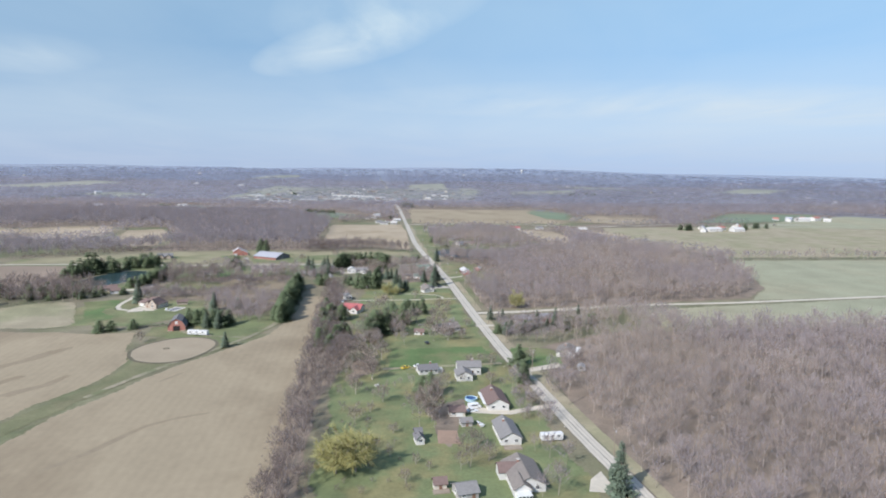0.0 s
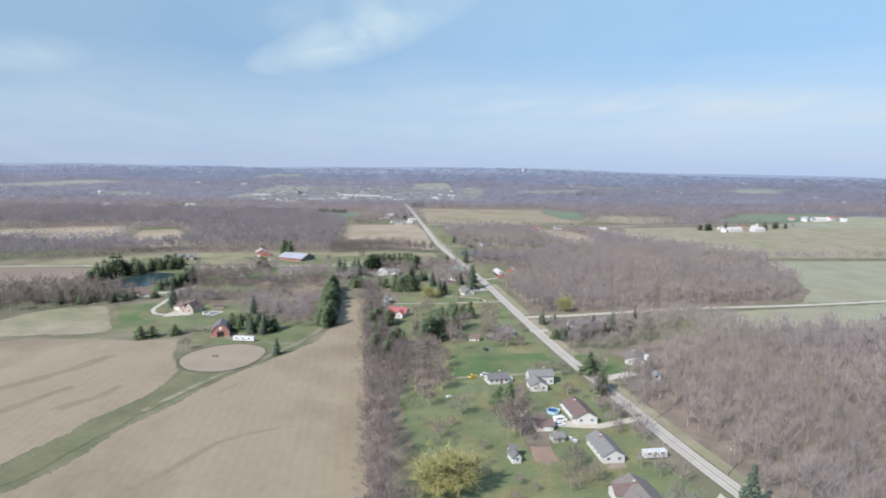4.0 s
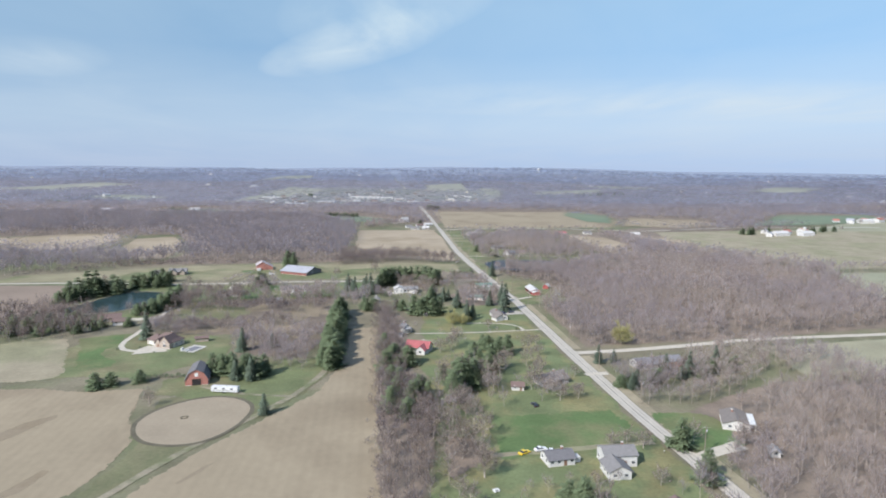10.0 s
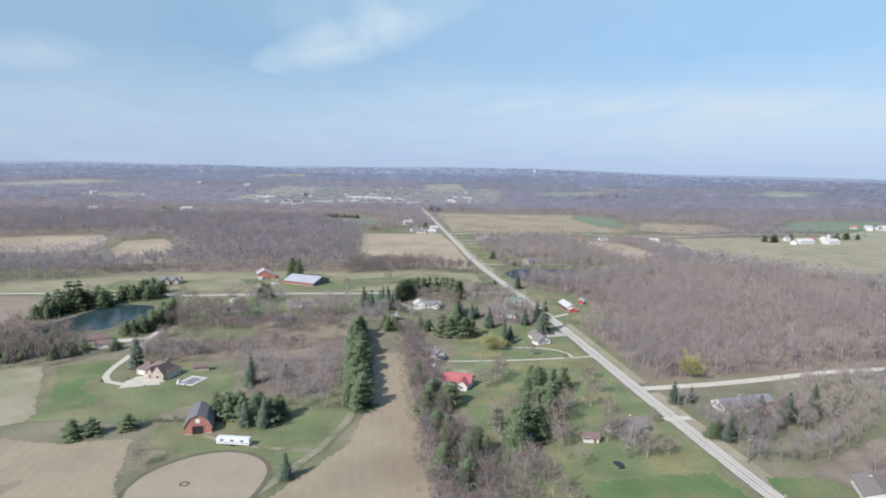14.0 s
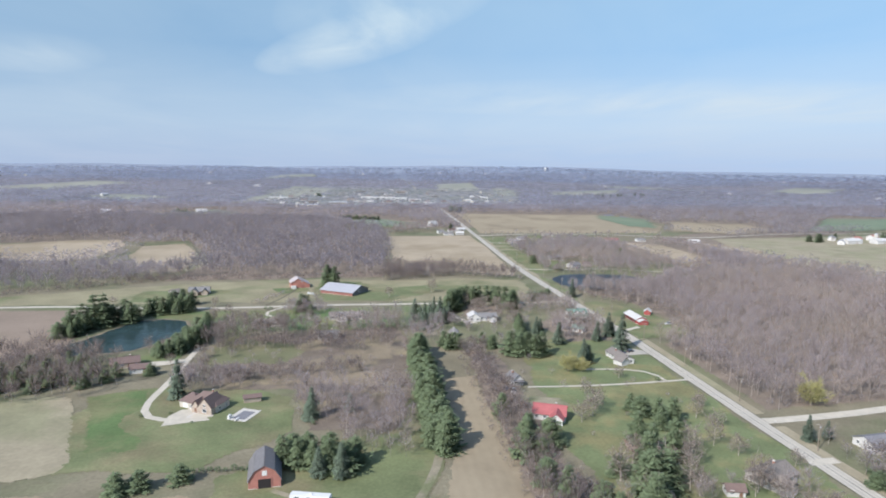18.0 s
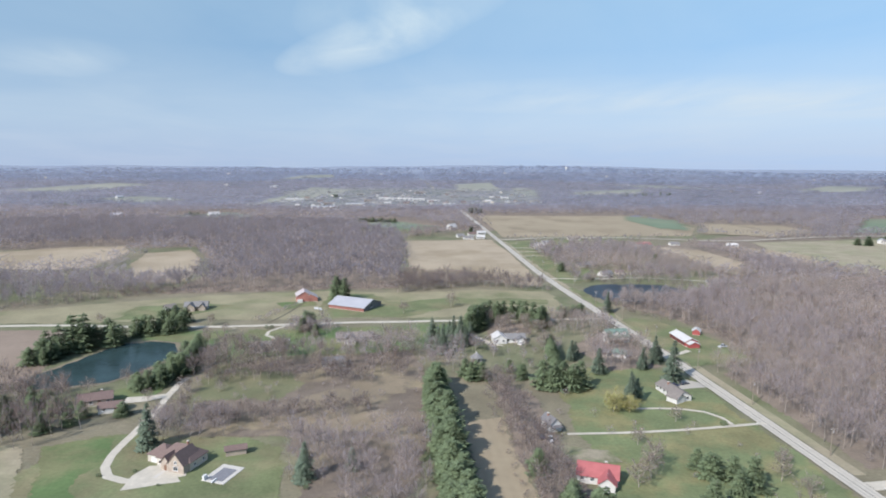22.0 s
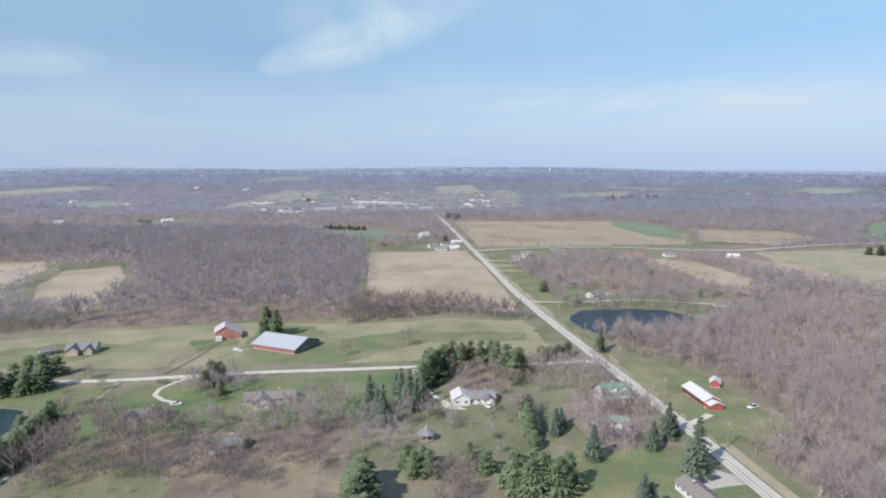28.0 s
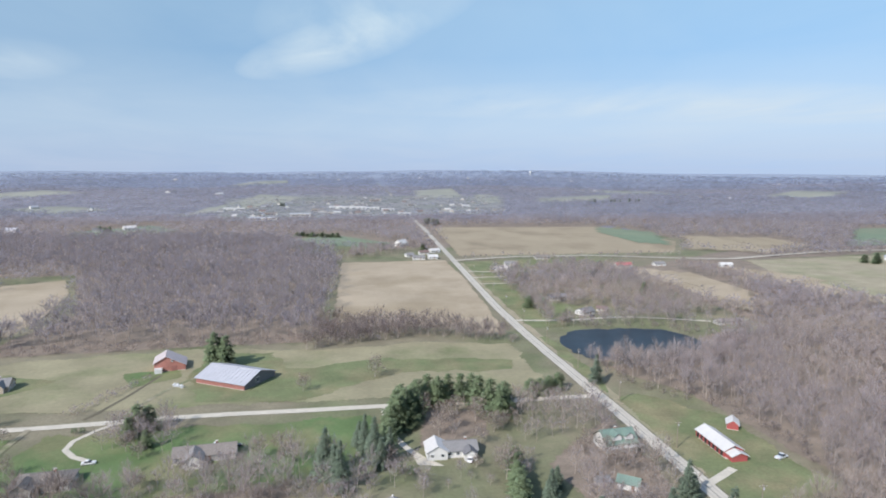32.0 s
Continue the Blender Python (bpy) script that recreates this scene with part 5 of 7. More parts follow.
def cyl_bm(r0, r1, h, x=0.0, y=0.0, z=0.0, k=16, cap=True):
    bm = bmesh.new()
    bmesh.ops.create_cone(bm, cap_ends=cap, segments=k, radius1=r0, radius2=r1, depth=h)
    bmesh.ops.translate(bm, verts=bm.verts, vec=(x, y, z + h / 2))
    return bm


def prism_bm(profile, length):
    """The profile (y, z) drawn out along x, centred."""
    bm = bmesh.new()
    a = [bm.verts.new((-length / 2, y, z)) for y, z in profile]
    b = [bm.verts.new((length / 2, y, z)) for y, z in profile]
    bm.faces.new(a)
    bm.faces.new(b[::-1])
    for i in range(len(a)):
        j = (i + 1) % len(a)
        bm.faces.new((a[i], b[i], b[j], a[j]))
    return bm


def paint(name, c, rough=0.6, spread=0.06, **kw):
    return mat(name, c, rough, spread, 0.5, 4.0, **kw)


M_WHITE = paint("white_siding", (0.60, 0.59, 0.57), spread=0.07)
M_CREAM = paint("cream_siding", (0.56, 0.51, 0.44))
M_GREYSIDE = paint("grey_siding", (0.36, 0.345, 0.33))
M_STONE = paint("tan_stone_wall", (0.42, 0.35, 0.29), 0.9, 0.2)
M_REDWALL = paint("red_barn_boards", (0.35, 0.085, 0.08), 0.8, 0.14)
M_SALMON = paint("faded_red_boards", (0.40, 0.18, 0.145), 0.85, 0.15)
M_BRICK = paint("brick_red_wall", (0.29, 0.13, 0.11), 0.85, 0.15)
M_SHINGLE_GREY = mat("grey_shingles", (0.228, 0.219, 0.215), 0.9, 0.14, 1.2, 5.0)
M_SHINGLE_DARK = mat("dark_shingles", (0.17, 0.165, 0.17), 0.9, 0.16, 1.2, 5.0)
M_SHINGLE_BROWN = mat("brown_shingles", (0.185, 0.133, 0.12), 0.9, 0.16, 1.2, 5.0)
M_SHINGLE_TAUPE = mat("taupe_shingles", (0.219, 0.194, 0.176), 0.9, 0.16, 1.2, 5.0)
M_SHINGLE_BLUE = mat("slate_shingles", (0.211, 0.211, 0.228), 0.9, 0.16, 1.2, 5.0)
M_RED_ROOF = mat("red_metal_roof", (0.40, 0.13, 0.13), 0.5, 0.12, 0.4, 3.0)
M_GREEN_ROOF = mat("green_metal_roof", (0.16, 0.225, 0.19), 0.55, 0.12, 0.5, 3.0)
M_STEEL = mat("galvanised_roof", (0.43, 0.43, 0.46), 0.5, 0.07, 0.3, 2.0, rows=None)
M_PINKROOF = mat("faded_tin_roof", (0.50, 0.43, 0.42), 0.5, 0.12, 0.4, 2.0)
M_WHITE_ROOF = mat("white_metal_roof", (0.58, 0.56, 0.54), 0.5, 0.07, 0.4, 2.0)
M_GLASS = mat("window_glass", (0.05, 0.06, 0.075), 0.08, 0.05, 1.0, 3.0, spec=0.6)
M_TRIM = paint("white_trim", (0.70, 0.70, 0.68), 0.5, 0.04)
M_DOOR = paint("brown_door", (0.22, 0.13, 0.09), 0.5)
# near-black colour for panels that stand for shade inside openings
M_OPENSHADE = paint("opening_shade", (0.035, 0.03, 0.03), 0.9)
M_CONCRETE = mat("pale_concrete", (0.56, 0.53, 0.48), 0.9, 0.1, 0.5, 3.0)
M_BRICK_CHIM = paint("brick_chimney", (0.30, 0.17, 0.13), 0.9, 0.2)
M_WOOD = paint("weathered_wood", (0.30, 0.25, 0.20), 0.9, 0.2)
M_TIN = paint("white_vehicle_paint", (0.68, 0.68, 0.68), 0.3, 0.03)
M_TYRE = paint("black_rubber", (0.02, 0.02, 0.02), 0.8)

SHARED = {}


def shared(key, make, material):
    """One mesh for alike pieces."""
    if key not in SHARED:
        bm = make()
        bmesh.ops.recalc_face_normals(bm, faces=bm.faces)
        me = bpy.data.meshes.new(key[0])
        bm.to_mesh(me)
        bm.free()
        me.materials.append(material)
        SHARED[key] = me
    return SHARED[key]


def window(parent, x, y, z, turn, w=1.3, h=1.2):
    """A window on a wall: frame, pane and sill, facing along its -y."""
    def ring():
        bm = bmesh.new()
        for sx, sz, ox, oz in ((w, 0.11, 0, 0), (w, 0.11, 0, h - 0.11), (0.11, h - 0.22, -w / 2 + 0.055, 0.11), (0.11, h - 0.22, w / 2 - 0.055, 0.11), (0.06, h - 0.22, 0, 0.11)):
            b = box_bm(sx, 0.12, sz, ox, 0, oz)
            me = bpy.data.meshes.new("tmp")
            b.to_mesh(me)
            b.free()
            bm.from_mesh(me)
            bpy.data.meshes.remove(me)
        return bm
    ob = new("window", shared(("window_frame", w, h), ring, M_TRIM))
    ob.parent = parent
    ob.matrix_basis = pose(x, y, z, 0, 0, turn)
    pane = new("pane", shared(("pane", w, h), lambda: box_bm(w - 0.2, 0.05, h - 0.2, 0, 0.0, 0.1), M_GLASS))
    pane.parent = ob
    sill = new("sill", shared(("sill", w, h), lambda: box_bm(w + 0.15, 0.2, 0.07, 0, -0.04, -0.075), M_TRIM))
    sill.parent = ob
    return ob


def block(parent, L, W, h, rise, wall, roof, x=0.0, y=0.0, turn=0.0, z=0.0, kind="gable", over=0.45, thick=0.16, roof_label=""):
    """Walls under a pitched roof, ridge along x before the turn. Returns the wall."""
    m = pose(x, y, z, 0, 0, turn)
    if kind == "gambrel":
        prof = [(-W / 2, 0), (-W / 2, h), (-W * 0.31, h + rise * 0.66), (0, h + rise), (W * 0.31, h + rise * 0.66), (W / 2, h), (W / 2, 0)]
    elif kind == "salt":
        prof = [(-W / 2, 0), (-W / 2, h * 0.62), (W * 0.12, h + rise), (W / 2, h), (W / 2, 0)]
    elif kind == "shed":
        prof = [(-W / 2, 0), (-W / 2, h), (W / 2, h + rise), (W / 2, 0)]
    else:
        prof = [(-W / 2, 0), (-W / 2, h), (0, h + rise), (W / 2, h), (W / 2, 0)]
    if kind == "hip":
        wall_ob = part("wall", box_bm(L, W, h), wall, parent)
        bm = bmesh.new()
        o, r = over, max(0.3, L / 2 - W / 2)
        z0 = h - 0.12
        low = [bm.verts.new(p) for p in ((-L / 2 - o, -W / 2 - o, z0), (L / 2 + o, -W / 2 - o, z0), (L / 2 + o, W / 2 + o, z0), (-L / 2 - o, W / 2 + o, z0))]
        mid = [bm.verts.new(v.co + Vector((0, 0, thick))) for v in low]
        top = [bm.verts.new((-r, 0, h + rise)), bm.verts.new((r, 0, h + rise))]
        bm.faces.new(low[::-1])
        for i in range(4):
            bm.faces.new((low[i], low[(i + 1) % 4], mid[(i + 1) % 4], mid[i]))
        bm.faces.new((mid[0], mid[1], top[1], top[0]))
        bm.faces.new((mid[2], mid[3], top[0], top[1]))
        bm.faces.new((mid[1], mid[2], top[1]))
        bm.faces.new((mid[3], mid[0], top[0]))
        roof_ob = part("roof", bm, roof, parent, roof_label)
        wall_ob.matrix_basis = roof_ob.matrix_basis = m
        return wall_ob
    wall_ob = part("wall", prism_bm(prof, L), wall, parent)
    wall_ob.matrix_basis = m
    tops = prof[1:-1]
    for i, ((y0, z0), (y1, z1)) in enumerate(zip(tops, tops[1:])):
        d = Vector((y1 - y0, z1 - z0)).normalized()
        nrm = Vector((-d.y, d.x))
        if nrm.y < 0:
            nrm = -nrm
        a, b = Vector((y0, z0)), Vector((y1, z1))
        if i == 0:
            a -= d * over
        if i == len(tops) - 2:
            b += d * over
        lo = nrm * 0.02
        hi = nrm * (0.02 + thick)
        # the slopes meet at the ridge, each cut upright
        quad = [a + lo, b + lo, b + hi, a + hi]
        slope = part("roof", prism_bm([(p.x, p.y) for p in quad], L + 2 * over), roof, parent, roof_label)
        slope.matrix_basis = m
    if kind == "gable" and L > 9:
        cap = part("ridge_cap", box_bm(L + 2 * over, 0.35, 0.1, 0, 0, h + rise + 0.12), roof, parent)
        cap.matrix_basis = m
    return wall_ob


def around(parent, L, W, x, y, turn, long_n=3, short_n=1, z=1.0, door=True, base=0.0):
    """Windows set along the four walls of a block, and a door on its front."""
    m = pose(x, y, base, 0, 0, turn)
    for side, (n, run, off, rot) in enumerate(((long_n, L, -W / 2, 0), (long_n, L, W / 2, 180), (short_n, W, -L / 2, -90), (short_n, W, L / 2, 90))):
        for i in range(n):
            u = run * ((i + 0.5) / n - 0.5)
            if side == 0 and door and i == n // 2:
                d = part("door", box_bm(1.0, 0.1, 2.05), M_DOOR, parent)
                d.matrix_basis = m @ pose(u, off - 0.04, 0.12, 0, 0, 0)
                k = part("handle", box_bm(0.05, 0.08, 0.14, 0.38, -0.08, 0.95), M_STEEL, d)
                continue
            p = Vector((u, off, z)) if side < 2 else Vector((off, -u, z))
            p += Vector((0, -0.05, 0)) if side == 0 else Vector((0, 0.05, 0)) if side == 1 else Vector((-0.05 if side == 2 else 0.05, 0, 0))
            w = m @ p
            window(parent, w.x, w.y, w.z, turn + rot)


def garage_door(parent, x, y, turn, w=2.6, h=2.2, material=None):
    d = part("garage_door", box_bm(w, 0.1, h, 0, -0.05, 0.05), material or M_TRIM, parent, "panelled garage door")
    d.matrix_basis = pose(x, y, 0, 0, 0, turn)
    for i in range(4):
        part("panel", box_bm(w - 0.3, 0.05, h / 4 - 0.12, 0, -0.115, 0.1 + i * h / 4), material or M_TRIM, d)


def chimney(parent, x, y, z, h=1.4):
    c = part("chimney", box_bm(0.7, 0.7, h, x, y, z, 0.03), M_BRICK_CHIM, parent, "brick chimney")
    part("chimney_cap", box_bm(0.9, 0.9, 0.12, x, y, z + h), M_CONCRETE, c)


def start(name, x, y, turn, label, category, group=""):
    ob = tagged(new(name), label, category, group)
    ob.matrix_basis = pose(x, y, float(lift(x, y)), 0, 0, turn)
    return ob


def footing(parent, L, W, x=0.0, y=0.0, turn=0.0):
    f = part("foundation", box_bm(L + 0.15, W + 0.15, 0.55, 0, 0, -0.3), M_CONCRETE, parent)
    f.matrix_basis = pose(x, y, 0, 0, 0, turn)


def simple_house(name, x, y, turn, L, W, h, rise, wall, roof, label, category="house", long_n=4, short_n=2, stack=True, kind="gable", garage=0, group=""):
    ob = start(name, x, y, turn, label, category, group)
    h, rise = h * 0.85, rise * 0.9
    footing(ob, L, W)
    block(ob, L, W, h, rise, wall, roof, kind=kind)
    around(ob, L, W, 0, 0, 0, long_n, short_n)
    if stack:
        chimney(ob, L * 0.18, W * 0.1, h + rise * 0.6)
    for g in range(garage):
        garage_door(ob, -L / 2 - 0.02, (g - (garage - 1) / 2) * 3.2, -90)
    return ob


# ---- houses along the main road, from the south ----
a = simple_house("house", 48, 177, 90, 15.5, 10, 3.0, 2.6, M_WHITE, M_SHINGLE_TAUPE, "white house with a large taupe shingle roof", long_n=5)
block(a, 7, 5, 2.8, 1.7, M_WHITE, M_SHINGLE_TAUPE, -7.2, 2.6, 0)
block(a, 6, 5.5, 2.6, 1.9, M_WHITE, M_SHINGLE_BROWN, 3.0, 4.2, 90)
porch = part("porch_frame", box_bm(3.0, 4.2, 2.4, -12.2, 2.6, 0, 0.03), M_TRIM, a, "white glazed porch")
for i in range(4):
    part("porch_pane", box_bm(0.06, 0.8, 1.5, -13.73, 1.05 + i * 1.05, 0.7), M_GLASS, porch)
b = simple_house("house", 50, 208.5, 90, 15, 7.2, 3.0, 2.3, M_WHITE, M_SHINGLE_GREY, "long white house with a grey shingle roof", long_n=5)
part("deck", box_bm(3, 6, 0.5, -10, 0, 0), M_WOOD, b, "weathered wooden deck")
c = simple_house("house", 52, 239.5, 90, 16, 8.4, 3.1, 2.5, M_WHITE, M_SHINGLE_BROWN, "white house with a reddish brown roof", long_n=5)
part("side_awning", box_bm(13, 1.5, 0.12, 0, 4.95, 2.35), M_TRIM, c, "white awning along the wall")
d = simple_house("garage", 35, 229.5, 0, 6.0, 5.4, 2.5, 1.7, M_CREAM, M_SHINGLE_BROWN, "small cream garage with a brown roof", "garage", 2, 1, False)
garage_door(d, 0.8, -2.72, 0)
simple_house("shed", 37, 219.5, 8, 4, 4, 2.1, 1.1, M_GREYSIDE, M_SHINGLE_GREY, "small grey garden shed", "shed", 1, 1, False)
s = simple_house("shed", 18.5, 206, 97, 4.8, 2.8, 2.6, 1.6, M_WHITE, M_SHINGLE_DARK, "narrow white shed with a dark roof", "shed", 2, 1, False)
block(s, 2.3, 2.3, 3.3, 1.1, M_WHITE, M_SHINGLE_DARK, 2.1, 0, 90)
p = simple_house("playhouse", 22, 174.5, 5, 3.6, 3.0, 2.4, 1.6, M_CREAM, M_SHINGLE_BROWN, "wooden playhouse with a little porch", "shed", 1, 1, False)
part("deck", box_bm(5, 2.4, 0.4, 0, -2.6, 0), M_WOOD, p, "wooden play deck")
simple_house("shed", 29, 170, 10, 6, 6.5, 2.5, 1.8, M_GREYSIDE, M_SHINGLE_GREY, "grey shed with a grey shingle roof", "shed", 2, 1, False)
e = simple_house("house", 47.5, 278, 0, 10.5, 7.6, 4.6, 1.9, M_WHITE, M_SHINGLE_GREY, "white house with two grey gables")
block(e, 8.0, 7.0, 2.7, 1.8, M_WHITE, M_SHINGLE_GREY, -3.4, -7.8, 90)
around(e, 8.0, 7.0, -3.4, -7.8, 90, 3, 2, door=False)
f = simple_house("house", 28.5, 280, 8, 9, 7, 2.7, 1.7, M_WHITE, M_SHINGLE_DARK, "low white outbuilding with a dark slate roof", "garage")
part("lean_to", box_bm(2.6, 2.4, 2.0, 5.6, -1, 0), M_WHITE, f, "white lean-to")
simple_house("shed", 30.5, 346, -10, 5.2, 3.8, 2.3, 1.5, M_WHITE, M_SHINGLE_BROWN, "small white shed with a brown roof on the lawn", "shed", 2, 1, False)
g = simple_house("house", 47, 353, 25, 13, 9, 3.0, 2.4, M_GREYSIDE, M_SHINGLE_TAUPE, "grey house half hidden by bare trees")
block(g, 6, 5, 2.7, 1.8, M_GREYSIDE, M_SHINGLE_TAUPE, -4, -6, 90)
h = simple_house("house", -7.5, 406, -22, 12, 8, 3.0, 2.7, M_WHITE, M_RED_ROOF, "white house with a bright red metal roof")
block(h, 5.5, 4.8, 2.5, 1.9, M_WHITE, M_RED_ROOF, 3.0, -5.0, 90)
window(h, 3.0, -7.8, 0.9, 0, 1.5, 1.2)
i = simple_house("cottage", -12.5, 443.5, 105, 6.6, 4.8, 3.3, 2.3, M_WHITE, M_SHINGLE_DARK, "small white cottage with a dark grey roof")
part("porch_roof", box_bm(2.4, 4, 0.15, -4.4, 0, 2.3), M_SHINGLE_DARK, i)
j = simple_house("house", 47.5, 473, 97, 15.5, 6.8, 2.8, 1.8, M_WHITE, M_SHINGLE_TAUPE, "long white ranch house with a taupe roof", long_n=6)
block(j, 5, 5, 2.3, 1.4, M_WHITE, M_SHINGLE_TAUPE, -7.0, 3.2, 20)
k = simple_house("house", 103, 303, 65, 13, 9, 2.9, 1.9, M_WHITE, M_SHINGLE_TAUPE, "white house with a taupe roof and pale trim")
part("porch_roof", box_bm(11, 2.2, 0.14, 0, -5.5, 2.7), M_TRIM, k, "white porch roof")
for n in range(4):
    part("porch_post", box_bm(0.14, 0.14, 2.7, -5 + n * 3.3, -6.4, 0), M_TRIM, k)
simple_house("shed", 102, 278, 70, 4.5, 3, 2.1, 1.2, M_WHITE, M_WHITE_ROOF, "pale tin shed among bare trees", "shed", 1, 1, False)
m_ = simple_house("house", 100, 371, 6, 15, 9, 3.0, 2.2, M_WHITE, M_SHINGLE_BLUE, "white house with a slate roof behind conifers", long_n=5)
block(m_, 10, 7, 2.8, 1.9, M_BRICK, M_SHINGLE_BLUE, 11.5, 1, 0)

# ---- the green-roofed house and its neighbours ----
n_ = start("house", 52, 554, 6, "white house with a green metal roof and porch", "house")
footing(n_, 12, 10)
block(n_, 12, 10, 3.2, 3.4, M_WHITE, M_GREEN_ROOF)
around(n_, 12, 10, 0, 0, 0, 4, 2)
block(n_, 3.2, 3, 1.4, 1.1, M_WHITE, M_GREEN_ROOF, -1.5, -2.6, 90, 4.3)
block(n_, 3.2, 3, 1.4, 1.1, M_WHITE, M_GREEN_ROOF, 3.0, -2.6, 90, 4.3)
part("porch_roof", box_bm(15, 2.6, 0.15, 0, -6.2, 2.6), M_WHITE_ROOF, n_, "pale porch roof")
for q in range(6):
    part("porch_post", box_bm(0.15, 0.15, 2.6, -7 + q * 2.8, -7.3, 0), M_TRIM, n_)
chimney(n_, 0, 0.5, 5.8)
simple_house("garage", 44.5, 526, -35, 6.5, 4.5, 2.6, 1.6, M_WHITE, M_GREEN_ROOF, "small white garage with a pale green roof", "garage", 2, 1, False)
simple_house("shed", 37, 529, 0, 4, 3, 2.1, 1.1, M_CREAM, M_SHINGLE_GREY, "small pale shed under bare trees", "shed", 1, 1, False)
o_ = simple_house("house", -3.5, 557, 0, 11, 8.5, 2.9, 1.9, M_WHITE, M_SHINGLE_GREY, "white house with pale grey roofs", long_n=4)
block(o_, 8.5, 7, 2.9, 2.0, M_WHITE, M_WHITE_ROOF, -8.5, -1.0, 90)
around(o_, 8.5, 7, -8.5, -1.0, 90, 2, 2, door=False)
block(o_, 4, 4, 2.6, 1.3, M_WHITE, M_SHINGLE_DARK, 2.5, -5.2, 90)
p_ = start("gazebo", -29, 522, 0, "octagonal gazebo with a pale grey roof", "gazebo")
part("roof", cyl_bm(3.3, 0.25, 2.2, 0, 0, 2.5, 8), M_SHINGLE_GREY, p_)
part("finial", cyl_bm(0.25, 0.05, 0.6, 0, 0, 4.7, 8), M_TRIM, p_)
part("floor", cyl_bm(3.0, 3.0, 0.3, 0, 0, 0, 8), M_WOOD, p_)
for q in range(8):
    part("post", box_bm(0.14, 0.14, 2.4, 2.7 * math.cos(q * 0.785), 2.7 * math.sin(q * 0.785), 0.25), M_TRIM, p_)

# ---- barns ----
def gable_window(parent, x, y, z, turn):
    window(parent, x, y, z, turn, 1.0, 1.0)


r_ = start("horse_barn", 89, 548.5, 90, "long red horse barn with a white metal roof", "barn")
footing(r_, 18, 7)
block(r_, 18, 7, 2.6, 1.7, M_REDWALL, M_WHITE_ROOF, 1.2, 0)
block(r_, 3.6, 5.6, 2.1, 1.1, M_REDWALL, M_WHITE_ROOF, -9.6, 0)
for q in range(7):
    for side in (-1, 1):
        st = part("stall_door", box_bm(1.4, 0.08, 2.0, -6.3 + q * 2.5, side * 3.53, 0.1), M_OPENSHADE, r_, "open stall door, its inner shade a near-black panel")
        part("stall_frame", box_bm(1.7, 0.06, 0.14, -6.3 + q * 2.5, side * 3.55, 2.1), M_TRIM, st)
part("barn_door", box_bm(0.1, 2.6, 2.3, 10.25, 0, 0.05), M_TRIM, r_, "white sliding door")
part("gable_louvre", box_bm(0.08, 1.2, 0.8, -7.83, 0, 2.9), M_OPENSHADE, r_)
t_ = start("shed", 103.5, 564, 60, "small red shed with a white roof", "shed")
footing(t_, 5.5, 4)
block(t_, 5.5, 4, 2.3, 1.4, M_REDWALL, M_WHITE_ROOF)
part("door", box_bm(1.0, 0.08, 1.9, 0, -2.04, 0.1), M_TRIM, t_)

u_ = start("riding_barn", -94, 645, -30, "wide riding barn with red walls and a galvanised roof", "barn")
footing(u_, 27, 22)
block(u_, 27, 22, 2.6, 3.5, M_BRICK, M_STEEL, over=0.7)
for q in range(13):
    part("roof_seam", prism_bm([(-11.4, 2.6), (-11.4, 2.72), (0, 6.36), (0, 6.24)], 0.09), M_STEEL, u_).matrix_basis = pose(-13 + q * 2.15, 0, 0.06)
# dark sheet over the east gable paints in the shade on that end
part("gable_board", box_bm(0.08, 21, 2.5, 13.55, 0, 0.1), M_SHINGLE_DARK, u_, "gable end darkened to stand for shade")
window(u_, 13.66, -2, 1.4, 90, 2.2, 2.2)
# the same painted shade, in the triangle under the roof
bm = prism_bm([(-10.4, 2.6), (0, 5.9), (10.4, 2.6)], 0.06)
part("gable_panel", bm, M_SHINGLE_DARK, u_, "gable top darkened to stand for shade").matrix_basis = pose(13.56, 0, 0)
part("sliding_door", box_bm(4, 0.1, 2.4, 4, 11.06, 0), M_TRIM, u_)
v_ = start("barn", -129, 667, 12, "red bank barn with a pale metal roof", "barn")
footing(v_, 14, 12)
block(v_, 12, 14, 4.3, 3.0, M_SALMON, M_PINKROOF, 0, 0, 90, kind="salt", over=0.5)
part("barn_door", box_bm(2.4, 0.1, 2.6, 2.0, -6.05, 0), M_BRICK, v_)
gable_window(v_, 1.0, -6.08, 4.6, 0)
part("lean_to", box_bm(3.4, 3.2, 2.2, -5.0, -7.4, 0, 0.03), M_WHITE, v_, "white lean-to at the foot")
w_ = start("barn", -107.0, 368, 98, "red gambrel barn with a dark shingle roof", "barn")
footing(w_, 13, 9.2)
block(w_, 13, 9.2, 2.7, 4.3, M_SALMON, M_SHINGLE_DARK, kind="gambrel", over=0.35)
op = part("barn_door", box_bm(0.12, 3.6, 2.9, -6.53, 0, 0.0), M_OPENSHADE, w_, "open barn doorway, its inner shade a near-black panel")
for q in (-1, 1):
    part("door_trim", box_bm(0.1, 0.25, 3.1, -6.6, q * 1.95, 0), M_SALMON, op)
part("door_lintel", box_bm(0.1, 4.2, 0.25, -6.6, 0, 3.0), M_SALMON, op)
part("loft_door", box_bm(0.1, 1.4, 1.5, -6.53, 0, 4.0), M_TRIM, w_, "pale loft door")
for q in range(3):
    window(w_, -4 + q * 4, -4.66, 1.2, 0, 0.9, 0.8)
    window(w_, -4 + q * 4, 4.66, 1.2, 180, 0.9, 0.8)

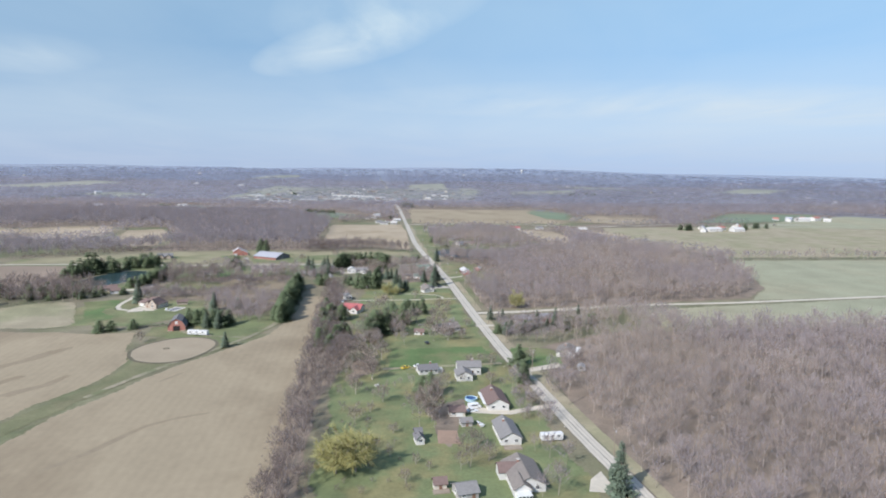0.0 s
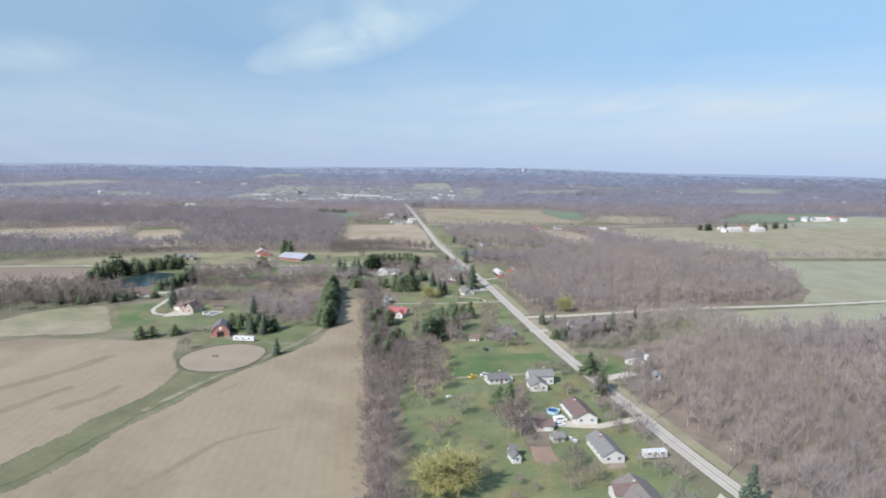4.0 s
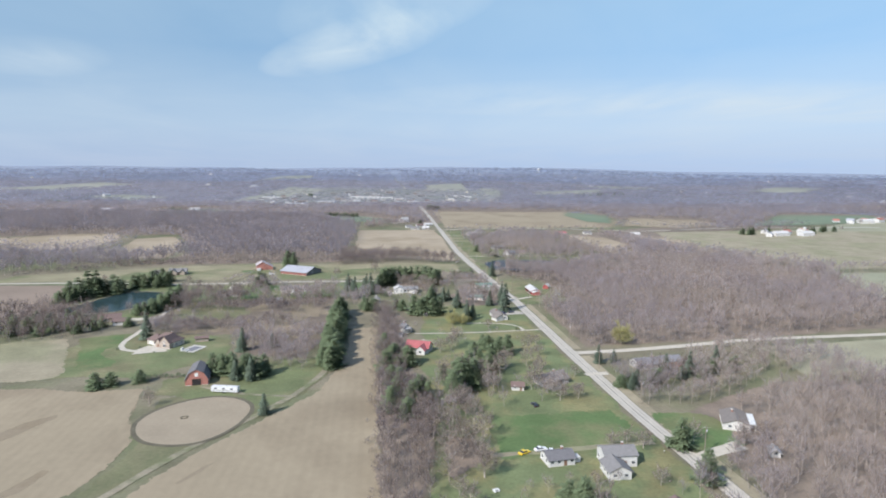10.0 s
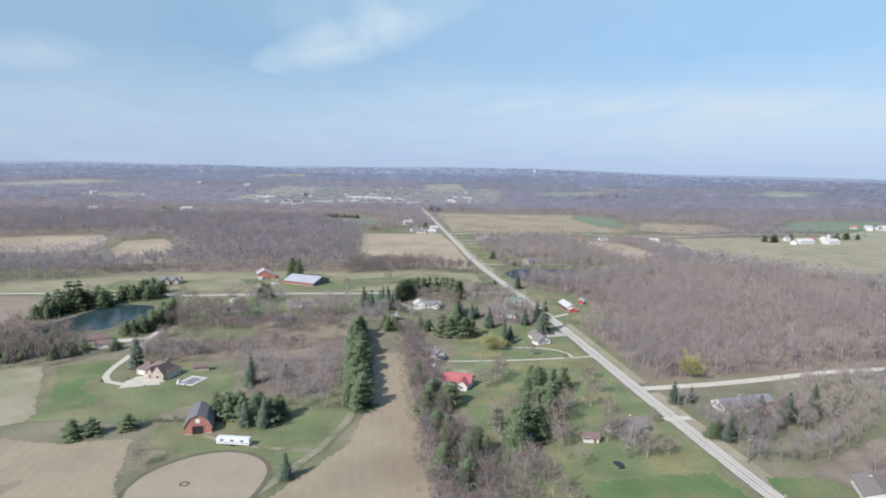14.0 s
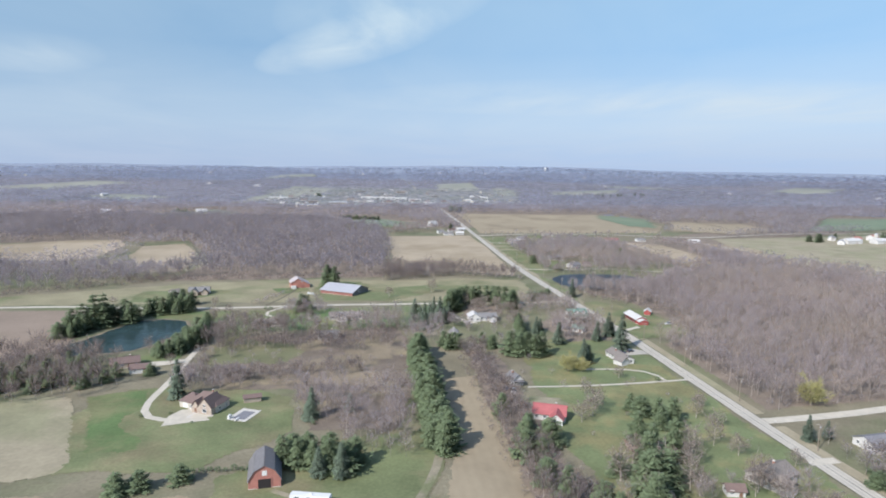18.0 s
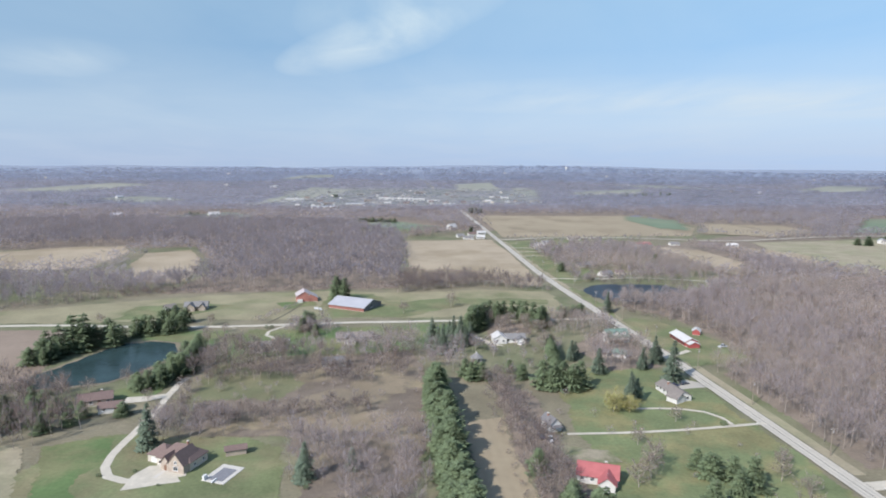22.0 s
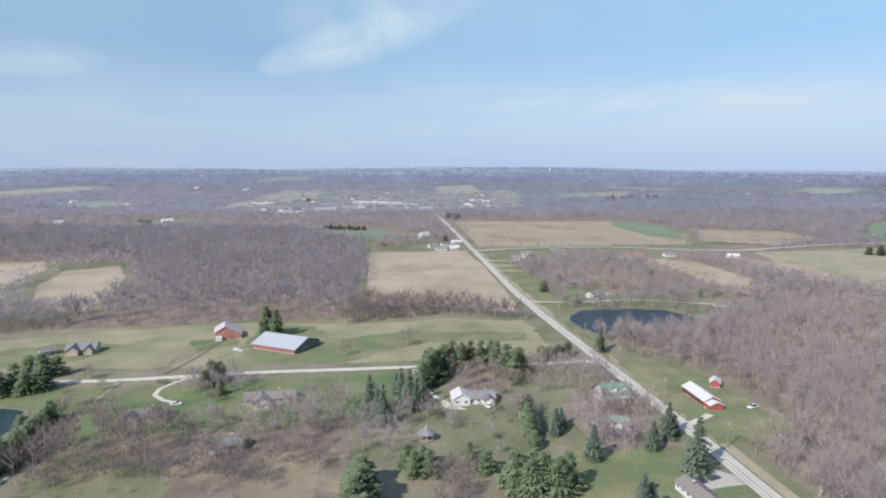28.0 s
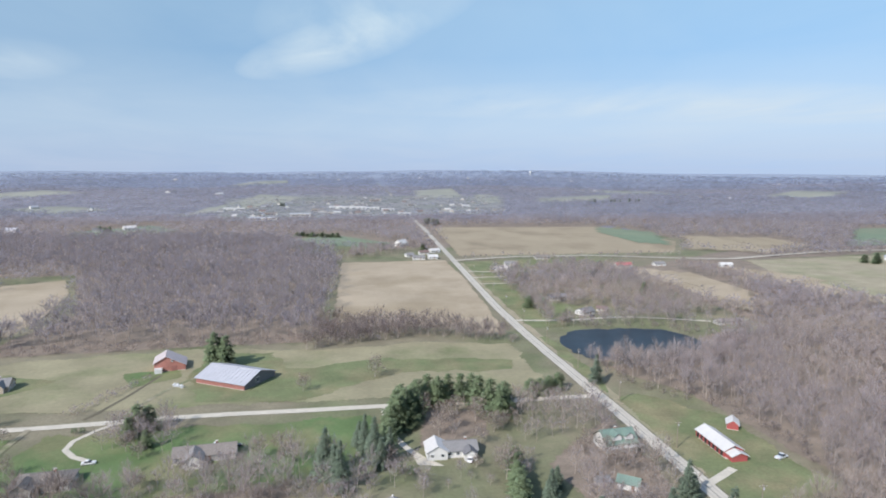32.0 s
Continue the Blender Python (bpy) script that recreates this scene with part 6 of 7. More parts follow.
# ---- the brown-roofed house, pond house and west houses ----
x_ = start("house", -137.5, 426, -22, "cream and stone house with steep brown roofs", "house")
footing(x_, 15, 10)
block(x_, 15, 10, 3.2, 4.2, M_CREAM, M_SHINGLE_BROWN, kind="hip")
block(x_, 9, 7, 3.4, 3.9, M_STONE, M_SHINGLE_BROWN, 3.5, -3.5, 90)
block(x_, 5, 4, 3.0, 2.6, M_STONE, M_SHINGLE_BROWN, -1.5, -5.0, 90)
block(x_, 9, 8, 3.0, 3.0, M_CREAM, M_SHINGLE_BROWN, -8.5, 0.5, 0, kind="hip")
around(x_, 15, 10, 0, 0, 0, 5, 2, door=False)
window(x_, 3.5, -8.1, 1.0, 0, 2.0, 1.6)
window(x_, 3.5, -8.1, 3.4, 0, 1.2, 1.2)
part("door", box_bm(1.1, 0.1, 2.1, -1.5, -7.55, 0.1), M_DOOR, x_)
for q in range(2):
    garage_door(x_, -9.9 + q * 3.4, -3.55, 0, 2.8)
chimney(x_, 1.0, 2.2, 5.5, 2.0)
part("walk", box_bm(1.5, 7, 0.1, -1.5, -10, 0.12), M_CONCRETE, x_)
x_.scale = (0.84, 0.84, 0.88)
y_ = start("pool_house", -122, 431, 15, "low open shelter with a brown roof", "shelter")
block(y_, 6.5, 3.0, 2.1, 0.9, M_STONE, M_SHINGLE_BROWN)
z_ = start("swimming_pool", -122.5, 417, -22, "in-ground pool under a grey winter cover with a pale deck", "pool")
part("deck", box_bm(8, 11, 0.14, 0, 0, 0.06, 0.03), M_CONCRETE, z_, "pale concrete pool deck")
part("cover", box_bm(4.8, 7.6, 0.1, 0.2, -0.4, 0.18, 0.04), M_SHINGLE_BLUE, z_, "slate-grey pool cover")
part("diving_board", box_bm(0.5, 2.4, 0.5, 0.2, -4.9, 0.19), M_TRIM, z_)
part("slide_stand", box_bm(0.8, 1.6, 1.4, -3.2, -4.6, 0.2, 0.05), M_TRIM, z_)
simple_house("house", -188, 480, 20, 12, 7.5, 2.9, 2.0, M_STONE, M_SHINGLE_BROWN, "brown-roofed house beside the pond")
simple_house("garage", -178.5, 471.5, 12, 8, 6, 2.7, 1.6, M_WHITE, M_SHINGLE_BROWN, "white garage beside the pond house", "garage", 2, 1, False)
b3 = simple_house("house", -134.5, 550.5, 5, 16.5, 9, 2.9, 2.1, M_GREYSIDE, M_SHINGLE_TAUPE, "grey ranch house with a taupe hip roof", kind="hip", long_n=5)
block(b3, 6, 6, 2.8, 1.7, M_GREYSIDE, M_SHINGLE_TAUPE, -4, -5, 90)
b4 = simple_house("house", -90, 565, 6, 20, 8.5, 2.8, 2.0, M_GREYSIDE, M_SHINGLE_TAUPE, "long grey house with a white front gable", long_n=6)
block(b4, 7, 6, 2.8, 2.1, M_WHITE, M_SHINGLE_GREY, -3.0, -5.5, 90)
window(b4, -3.0, -9.1, 1.0, 0, 1.6, 1.2)
plant("bare", "bare trees round the dark-roofed house", (-105, 517, 9), (-99, 514, 10), (-92, 516, 9), (-90, 523, 10), (-106, 527, 9), (-96, 510, 8))
simple_house("house", -98, 522, 10, 11, 7.5, 2.6, 1.9, M_GREYSIDE, M_SHINGLE_DARK, "grey house with a dark roof behind brush")
b6 = simple_house("house", -197, 644, 8, 14, 9, 3.0, 2.6, M_STONE, M_SHINGLE_GREY, "tan house with steep gables on the meadow")
block(b6, 7, 5.5, 2.7, 2.3, M_STONE, M_SHINGLE_GREY, -3, -4.5, 90)
block(b6, 5, 4, 2.6, 2.0, M_STONE, M_SHINGLE_GREY, 4, -4.5, 90)
simple_house("garage", -213, 641, 40, 6.5, 6, 2.6, 2.0, M_GREYSIDE, M_SHINGLE_TAUPE, "small grey garage on the meadow", "garage", 2, 1, False)

# ---- houses past the east pond and round the crossroad ----
simple_house("house", 229, 945, 0, 16, 9, 3.0, 2.3, M_WHITE, M_RED_ROOF, "far white house with a red roof")
simple_house("house", 102, 938, 5, 13, 8, 3.0, 2.2, M_WHITE, M_WHITE_ROOF, "far white house beside the road")
simple_house("house", 118, 970, 0, 10, 7, 2.8, 2.0, M_WHITE, M_SHINGLE_GREY, "far pale house at the crossroad")
simple_house("house", 112, 800, 10, 14, 8, 2.9, 2.2, M_GREYSIDE, M_SHINGLE_BLUE, "blue-grey house behind bare trees")
simple_house("house", 116, 752, 25, 11, 8, 2.9, 2.2, M_WHITE, M_SHINGLE_DARK, "dark-roofed house above the pond")
simple_house("garage", 131, 760, -20, 7, 5, 2.5, 1.5, M_CREAM, M_SHINGLE_BROWN, "small tan garage above the pond", "garage", 2, 1, False)
simple_house("shed", 198, 716, 3, 18, 5, 2.4, 1.2, M_GREYSIDE, M_SHINGLE_TAUPE, "long low grey shed", "shed", 4, 1, False)
simple_house("house", 335, 936, -5, 12, 7, 2.8, 2.0, M_WHITE, M_WHITE_ROOF, "far white house by the crossroad")
simple_house("house", 165, 1010, 0, 16, 8, 2.8, 2.0, M_GREYSIDE, M_SHINGLE_TAUPE, "far grey house by the crossroad")
simple_house("house", 270, 950, 0, 11, 8, 2.8, 2.0, M_WHITE, M_SHINGLE_GREY, "far white bungalow by the road")
simple_house("barn", 20, 1136, 50, 16, 10, 5.0, 4.5, M_WHITE, M_WHITE_ROOF, "far white barn with a pale roof", "barn", 3, 1, False)
simple_house("house", 2, 1118, 5, 12, 8, 3.2, 2.4, M_WHITE, M_SHINGLE_GREY, "far white farmhouse under trees")
for q, (hx, hy, hl) in enumerate([(30, 1019, 13), (46, 1024, 10), (40, 1060, 11), (22, 1042, 9), (54, 1075, 12)]):
    simple_house("house", hx, hy, 5 * q, hl, 8, 3.0, 2.2, M_WHITE, (M_SHINGLE_GREY, M_WHITE_ROOF, M_SHINGLE_BROWN)[q % 3], "far white roadside house", group="houses at the crossroad")
for q, (hx, hy, hl, hw, hh) in enumerate([(545, 925, 24, 12, 5), (568, 945, 18, 10, 5), (525, 918, 12, 8, 4), (585, 925, 20, 12, 5), (605, 960, 14, 10, 6), (545, 960, 12, 9, 4)]):
    simple_house("farm_building", hx, hy, 10 + 20 * (q % 3), hl, hw, hh, 3, M_WHITE, (M_WHITE_ROOF, M_SALMON, M_STEEL)[q % 3], "far white farm building with a pale or rusty roof", "farm building", 4, 1, False, group="east farmstead")
sil = start("silo", 597, 945, 0, "far grey concrete silo", "silo")
part("body", cyl_bm(2.4, 2.4, 9.5, 0, 0, 0, 14), M_CONCRETE, sil)
part("dome", cyl_bm(2.4, 0.6, 1.6, 0, 0, 9.5, 14), M_STEEL, sil)
for q, (hx, hy, hl, hw, hh) in enumerate([(842, 1120, 26, 12, 6), (880, 1135, 20, 12, 7), (812, 1118, 16, 10, 5), (905, 1160, 14, 10, 5), (862, 1146, 14, 9, 5), (828, 1138, 12, 9, 5), (892, 1116, 12, 8, 4), (800, 1140, 10, 8, 4)]):
    simple_house("farm_building", hx, hy, 23 * q, hl, hw, hh, 3, M_WHITE, (M_WHITE_ROOF, M_SALMON, M_STEEL)[q % 3], "far white farm building on the hill", "farm building", 6, 2, False, group="white farm on the hill")
for q, (hx, hy, hl) in enumerate([(-541, 1358, 16), (-419, 1350, 12), (-383, 1380, 18), (-735, 1846, 16), (-678, 2700, 40), (-479, 2540, 40), (-600, 1800, 14)]):
    simple_house("farmhouse", hx, hy, 17 * q, hl, hl * 0.6, 4.5, 3.5, M_WHITE, (M_STEEL, M_SHINGLE_DARK, M_WHITE_ROOF)[q % 3], "far pale farm building in a clearing", "house", 3, 1, False, group="western farms")

# ---- the town ----
rng = random.Random(5)
TOWN_BIG = [(-206, 1558, 52, 26, 1), (-147, 1668, 42, 24, 1), (-320, 1842, 24, 14, 0), (-296, 1840, 20, 16, 0), (-268, 1846, 22, 14, 2), (-82, 1905, 30, 16, 0), (-45, 1885, 70, 12, 0), (0, 1858, 44, 12, 0),
            (-104, 2150, 38, 16, 2), (-41, 2096, 39, 16, 2), (22, 2130, 30, 14, 3), (68, 1676, 27, 14, 0), (241, 1906, 18, 14, 0), (298, 1784, 27, 14, 2), (-154, 2092, 24, 14, 2), (-74, 1722, 15, 12, 0),
            (154, 2218, 41, 14, 2), (-20, 1980, 34, 16, 2), (40, 1800, 30, 12, 0), (-210, 1700, 26, 16, 3), (-250, 1960, 20, 14, 2), (-120, 1820, 26, 16, 3), (110, 1960, 22, 14, 2)]
for q, (hx, hy, hl, hw, tone) in enumerate(TOWN_BIG):
    ob = start("town_building", hx, hy, rng.uniform(-7, 7), "far pale low commercial building with a flat-pitched roof", "building", "town buildings")
    part("wall", box_bm(hl, hw, 4.6), (M_WHITE, M_CREAM, M_GREYSIDE, M_STONE)[tone], ob)
    part("roof", prism_bm([(-hw / 2 - 0.5, 4.6), (0, 5.8), (hw / 2 + 0.5, 4.6), (hw / 2 + 0.5, 4.9), (0, 6.1), (-hw / 2 - 0.5, 4.9)], hl + 1), (M_WHITE_ROOF, M_STEEL, M_SHINGLE_GREY, M_SHINGLE_TAUPE)[tone], ob)
    for w in range(4):
        part("window", box_bm(hl / 7, 0.3, 1.8, hl * (w - 1.5) / 4.5, -hw / 2 - 0.1, 1.3), M_GLASS, ob)
    part("loading_door", box_bm(min(4, hl / 6), 0.3, 3.0, hl * 0.44, -hw / 2 - 0.1, 0), M_TRIM, ob)
for q in range(64):
    row = q % 6
    hx, hy = rng.uniform(-330, 330), (1640, 1730, 1790, 1940, 2040, 2190)[row] + rng.uniform(-22, 22)
    if not inside(TOWN, np.array([hx]), np.array([hy]))[0]:
        continue
    ob = start("town_house", hx, hy, rng.choice((0, 90, 8, 80)), "far pale town house with a pitched roof", "house", "town houses")
    block(ob, rng.uniform(9, 14), rng.uniform(7, 9), 3.2, 2.4, rng.choice((M_WHITE, M_CREAM, M_GREYSIDE, M_GREYSIDE)), rng.choice((M_SHINGLE_GREY, M_SHINGLE_BLUE, M_SHINGLE_BROWN, M_SHINGLE_DARK, M_WHITE_ROOF)))
FAR_LONE = [(856, 2610), (1042, 2190), (1088, 2110), (610, 3900), (1066, 3450), (345, 3950), (-116, 3850), (1900, 3000), (2300, 3900), (-1500, 3000), (1480, 1950), (-900, 3600), (1330, 1640)]
for q, (hx, hy) in enumerate(FAR_LONE):
    big = 0.75 + hy / 9000
    ob = start("far_house", hx, hy, 31 * q, "tiny far pale house among woods", "house", "far lone houses")
    block(ob, 14 * big, 8 * big, 3.6 * big, 2.4 * big, (M_WHITE, M_CREAM)[q % 2], (M_WHITE_ROOF, M_SHINGLE_GREY, M_STEEL)[q % 3])

tw = start("water_tower", 995, 3960, 0, "white water tower on the horizon", "water tower")
part("stem", cyl_bm(4.5, 3.2, 14, 0, 0, 0, 16), M_WHITE, tw)
part("tank", cyl_bm(7, 8.5, 8, 0, 0, 13, 20), M_WHITE, tw)
part("dome", cyl_bm(8.5, 3, 4, 0, 0, 21, 20), M_WHITE, tw)

# ---- water, yards and drives ----
M_WATER = mat("pond_water", (0.035, 0.05, 0.065), 0.3, 0.25, 0.05, 0.6, bump=0.03, spec=0.03)
M_TEAL = mat("teal_pond_water", (0.033, 0.058, 0.06), 0.2, 0.3, 0.05, 0.6, bump=0.03, spec=0.06)
M_STRAW = mat("dead_grass", (0.265, 0.215, 0.15), 0.95, 0.22, 0.08, 0.9, tint=(0.20, 0.165, 0.12), tint_amount=0.8, tint_scale=0.04, ground=True)
M_BANK = mat("muddy_bank", (0.22, 0.185, 0.13), 0.9, 0.2, 0.1, 1.0, ground=True)
M_SOIL = mat("bare_soil", (0.31, 0.22, 0.165), 0.95, 0.2, 0.15, 1.5, ground=True)
M_SAND = mat("arena_sand", (0.33, 0.275, 0.20), 0.95, 0.12, 0.06, 0.8)
M_DARKDIRT = mat("dark_dirt", (0.135, 0.12, 0.085), 0.95, 0.2, 0.2, 1.5)

POND_W = [(-230, 506), (-223, 495), (-208, 499), (-194, 504), (-186, 516), (-181, 530), (-178, 546), (-184, 562), (-198, 568), (-210, 564), (-216, 550), (-221, 536), (-228, 520)]
POND_E = [(79, 694), (77, 672), (80, 656), (104, 646), (126, 650), (142, 656), (160, 675), (156, 692), (150, 705), (128, 711), (105, 713), (88, 706)]


def grow(poly, d):
    cx, cy = sum(p[0] for p in poly) / len(poly), sum(p[1] for p in poly) / len(poly)
    return [(x + (x - cx) / math.hypot(x - cx, y - cy) * d, y + (y - cy) / math.hypot(x - cx, y - cy) * d) for x, y in poly]


patch("pond_bank", grow(POND_W, 2.5), 0.13, M_BANK, "muddy grass bank of the west pond", "bank", 0.5)
patch("pond", POND_W, 0.17, M_TEAL, "dark teal farm pond ringed by pines", "water", 1.6)
patch("pond_bank", grow(POND_E, 2.5), 0.13, M_BANK, "brown bank of the east pond", "bank", 2.4)
patch("pond", POND_E, 0.17, M_WATER, "dark blue pond beside the road", "water", 2.4)
patch("pond_lawn", [(-200, 470), (-166, 482), (-163, 500), (-176, 506), (-190, 494), (-204, 490)], 0.12, M_LAWN_RICH, "green lawn beside the west pond", "lawn")
patch("pond_lawn", [(-180, 562), (-160, 540), (-159, 590), (-215, 592), (-205, 566)], 0.11, M_LAWN_RICH, "green lawn between pond and farm road", "lawn")
patch("east_lawn", [(72, 600), (78, 640), (74, 700), (66, 700), (68, 610)], 0.11, M_LAWN, "roadside grass beside the pond", "lawn")
patch("east_lawn", [(66, 715), (96, 720), (104, 760), (130, 745), (140, 770), (100, 800), (90, 860), (100, 960), (200, 975), (230, 990), (220, 1015), (72, 1000), (66, 850)], 0.11, M_LAWN, "green lawns round far houses", "lawn")
patch("meadow_green", [(-110, 612), (-60, 610), (-20, 640), (40, 640), (44, 660), (-30, 672), (-70, 660), (-80, 690), (-118, 690), (-120, 660)], 0.12, M_LAWN, "greener meadow round the riding barn", "grass", 2.5)
patch("meadow_green", [(-240, 612), (-190, 625), (-170, 655), (-200, 668), (-240, 655)], 0.12, M_LAWN, "green lawn round the gabled meadow house", "lawn", 2.5)
patch("meadow_green", [(-150, 660), (-140, 636), (-118, 650), (-122, 664)], 0.13, M_LAWN_RICH, "green grass below the bank barn", "grass", 1.5)
patch("rough_meadow", [(-156, 474), (-114, 476), (-106, 498), (-112, 514), (-134, 522), (-156, 538)], 0.12, M_VERGE, "rough green meadow between rows of brush", "grass", 2.5)
patch("dry_clearing", [(-112, 462), (-76, 466), (-70, 480), (-88, 492), (-110, 482)], 0.15, M_STRAW, "rough tan grass in the brush", "grass", 2.5)
patch("dry_clearing", [(-88, 478), (-62, 480), (-60, 500), (-75, 506), (-92, 500)], 0.14, M_STRAW, "dry grass clearing in the brush", "grass", 2.0)
patch("dry_clearing", [(-120, 446), (-70, 440), (-66, 462), (-92, 470), (-122, 462)], 0.13, M_STRAW, "dry grass at the brush's edge", "grass", 2.0)
patch("bare_yard", [(60, 505), (30, 500), (22, 545), (64, 590)], 0.10, M_LITTER, "brown bare ground under trees", "ground", 2.0)
patch("bare_yard", [(-20, 560), (14, 566), (10, 596), (-14, 598)], 0.12, M_LITTER, "brown needle litter under pines", "ground", 2.0)
patch("brown_yard", [(28, 196), (40, 232), (44, 250), (22, 236), (24, 214)], 0.12, M_LITTER, "worn brown yard under bare trees", "ground", 1.5)
patch("brown_yard", [(-8, 268), (6, 282), (6, 300), (-8, 306)], 0.12, M_LITTER, "brown leaf litter at the lawn's edge", "ground", 2.0)
patch("brown_yard", [(10, 372), (26, 372), (28, 384), (12, 386)], 0.12, M_SOIL, "reddish needle litter under pines", "ground", 1.2)
patch("garden_bed", [(25, 204), (33, 203), (33, 214), (26, 215)], 0.15, M_SOIL, "bare reddish garden bed", "garden", 0.5)
patch("path_garden", [(8, 284), (66, 289), (66, 292), (8, 287)], 0.15, M_DRY, "pale mown path across the lawn", "grass", 0.5)
patch("parking", [(66, 168), (74, 166), (74, 180), (69, 175)], 0.16, M_GRAVEL, "beige gravel parking beside the road", "drive", 0.4)
patch("parking", [(34, 231), (56, 227), (74, 233), (74, 237), (57, 231), (40, 237)], 0.16, M_GRAVEL, "pale gravel drive in front of the garage", "drive", 0.4)
patch("parking", [(49, 478), (66, 480), (66, 486), (58, 492), (50, 488)], 0.16, M_ROAD, "worn grey drive beside the ranch house", "drive", 0.4)
patch("parking", [(-10, 428), (2, 424), (4, 416), (-10, 416), (-18, 430)], 0.16, M_TRACK, "worn grey parking by the cottage", "drive", 1.8)
patch("parking", [(-178, 478), (-168, 480), (-162, 484), (-163, 488), (-178, 485)], 0.17, M_GRAVEL, "pale gravel parking by the pond house", "drive", 0.4)
patch("parking", [(-150, 409), (-134, 413), (-140, 424), (-147, 424), (-150, 418)], 0.17, M_GRAVEL, "pale gravel drive before the brown-roofed house", "drive", 0.3)
patch("parking", [(-19, 549), (-10, 547), (-14, 552), (-20, 556)], 0.16, M_GRAVEL, "pale drive by the white-roofed house", "drive", 0.4)
patch("parking", [(66, 360), (77, 361), (77, 365), (66, 364)], 0.17, M_GRAVEL, "pale gravel apron at the roadside", "drive", 0.3)
patch("parking", [(76, 276), (96, 283), (94, 289), (76, 281)], 0.17, M_GRAVEL, "pale gravel drive", "drive", 0.4)
for line, w in (([(-8, 438), (12, 437), (33, 438), (54, 440), (69, 442)], 1.7), ([(25, 459), (43, 458.5), (58, 460), (58, 445), (56, 441)], 1.6), ([(69, 524), (78, 528), (84, 533)], 3.0),
                ([(-128, 600), (-138, 591), (-144, 583), (-143, 575), (-138, 568), (-126, 565)], 2.1), ([(-28, 600), (-27, 580), (-24, 560), (-16, 552)], 2.4),
                ([(64, 936), (100, 928)], 3), ([(64, 900), (112, 905)], 2.5), ([(64, 740), (100, 735), (140, 742), (190, 722)], 3), ([(62, 870), (95, 870)], 2.5)):
    ribbon("driveway", line, w, 0.18, M_GRAVEL, "narrow pale gravel drive", "drive")
ring = [(-117.5, 318), (-117, 330), (-111.5, 338.5), (-104, 345), (-95, 348), (-86, 346), (-78.5, 339), (-76.5, 329), (-80, 315), (-86.5, 305), (-94, 301.5), (-102, 302), (-111, 306)]
for _ in range(2):
    ring = [(a[0] * (1 - f) + b[0] * f, a[1] * (1 - f) + b[1] * f) for a, b in zip(ring, ring[1:] + ring[:1]) for f in (0.25, 0.75)]
ring.append(ring[0])
patch("riding_ring", ring[:-1], 0.15, M_SAND, "oval tan riding ring", "riding ring", 0.2)
ribbon("ring_track", ring, 1.7, 0.17, M_DARKDIRT, "dark worn track round the riding ring", "track")
ribbon("barn_lane", [(-130, 603), (-127, 620), (-123, 635), (-113, 650)], 2.0, 0.18, M_TRACK, "faint two-rut lane up to the barns", "track")
ribbon("barn_path", [(-104, 360), (-96, 350), (-84, 348), (-62, 345)], 2.0, 0.16, M_TRACK, "worn grassy path to the red barn", "track")
ribbon("dirt_ditch", [(-130, 655), (-133, 645), (-133, 634), (-138, 624), (-138, 615), (-144, 603)], 1.5, 0.15, M_DARKDIRT, "dark narrow ditch in the meadow", "ditch")
ribbon("road_shoulder", [(90, 60), (87, 168), (83, 210), (80, 260), (76.5, 312), (75, 390)], 5.0, 0.11, M_DRY, "dry grass road shoulder", "shoulder")
ribbon("road_shoulder", [(75, 402), (75, 520), (72, 600), (68, 700), (67, 780), (72, 990)], 4.5, 0.10, M_DRY, "dry grass road shoulder", "shoulder")
M_RUT = mat("pale_wheel_path", (0.52, 0.48, 0.41), 0.9, 0.12, 0.3, 3.0)
M_ROADEDGE = mat("dark_tar_line", (0.14, 0.135, 0.13), 0.8, 0.2, 0.5, 3.0)
ROADLINE = [(84, 60), (81, 168), (77, 210), (74.5, 260), (71, 312), (69.5, 395), (69, 520), (66, 600), (62, 700), (61, 780), (66, 990)]
for off in (-2.4, -0.9, 0.9, 2.4):
    ribbon("wheel_path", [(x + off, y) for x, y in ROADLINE], 0.75, 0.165, M_RUT, "pale polished wheel path on the road", "road marking")
for off in (-3.5, 0.0, 3.5):
    ribbon("tar_seam", [(x + off, y) for x, y in ROADLINE], 0.16, 0.168, M_ROADEDGE, "thin dark seam along the road", "road marking")

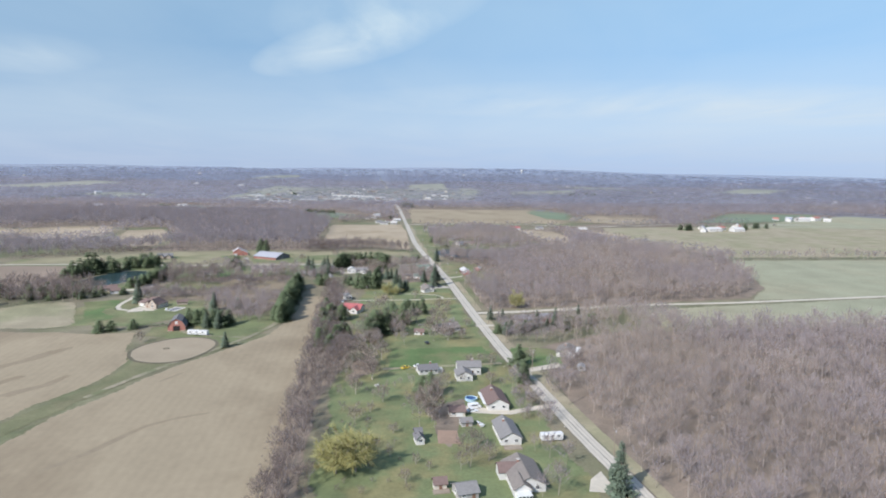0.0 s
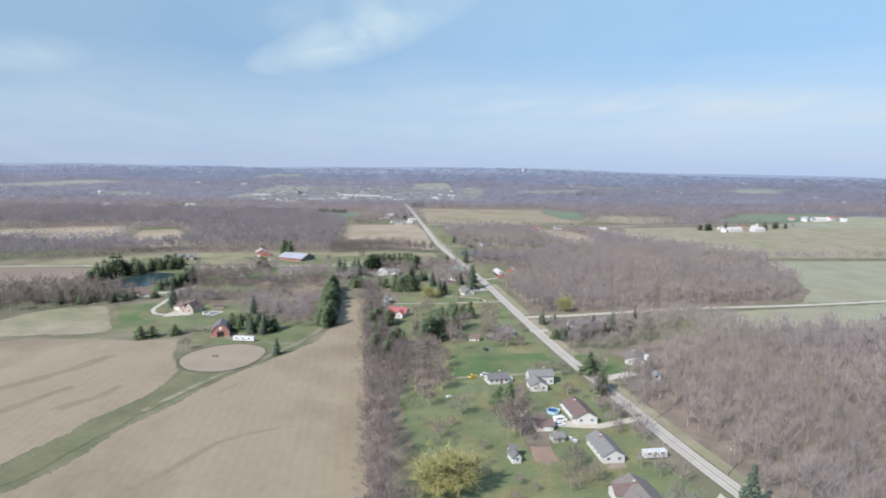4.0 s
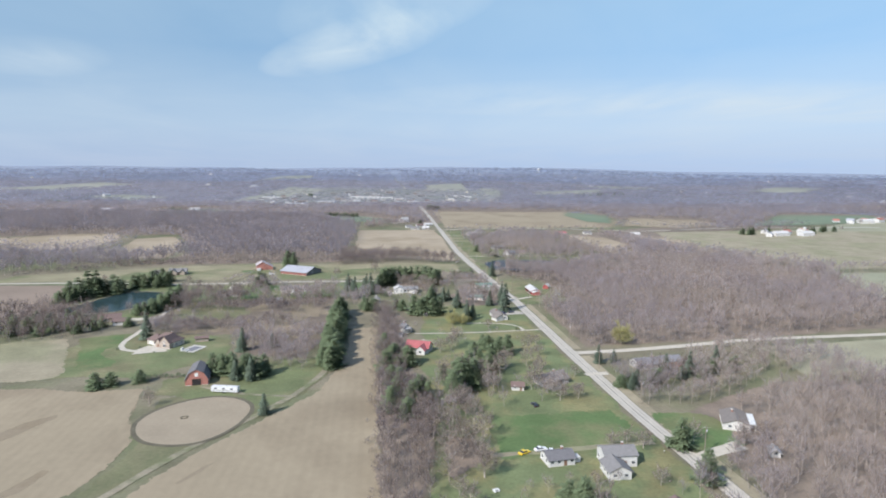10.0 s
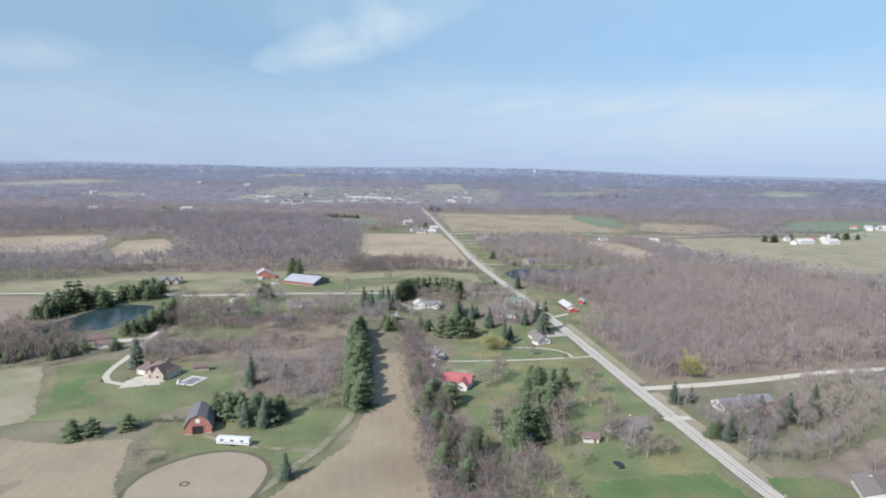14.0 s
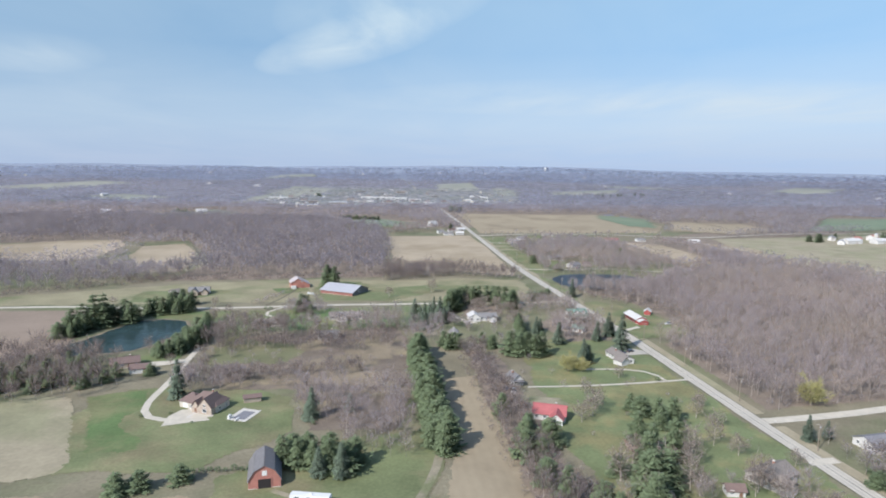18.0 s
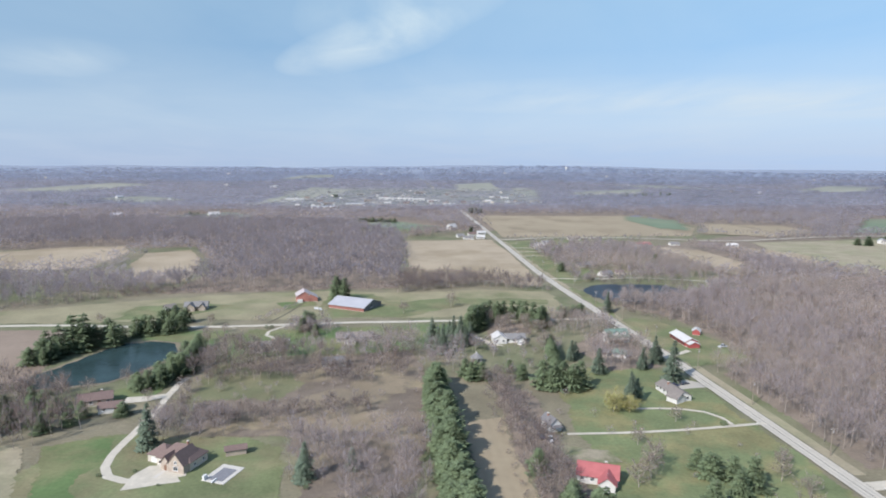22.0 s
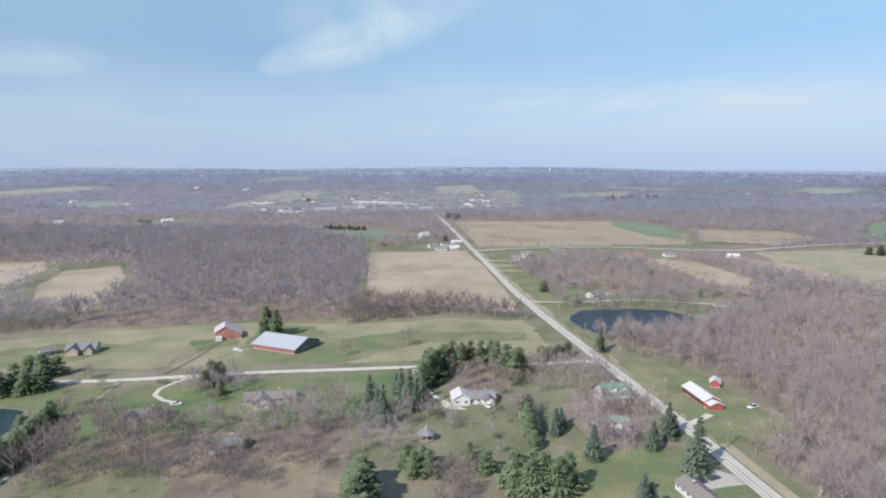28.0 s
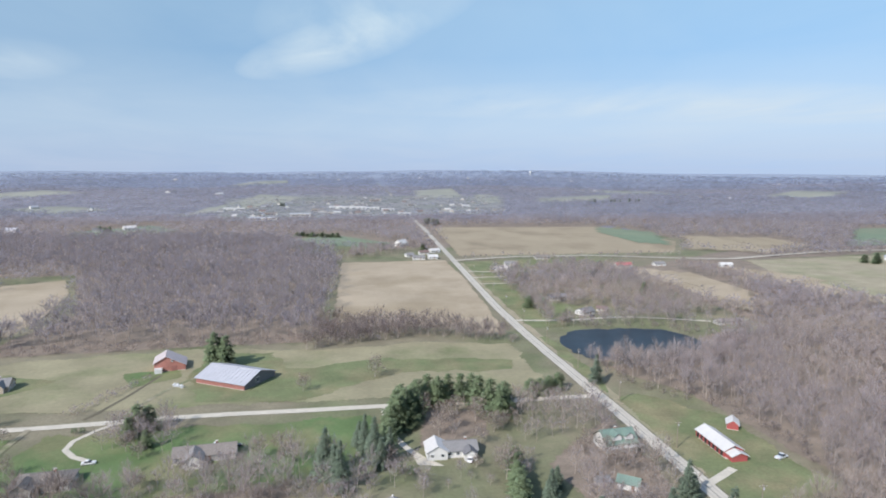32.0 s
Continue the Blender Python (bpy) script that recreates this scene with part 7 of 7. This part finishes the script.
# ---- vehicles ----
def car(x, y, turn, colour, label, name="car", size=(4.5, 1.8, 1.45), cabin=(0.52, -0.05), box=False):
    """A parked car: shaped body, glazed cabin, lamps, four wheels with rims."""
    ob = start(name, x, y, turn, label, "vehicle")
    L, W, H = size
    paint_m = mat("car_paint_" + label.split()[0], colour, 0.3, 0.04, 0.5, 3.0, spec=0.6)
    if box:
        prof = [(-L / 2, 0.35), (-L / 2, H), (L * 0.28, H), (L * 0.38, H * 0.62), (L / 2, H * 0.55), (L / 2, 0.35)]
    else:
        prof = [(-L / 2, 0.35), (-L / 2 + 0.05, 0.85), (-L * 0.3, 0.92), (L * 0.22, 0.92), (L / 2 - 0.1, 0.78), (L / 2, 0.35)]
    bm = prism_bm(prof, W)
    bmesh.ops.rotate(bm, verts=bm.verts, cent=(0, 0, 0), matrix=Matrix.Rotation(radians(-90), 3, "Z"))
    bmesh.ops.bevel(bm, geom=bm.edges[:], offset=0.07, segments=2, affect="EDGES")
    body = part("body", bm, paint_m, ob)
    if not box:
        c0, c1 = cabin[1] - cabin[0] / 2, cabin[1] + cabin[0] / 2
        bm = prism_bm([(c0 * L, 0.9), (c0 * L + 0.35, H - 0.06), (c1 * L - 0.75, H - 0.06), (c1 * L, 0.9)], W - 0.2)
        bmesh.ops.rotate(bm, verts=bm.verts, cent=(0, 0, 0), matrix=Matrix.Rotation(radians(-90), 3, "Z"))
        part("cabin_glass", bm, M_GLASS, ob, "dark car glass")
        part("roof", box_bm(cabin[0] * L - 1.15, W - 0.3, 0.07, (c0 + c1) / 2 * L - 0.2, 0, H - 0.06, 0.02), paint_m, ob)
    else:
        part("windscreen", box_bm(0.1, W - 0.3, 0.55, L * 0.335, 0, H * 0.66), M_GLASS, ob)
        for s in (-1, 1):
            part("side_window", box_bm(L * 0.5, 0.04, 0.5, -L * 0.05, s * (W / 2 + 0.01), H * 0.62), M_GLASS, ob)
    for sx in (-1, 1):
        for sy in (-1, 1):
            bm = cyl_bm(0.33, 0.33, 0.24, 0, 0, -0.12, 12)
            bmesh.ops.rotate(bm, verts=bm.verts, cent=(0, 0, 0), matrix=Matrix.Rotation(radians(90), 3, "X"))
            wheel = part("wheel", bm, M_TYRE, ob)
            wheel.location = (sx * L * 0.31, sy * (W / 2 - 0.1), 0.33)
            bm = cyl_bm(0.19, 0.19, 0.26, 0, 0, -0.13, 10)
            bmesh.ops.rotate(bm, verts=bm.verts, cent=(0, 0, 0), matrix=Matrix.Rotation(radians(90), 3, "X"))
            part("rim", bm, M_STEEL, wheel)
    for sy in (-1, 1):
        part("headlight", box_bm(0.08, 0.35, 0.16, L / 2 - 0.04, sy * W * 0.34, 0.58), M_TRIM, ob)
        part("tail_light", box_bm(0.06, 0.3, 0.16, -L / 2 - 0.005, sy * W * 0.36, 0.62), M_REDWALL, ob)
    return ob


car(43, 235, 10, (0.8, 0.8, 0.8), "white parked van on the gravel", "van", (5.2, 2.0, 2.1), box=True)
car(41.5, 231.3, 8, (0.75, 0.76, 0.78), "pale parked car on the gravel")
car(19, 286, 30, (0.72, 0.52, 0.05), "yellow parked car on the lawn")
car(25, 288, 15, (0.8, 0.8, 0.8), "white parked car beside the outbuilding")
car(28.5, 286, -10, (0.78, 0.78, 0.8), "white parked sedan beside the outbuilding")
car(33, 327, 100, (0.03, 0.035, 0.04), "black parked car on the lawn")
car(-15.5, 433, 80, (0.8, 0.8, 0.8), "white pickup parked by the cottage", "pickup", (5.3, 1.9, 1.8), (0.36, 0.05))
car(-18, 436, 100, (0.05, 0.05, 0.07), "dark parked car by the cottage")
car(52.5, 482.5, 15, (0.04, 0.05, 0.12), "dark blue parked car on the drive")
car(58, 484.5, 20, (0.06, 0.07, 0.09), "charcoal parked car on the drive")
car(105, 538, 20, (0.62, 0.64, 0.66), "silver pickup parked near the woods", "pickup", (5.4, 1.9, 1.8), (0.36, 0.05))
car(-88, 572.5, 5, (0.8, 0.8, 0.8), "white parked sedan behind the grey house")
car(-81.5, 571.5, 15, (0.05, 0.05, 0.055), "black parked car behind the grey house")
car(-127, 564, 10, (0.7, 0.7, 0.7), "pale parked car on the ranch drive")
car(118, 744, 40, (0.04, 0.04, 0.05), "black parked car above the pond")
car(-1, 550, 70, (0.8, 0.8, 0.8), "white parked car beside the porch")


def trailer(x, y, turn, L, label, motor=False):
    """A white travel or stock trailer with windows, wheels and a hitch."""
    ob = start("trailer", x, y, turn, label, "trailer")
    part("body", box_bm(L, 2.4, 2.3, 0, 0, 0.55, 0.16), M_TIN, ob)
    part("stripe", box_bm(L - 0.6, 2.43, 0.18, 0, 0, 1.2), M_SHINGLE_TAUPE, ob, "brown painted stripe")
    for i in range(3):
        for s in (-1, 1):
            part("window", box_bm(1.1, 0.05, 0.6, -L * 0.32 + i * L * 0.3, s * 1.21, 1.75), M_GLASS, ob)
    part("roof_unit", box_bm(0.9, 0.8, 0.3, 0, 0, 2.84, 0.05), M_TRIM, ob, "white roof air unit")
    part("hitch", box_bm(1.4, 0.25, 0.12, L / 2 + 0.6, 0, 0.5), M_SHINGLE_DARK, ob)
    for sx in (-0.6, 0.35):
        for s in (-1, 1):
            bm = cyl_bm(0.36, 0.36, 0.25, 0, 0, -0.12, 12)
            bmesh.ops.rotate(bm, verts=bm.verts, cent=(0, 0, 0), matrix=Matrix.Rotation(radians(90), 3, "X"))
            wheel = part("wheel", bm, M_TYRE, ob)
            wheel.location = (sx, s * 1.05, 0.36)
    return ob


trailer(65, 203.5, 2, 8.0, "white travel trailer parked on the lawn")
trailer(-92, 352, -12, 11.5, "long white stock trailer beside the red barn")
trailer(-106.5, 661.5, -30, 5.5, "small white trailer behind the riding barn")
bt = start("boat", 42, 218, 110, "small white boat on the grass", "boat")
bm = prism_bm([(-0.5, 0.35), (-1.0, 1.15), (1.0, 1.15), (0.5, 0.35)], 4.0)
for v in bm.verts:
    if v.co.x > 1:
        v.co.y *= 0.3
        v.co.z = max(v.co.z, 0.75)
part("hull", bm, M_TIN, bt)
part("seat", box_bm(0.4, 1.6, 0.1, -0.4, 0, 1.16), M_SHINGLE_TAUPE, bt)
part("cradle", box_bm(2.6, 1.0, 0.4, -0.2, 0, 0), M_WOOD, bt)
pl = start("round_pool", 43, 243.5, 0, "round blue above-ground pool", "pool")
part("wall", cyl_bm(2.75, 2.75, 1.25, 0, 0, 0, 28, False), paint("pool_wall_blue", (0.45, 0.62, 0.74), 0.5), pl, "pale blue pool wall")
part("water", cyl_bm(2.6, 2.6, 0.9, 0, 0, 0.05, 28), paint("pool_cover_blue", (0.03, 0.08, 0.22), 0.3), pl, "dark blue covered water")
bm = bmesh.new()
for r0, zz in ((2.95, 1.27), (2.55, 1.27)):
    bmesh.ops.create_circle(bm, segments=28, radius=r0, matrix=Matrix.Translation((0, 0, zz)))
bmesh.ops.bridge_loops(bm, edges=bm.edges[:])
part("rim", bm, paint("pool_rim_blue", (0.50, 0.72, 0.85), 0.4), pl, "light blue pool rim")
part("ladder", box_bm(0.5, 0.8, 1.6, 2.9, 0, 0), M_TRIM, pl)
pl.scale = (0.85, 0.85, 0.9)
lw = start("lawn_table", 5, 263, 20, "white picnic table on the lawn", "table")
part("top", box_bm(1.8, 0.8, 0.07, 0, 0, 0.7), M_TRIM, lw)
for s in (-1, 1):
    part("bench", box_bm(1.8, 0.3, 0.06, 0, s * 0.75, 0.42), M_TRIM, lw)
    part("leg", box_bm(0.1, 1.6, 0.7, s * 0.7, 0, 0), M_TRIM, lw)
# made-up ring of dark blocks in place of a dark dirt spot
ft = start("fire_ring", -101, 326, 0, "added ring of dark blocks for a dirt spot on the arena sand", "fire ring")
for q in range(10):
    part("stone", box_bm(0.5, 0.35, 0.35, 1.2 * math.cos(q * 0.63), 1.2 * math.sin(q * 0.63), 0.1, 0.06), M_DARKDIRT, ft)
for hx, hy in ((-116, 636), (-118, 637.5), (-119.5, 638)):
    hb = start("hay_bale", hx, hy, 20, "pale wrapped round hay bale", "hay bale", "hay bales by the barn")
    bm = cyl_bm(0.75, 0.75, 1.4, 0, 0, -0.7, 14)
    bmesh.ops.rotate(bm, verts=bm.verts, cent=(0, 0, 0), matrix=Matrix.Rotation(radians(90), 3, "X"))
    bmesh.ops.translate(bm, verts=bm.verts, vec=(0, 0, 0.75))
    part("wrap", bm, M_TIN, hb)

# ---- utility poles along the road ----
M_POLE = mat("weathered_pole", (0.24, 0.20, 0.16), 0.9, 0.2, 0.5, 3.0)
pole = start("utility_pole", 78, 200, 0, "weathered wooden utility pole beside the road", "utility pole", "roadside utility poles")
part("post", cyl_bm(0.17, 0.11, 10.5, 0, 0, -0.2, 8), M_POLE, pole)
arm = part("crossarm", box_bm(2.4, 0.12, 0.14, 0, -0.12, 9.4), M_POLE, pole)
for q in (-1.05, -0.4, 0.4, 1.05):
    part("insulator", cyl_bm(0.05, 0.04, 0.18, q, -0.12, 9.54, 6), M_TRIM, arm)
part("transformer", cyl_bm(0.22, 0.22, 0.7, 0.3, 0, 8.2, 10), M_STEEL, pole, "grey steel transformer can")
pole.matrix_basis = pose(82.5, 190, 0, 0, 0, 3)
for q in range(1, 18):
    py = 190 + q * 45
    px = np.interp(py, [168, 312, 395, 520, 600, 700, 780, 990], [81, 71, 69.5, 69, 66, 62, 61, 66]) + 5.4
    copy_thing(pole, pose(float(px), py, 0, 0, 0, 3))
mb = start("mailbox", 65.5, 282, 90, "small pale roadside mailbox on a post", "mailbox", "roadside mailboxes")
part("post", box_bm(0.1, 0.1, 1.1), M_WOOD, mb)
bm = prism_bm([(-0.1, 1.05), (-0.1, 1.2), (-0.06, 1.29), (0.06, 1.29), (0.1, 1.2), (0.1, 1.05)], 0.5)
part("box", bm, M_TRIM, mb)
for px, py in ((69.5, 240), (72.5, 212), (65, 360), (64.5, 440), (63, 490), (75, 392)):
    copy_thing(mb, pose(px, py, 0, 0, 0, 90))
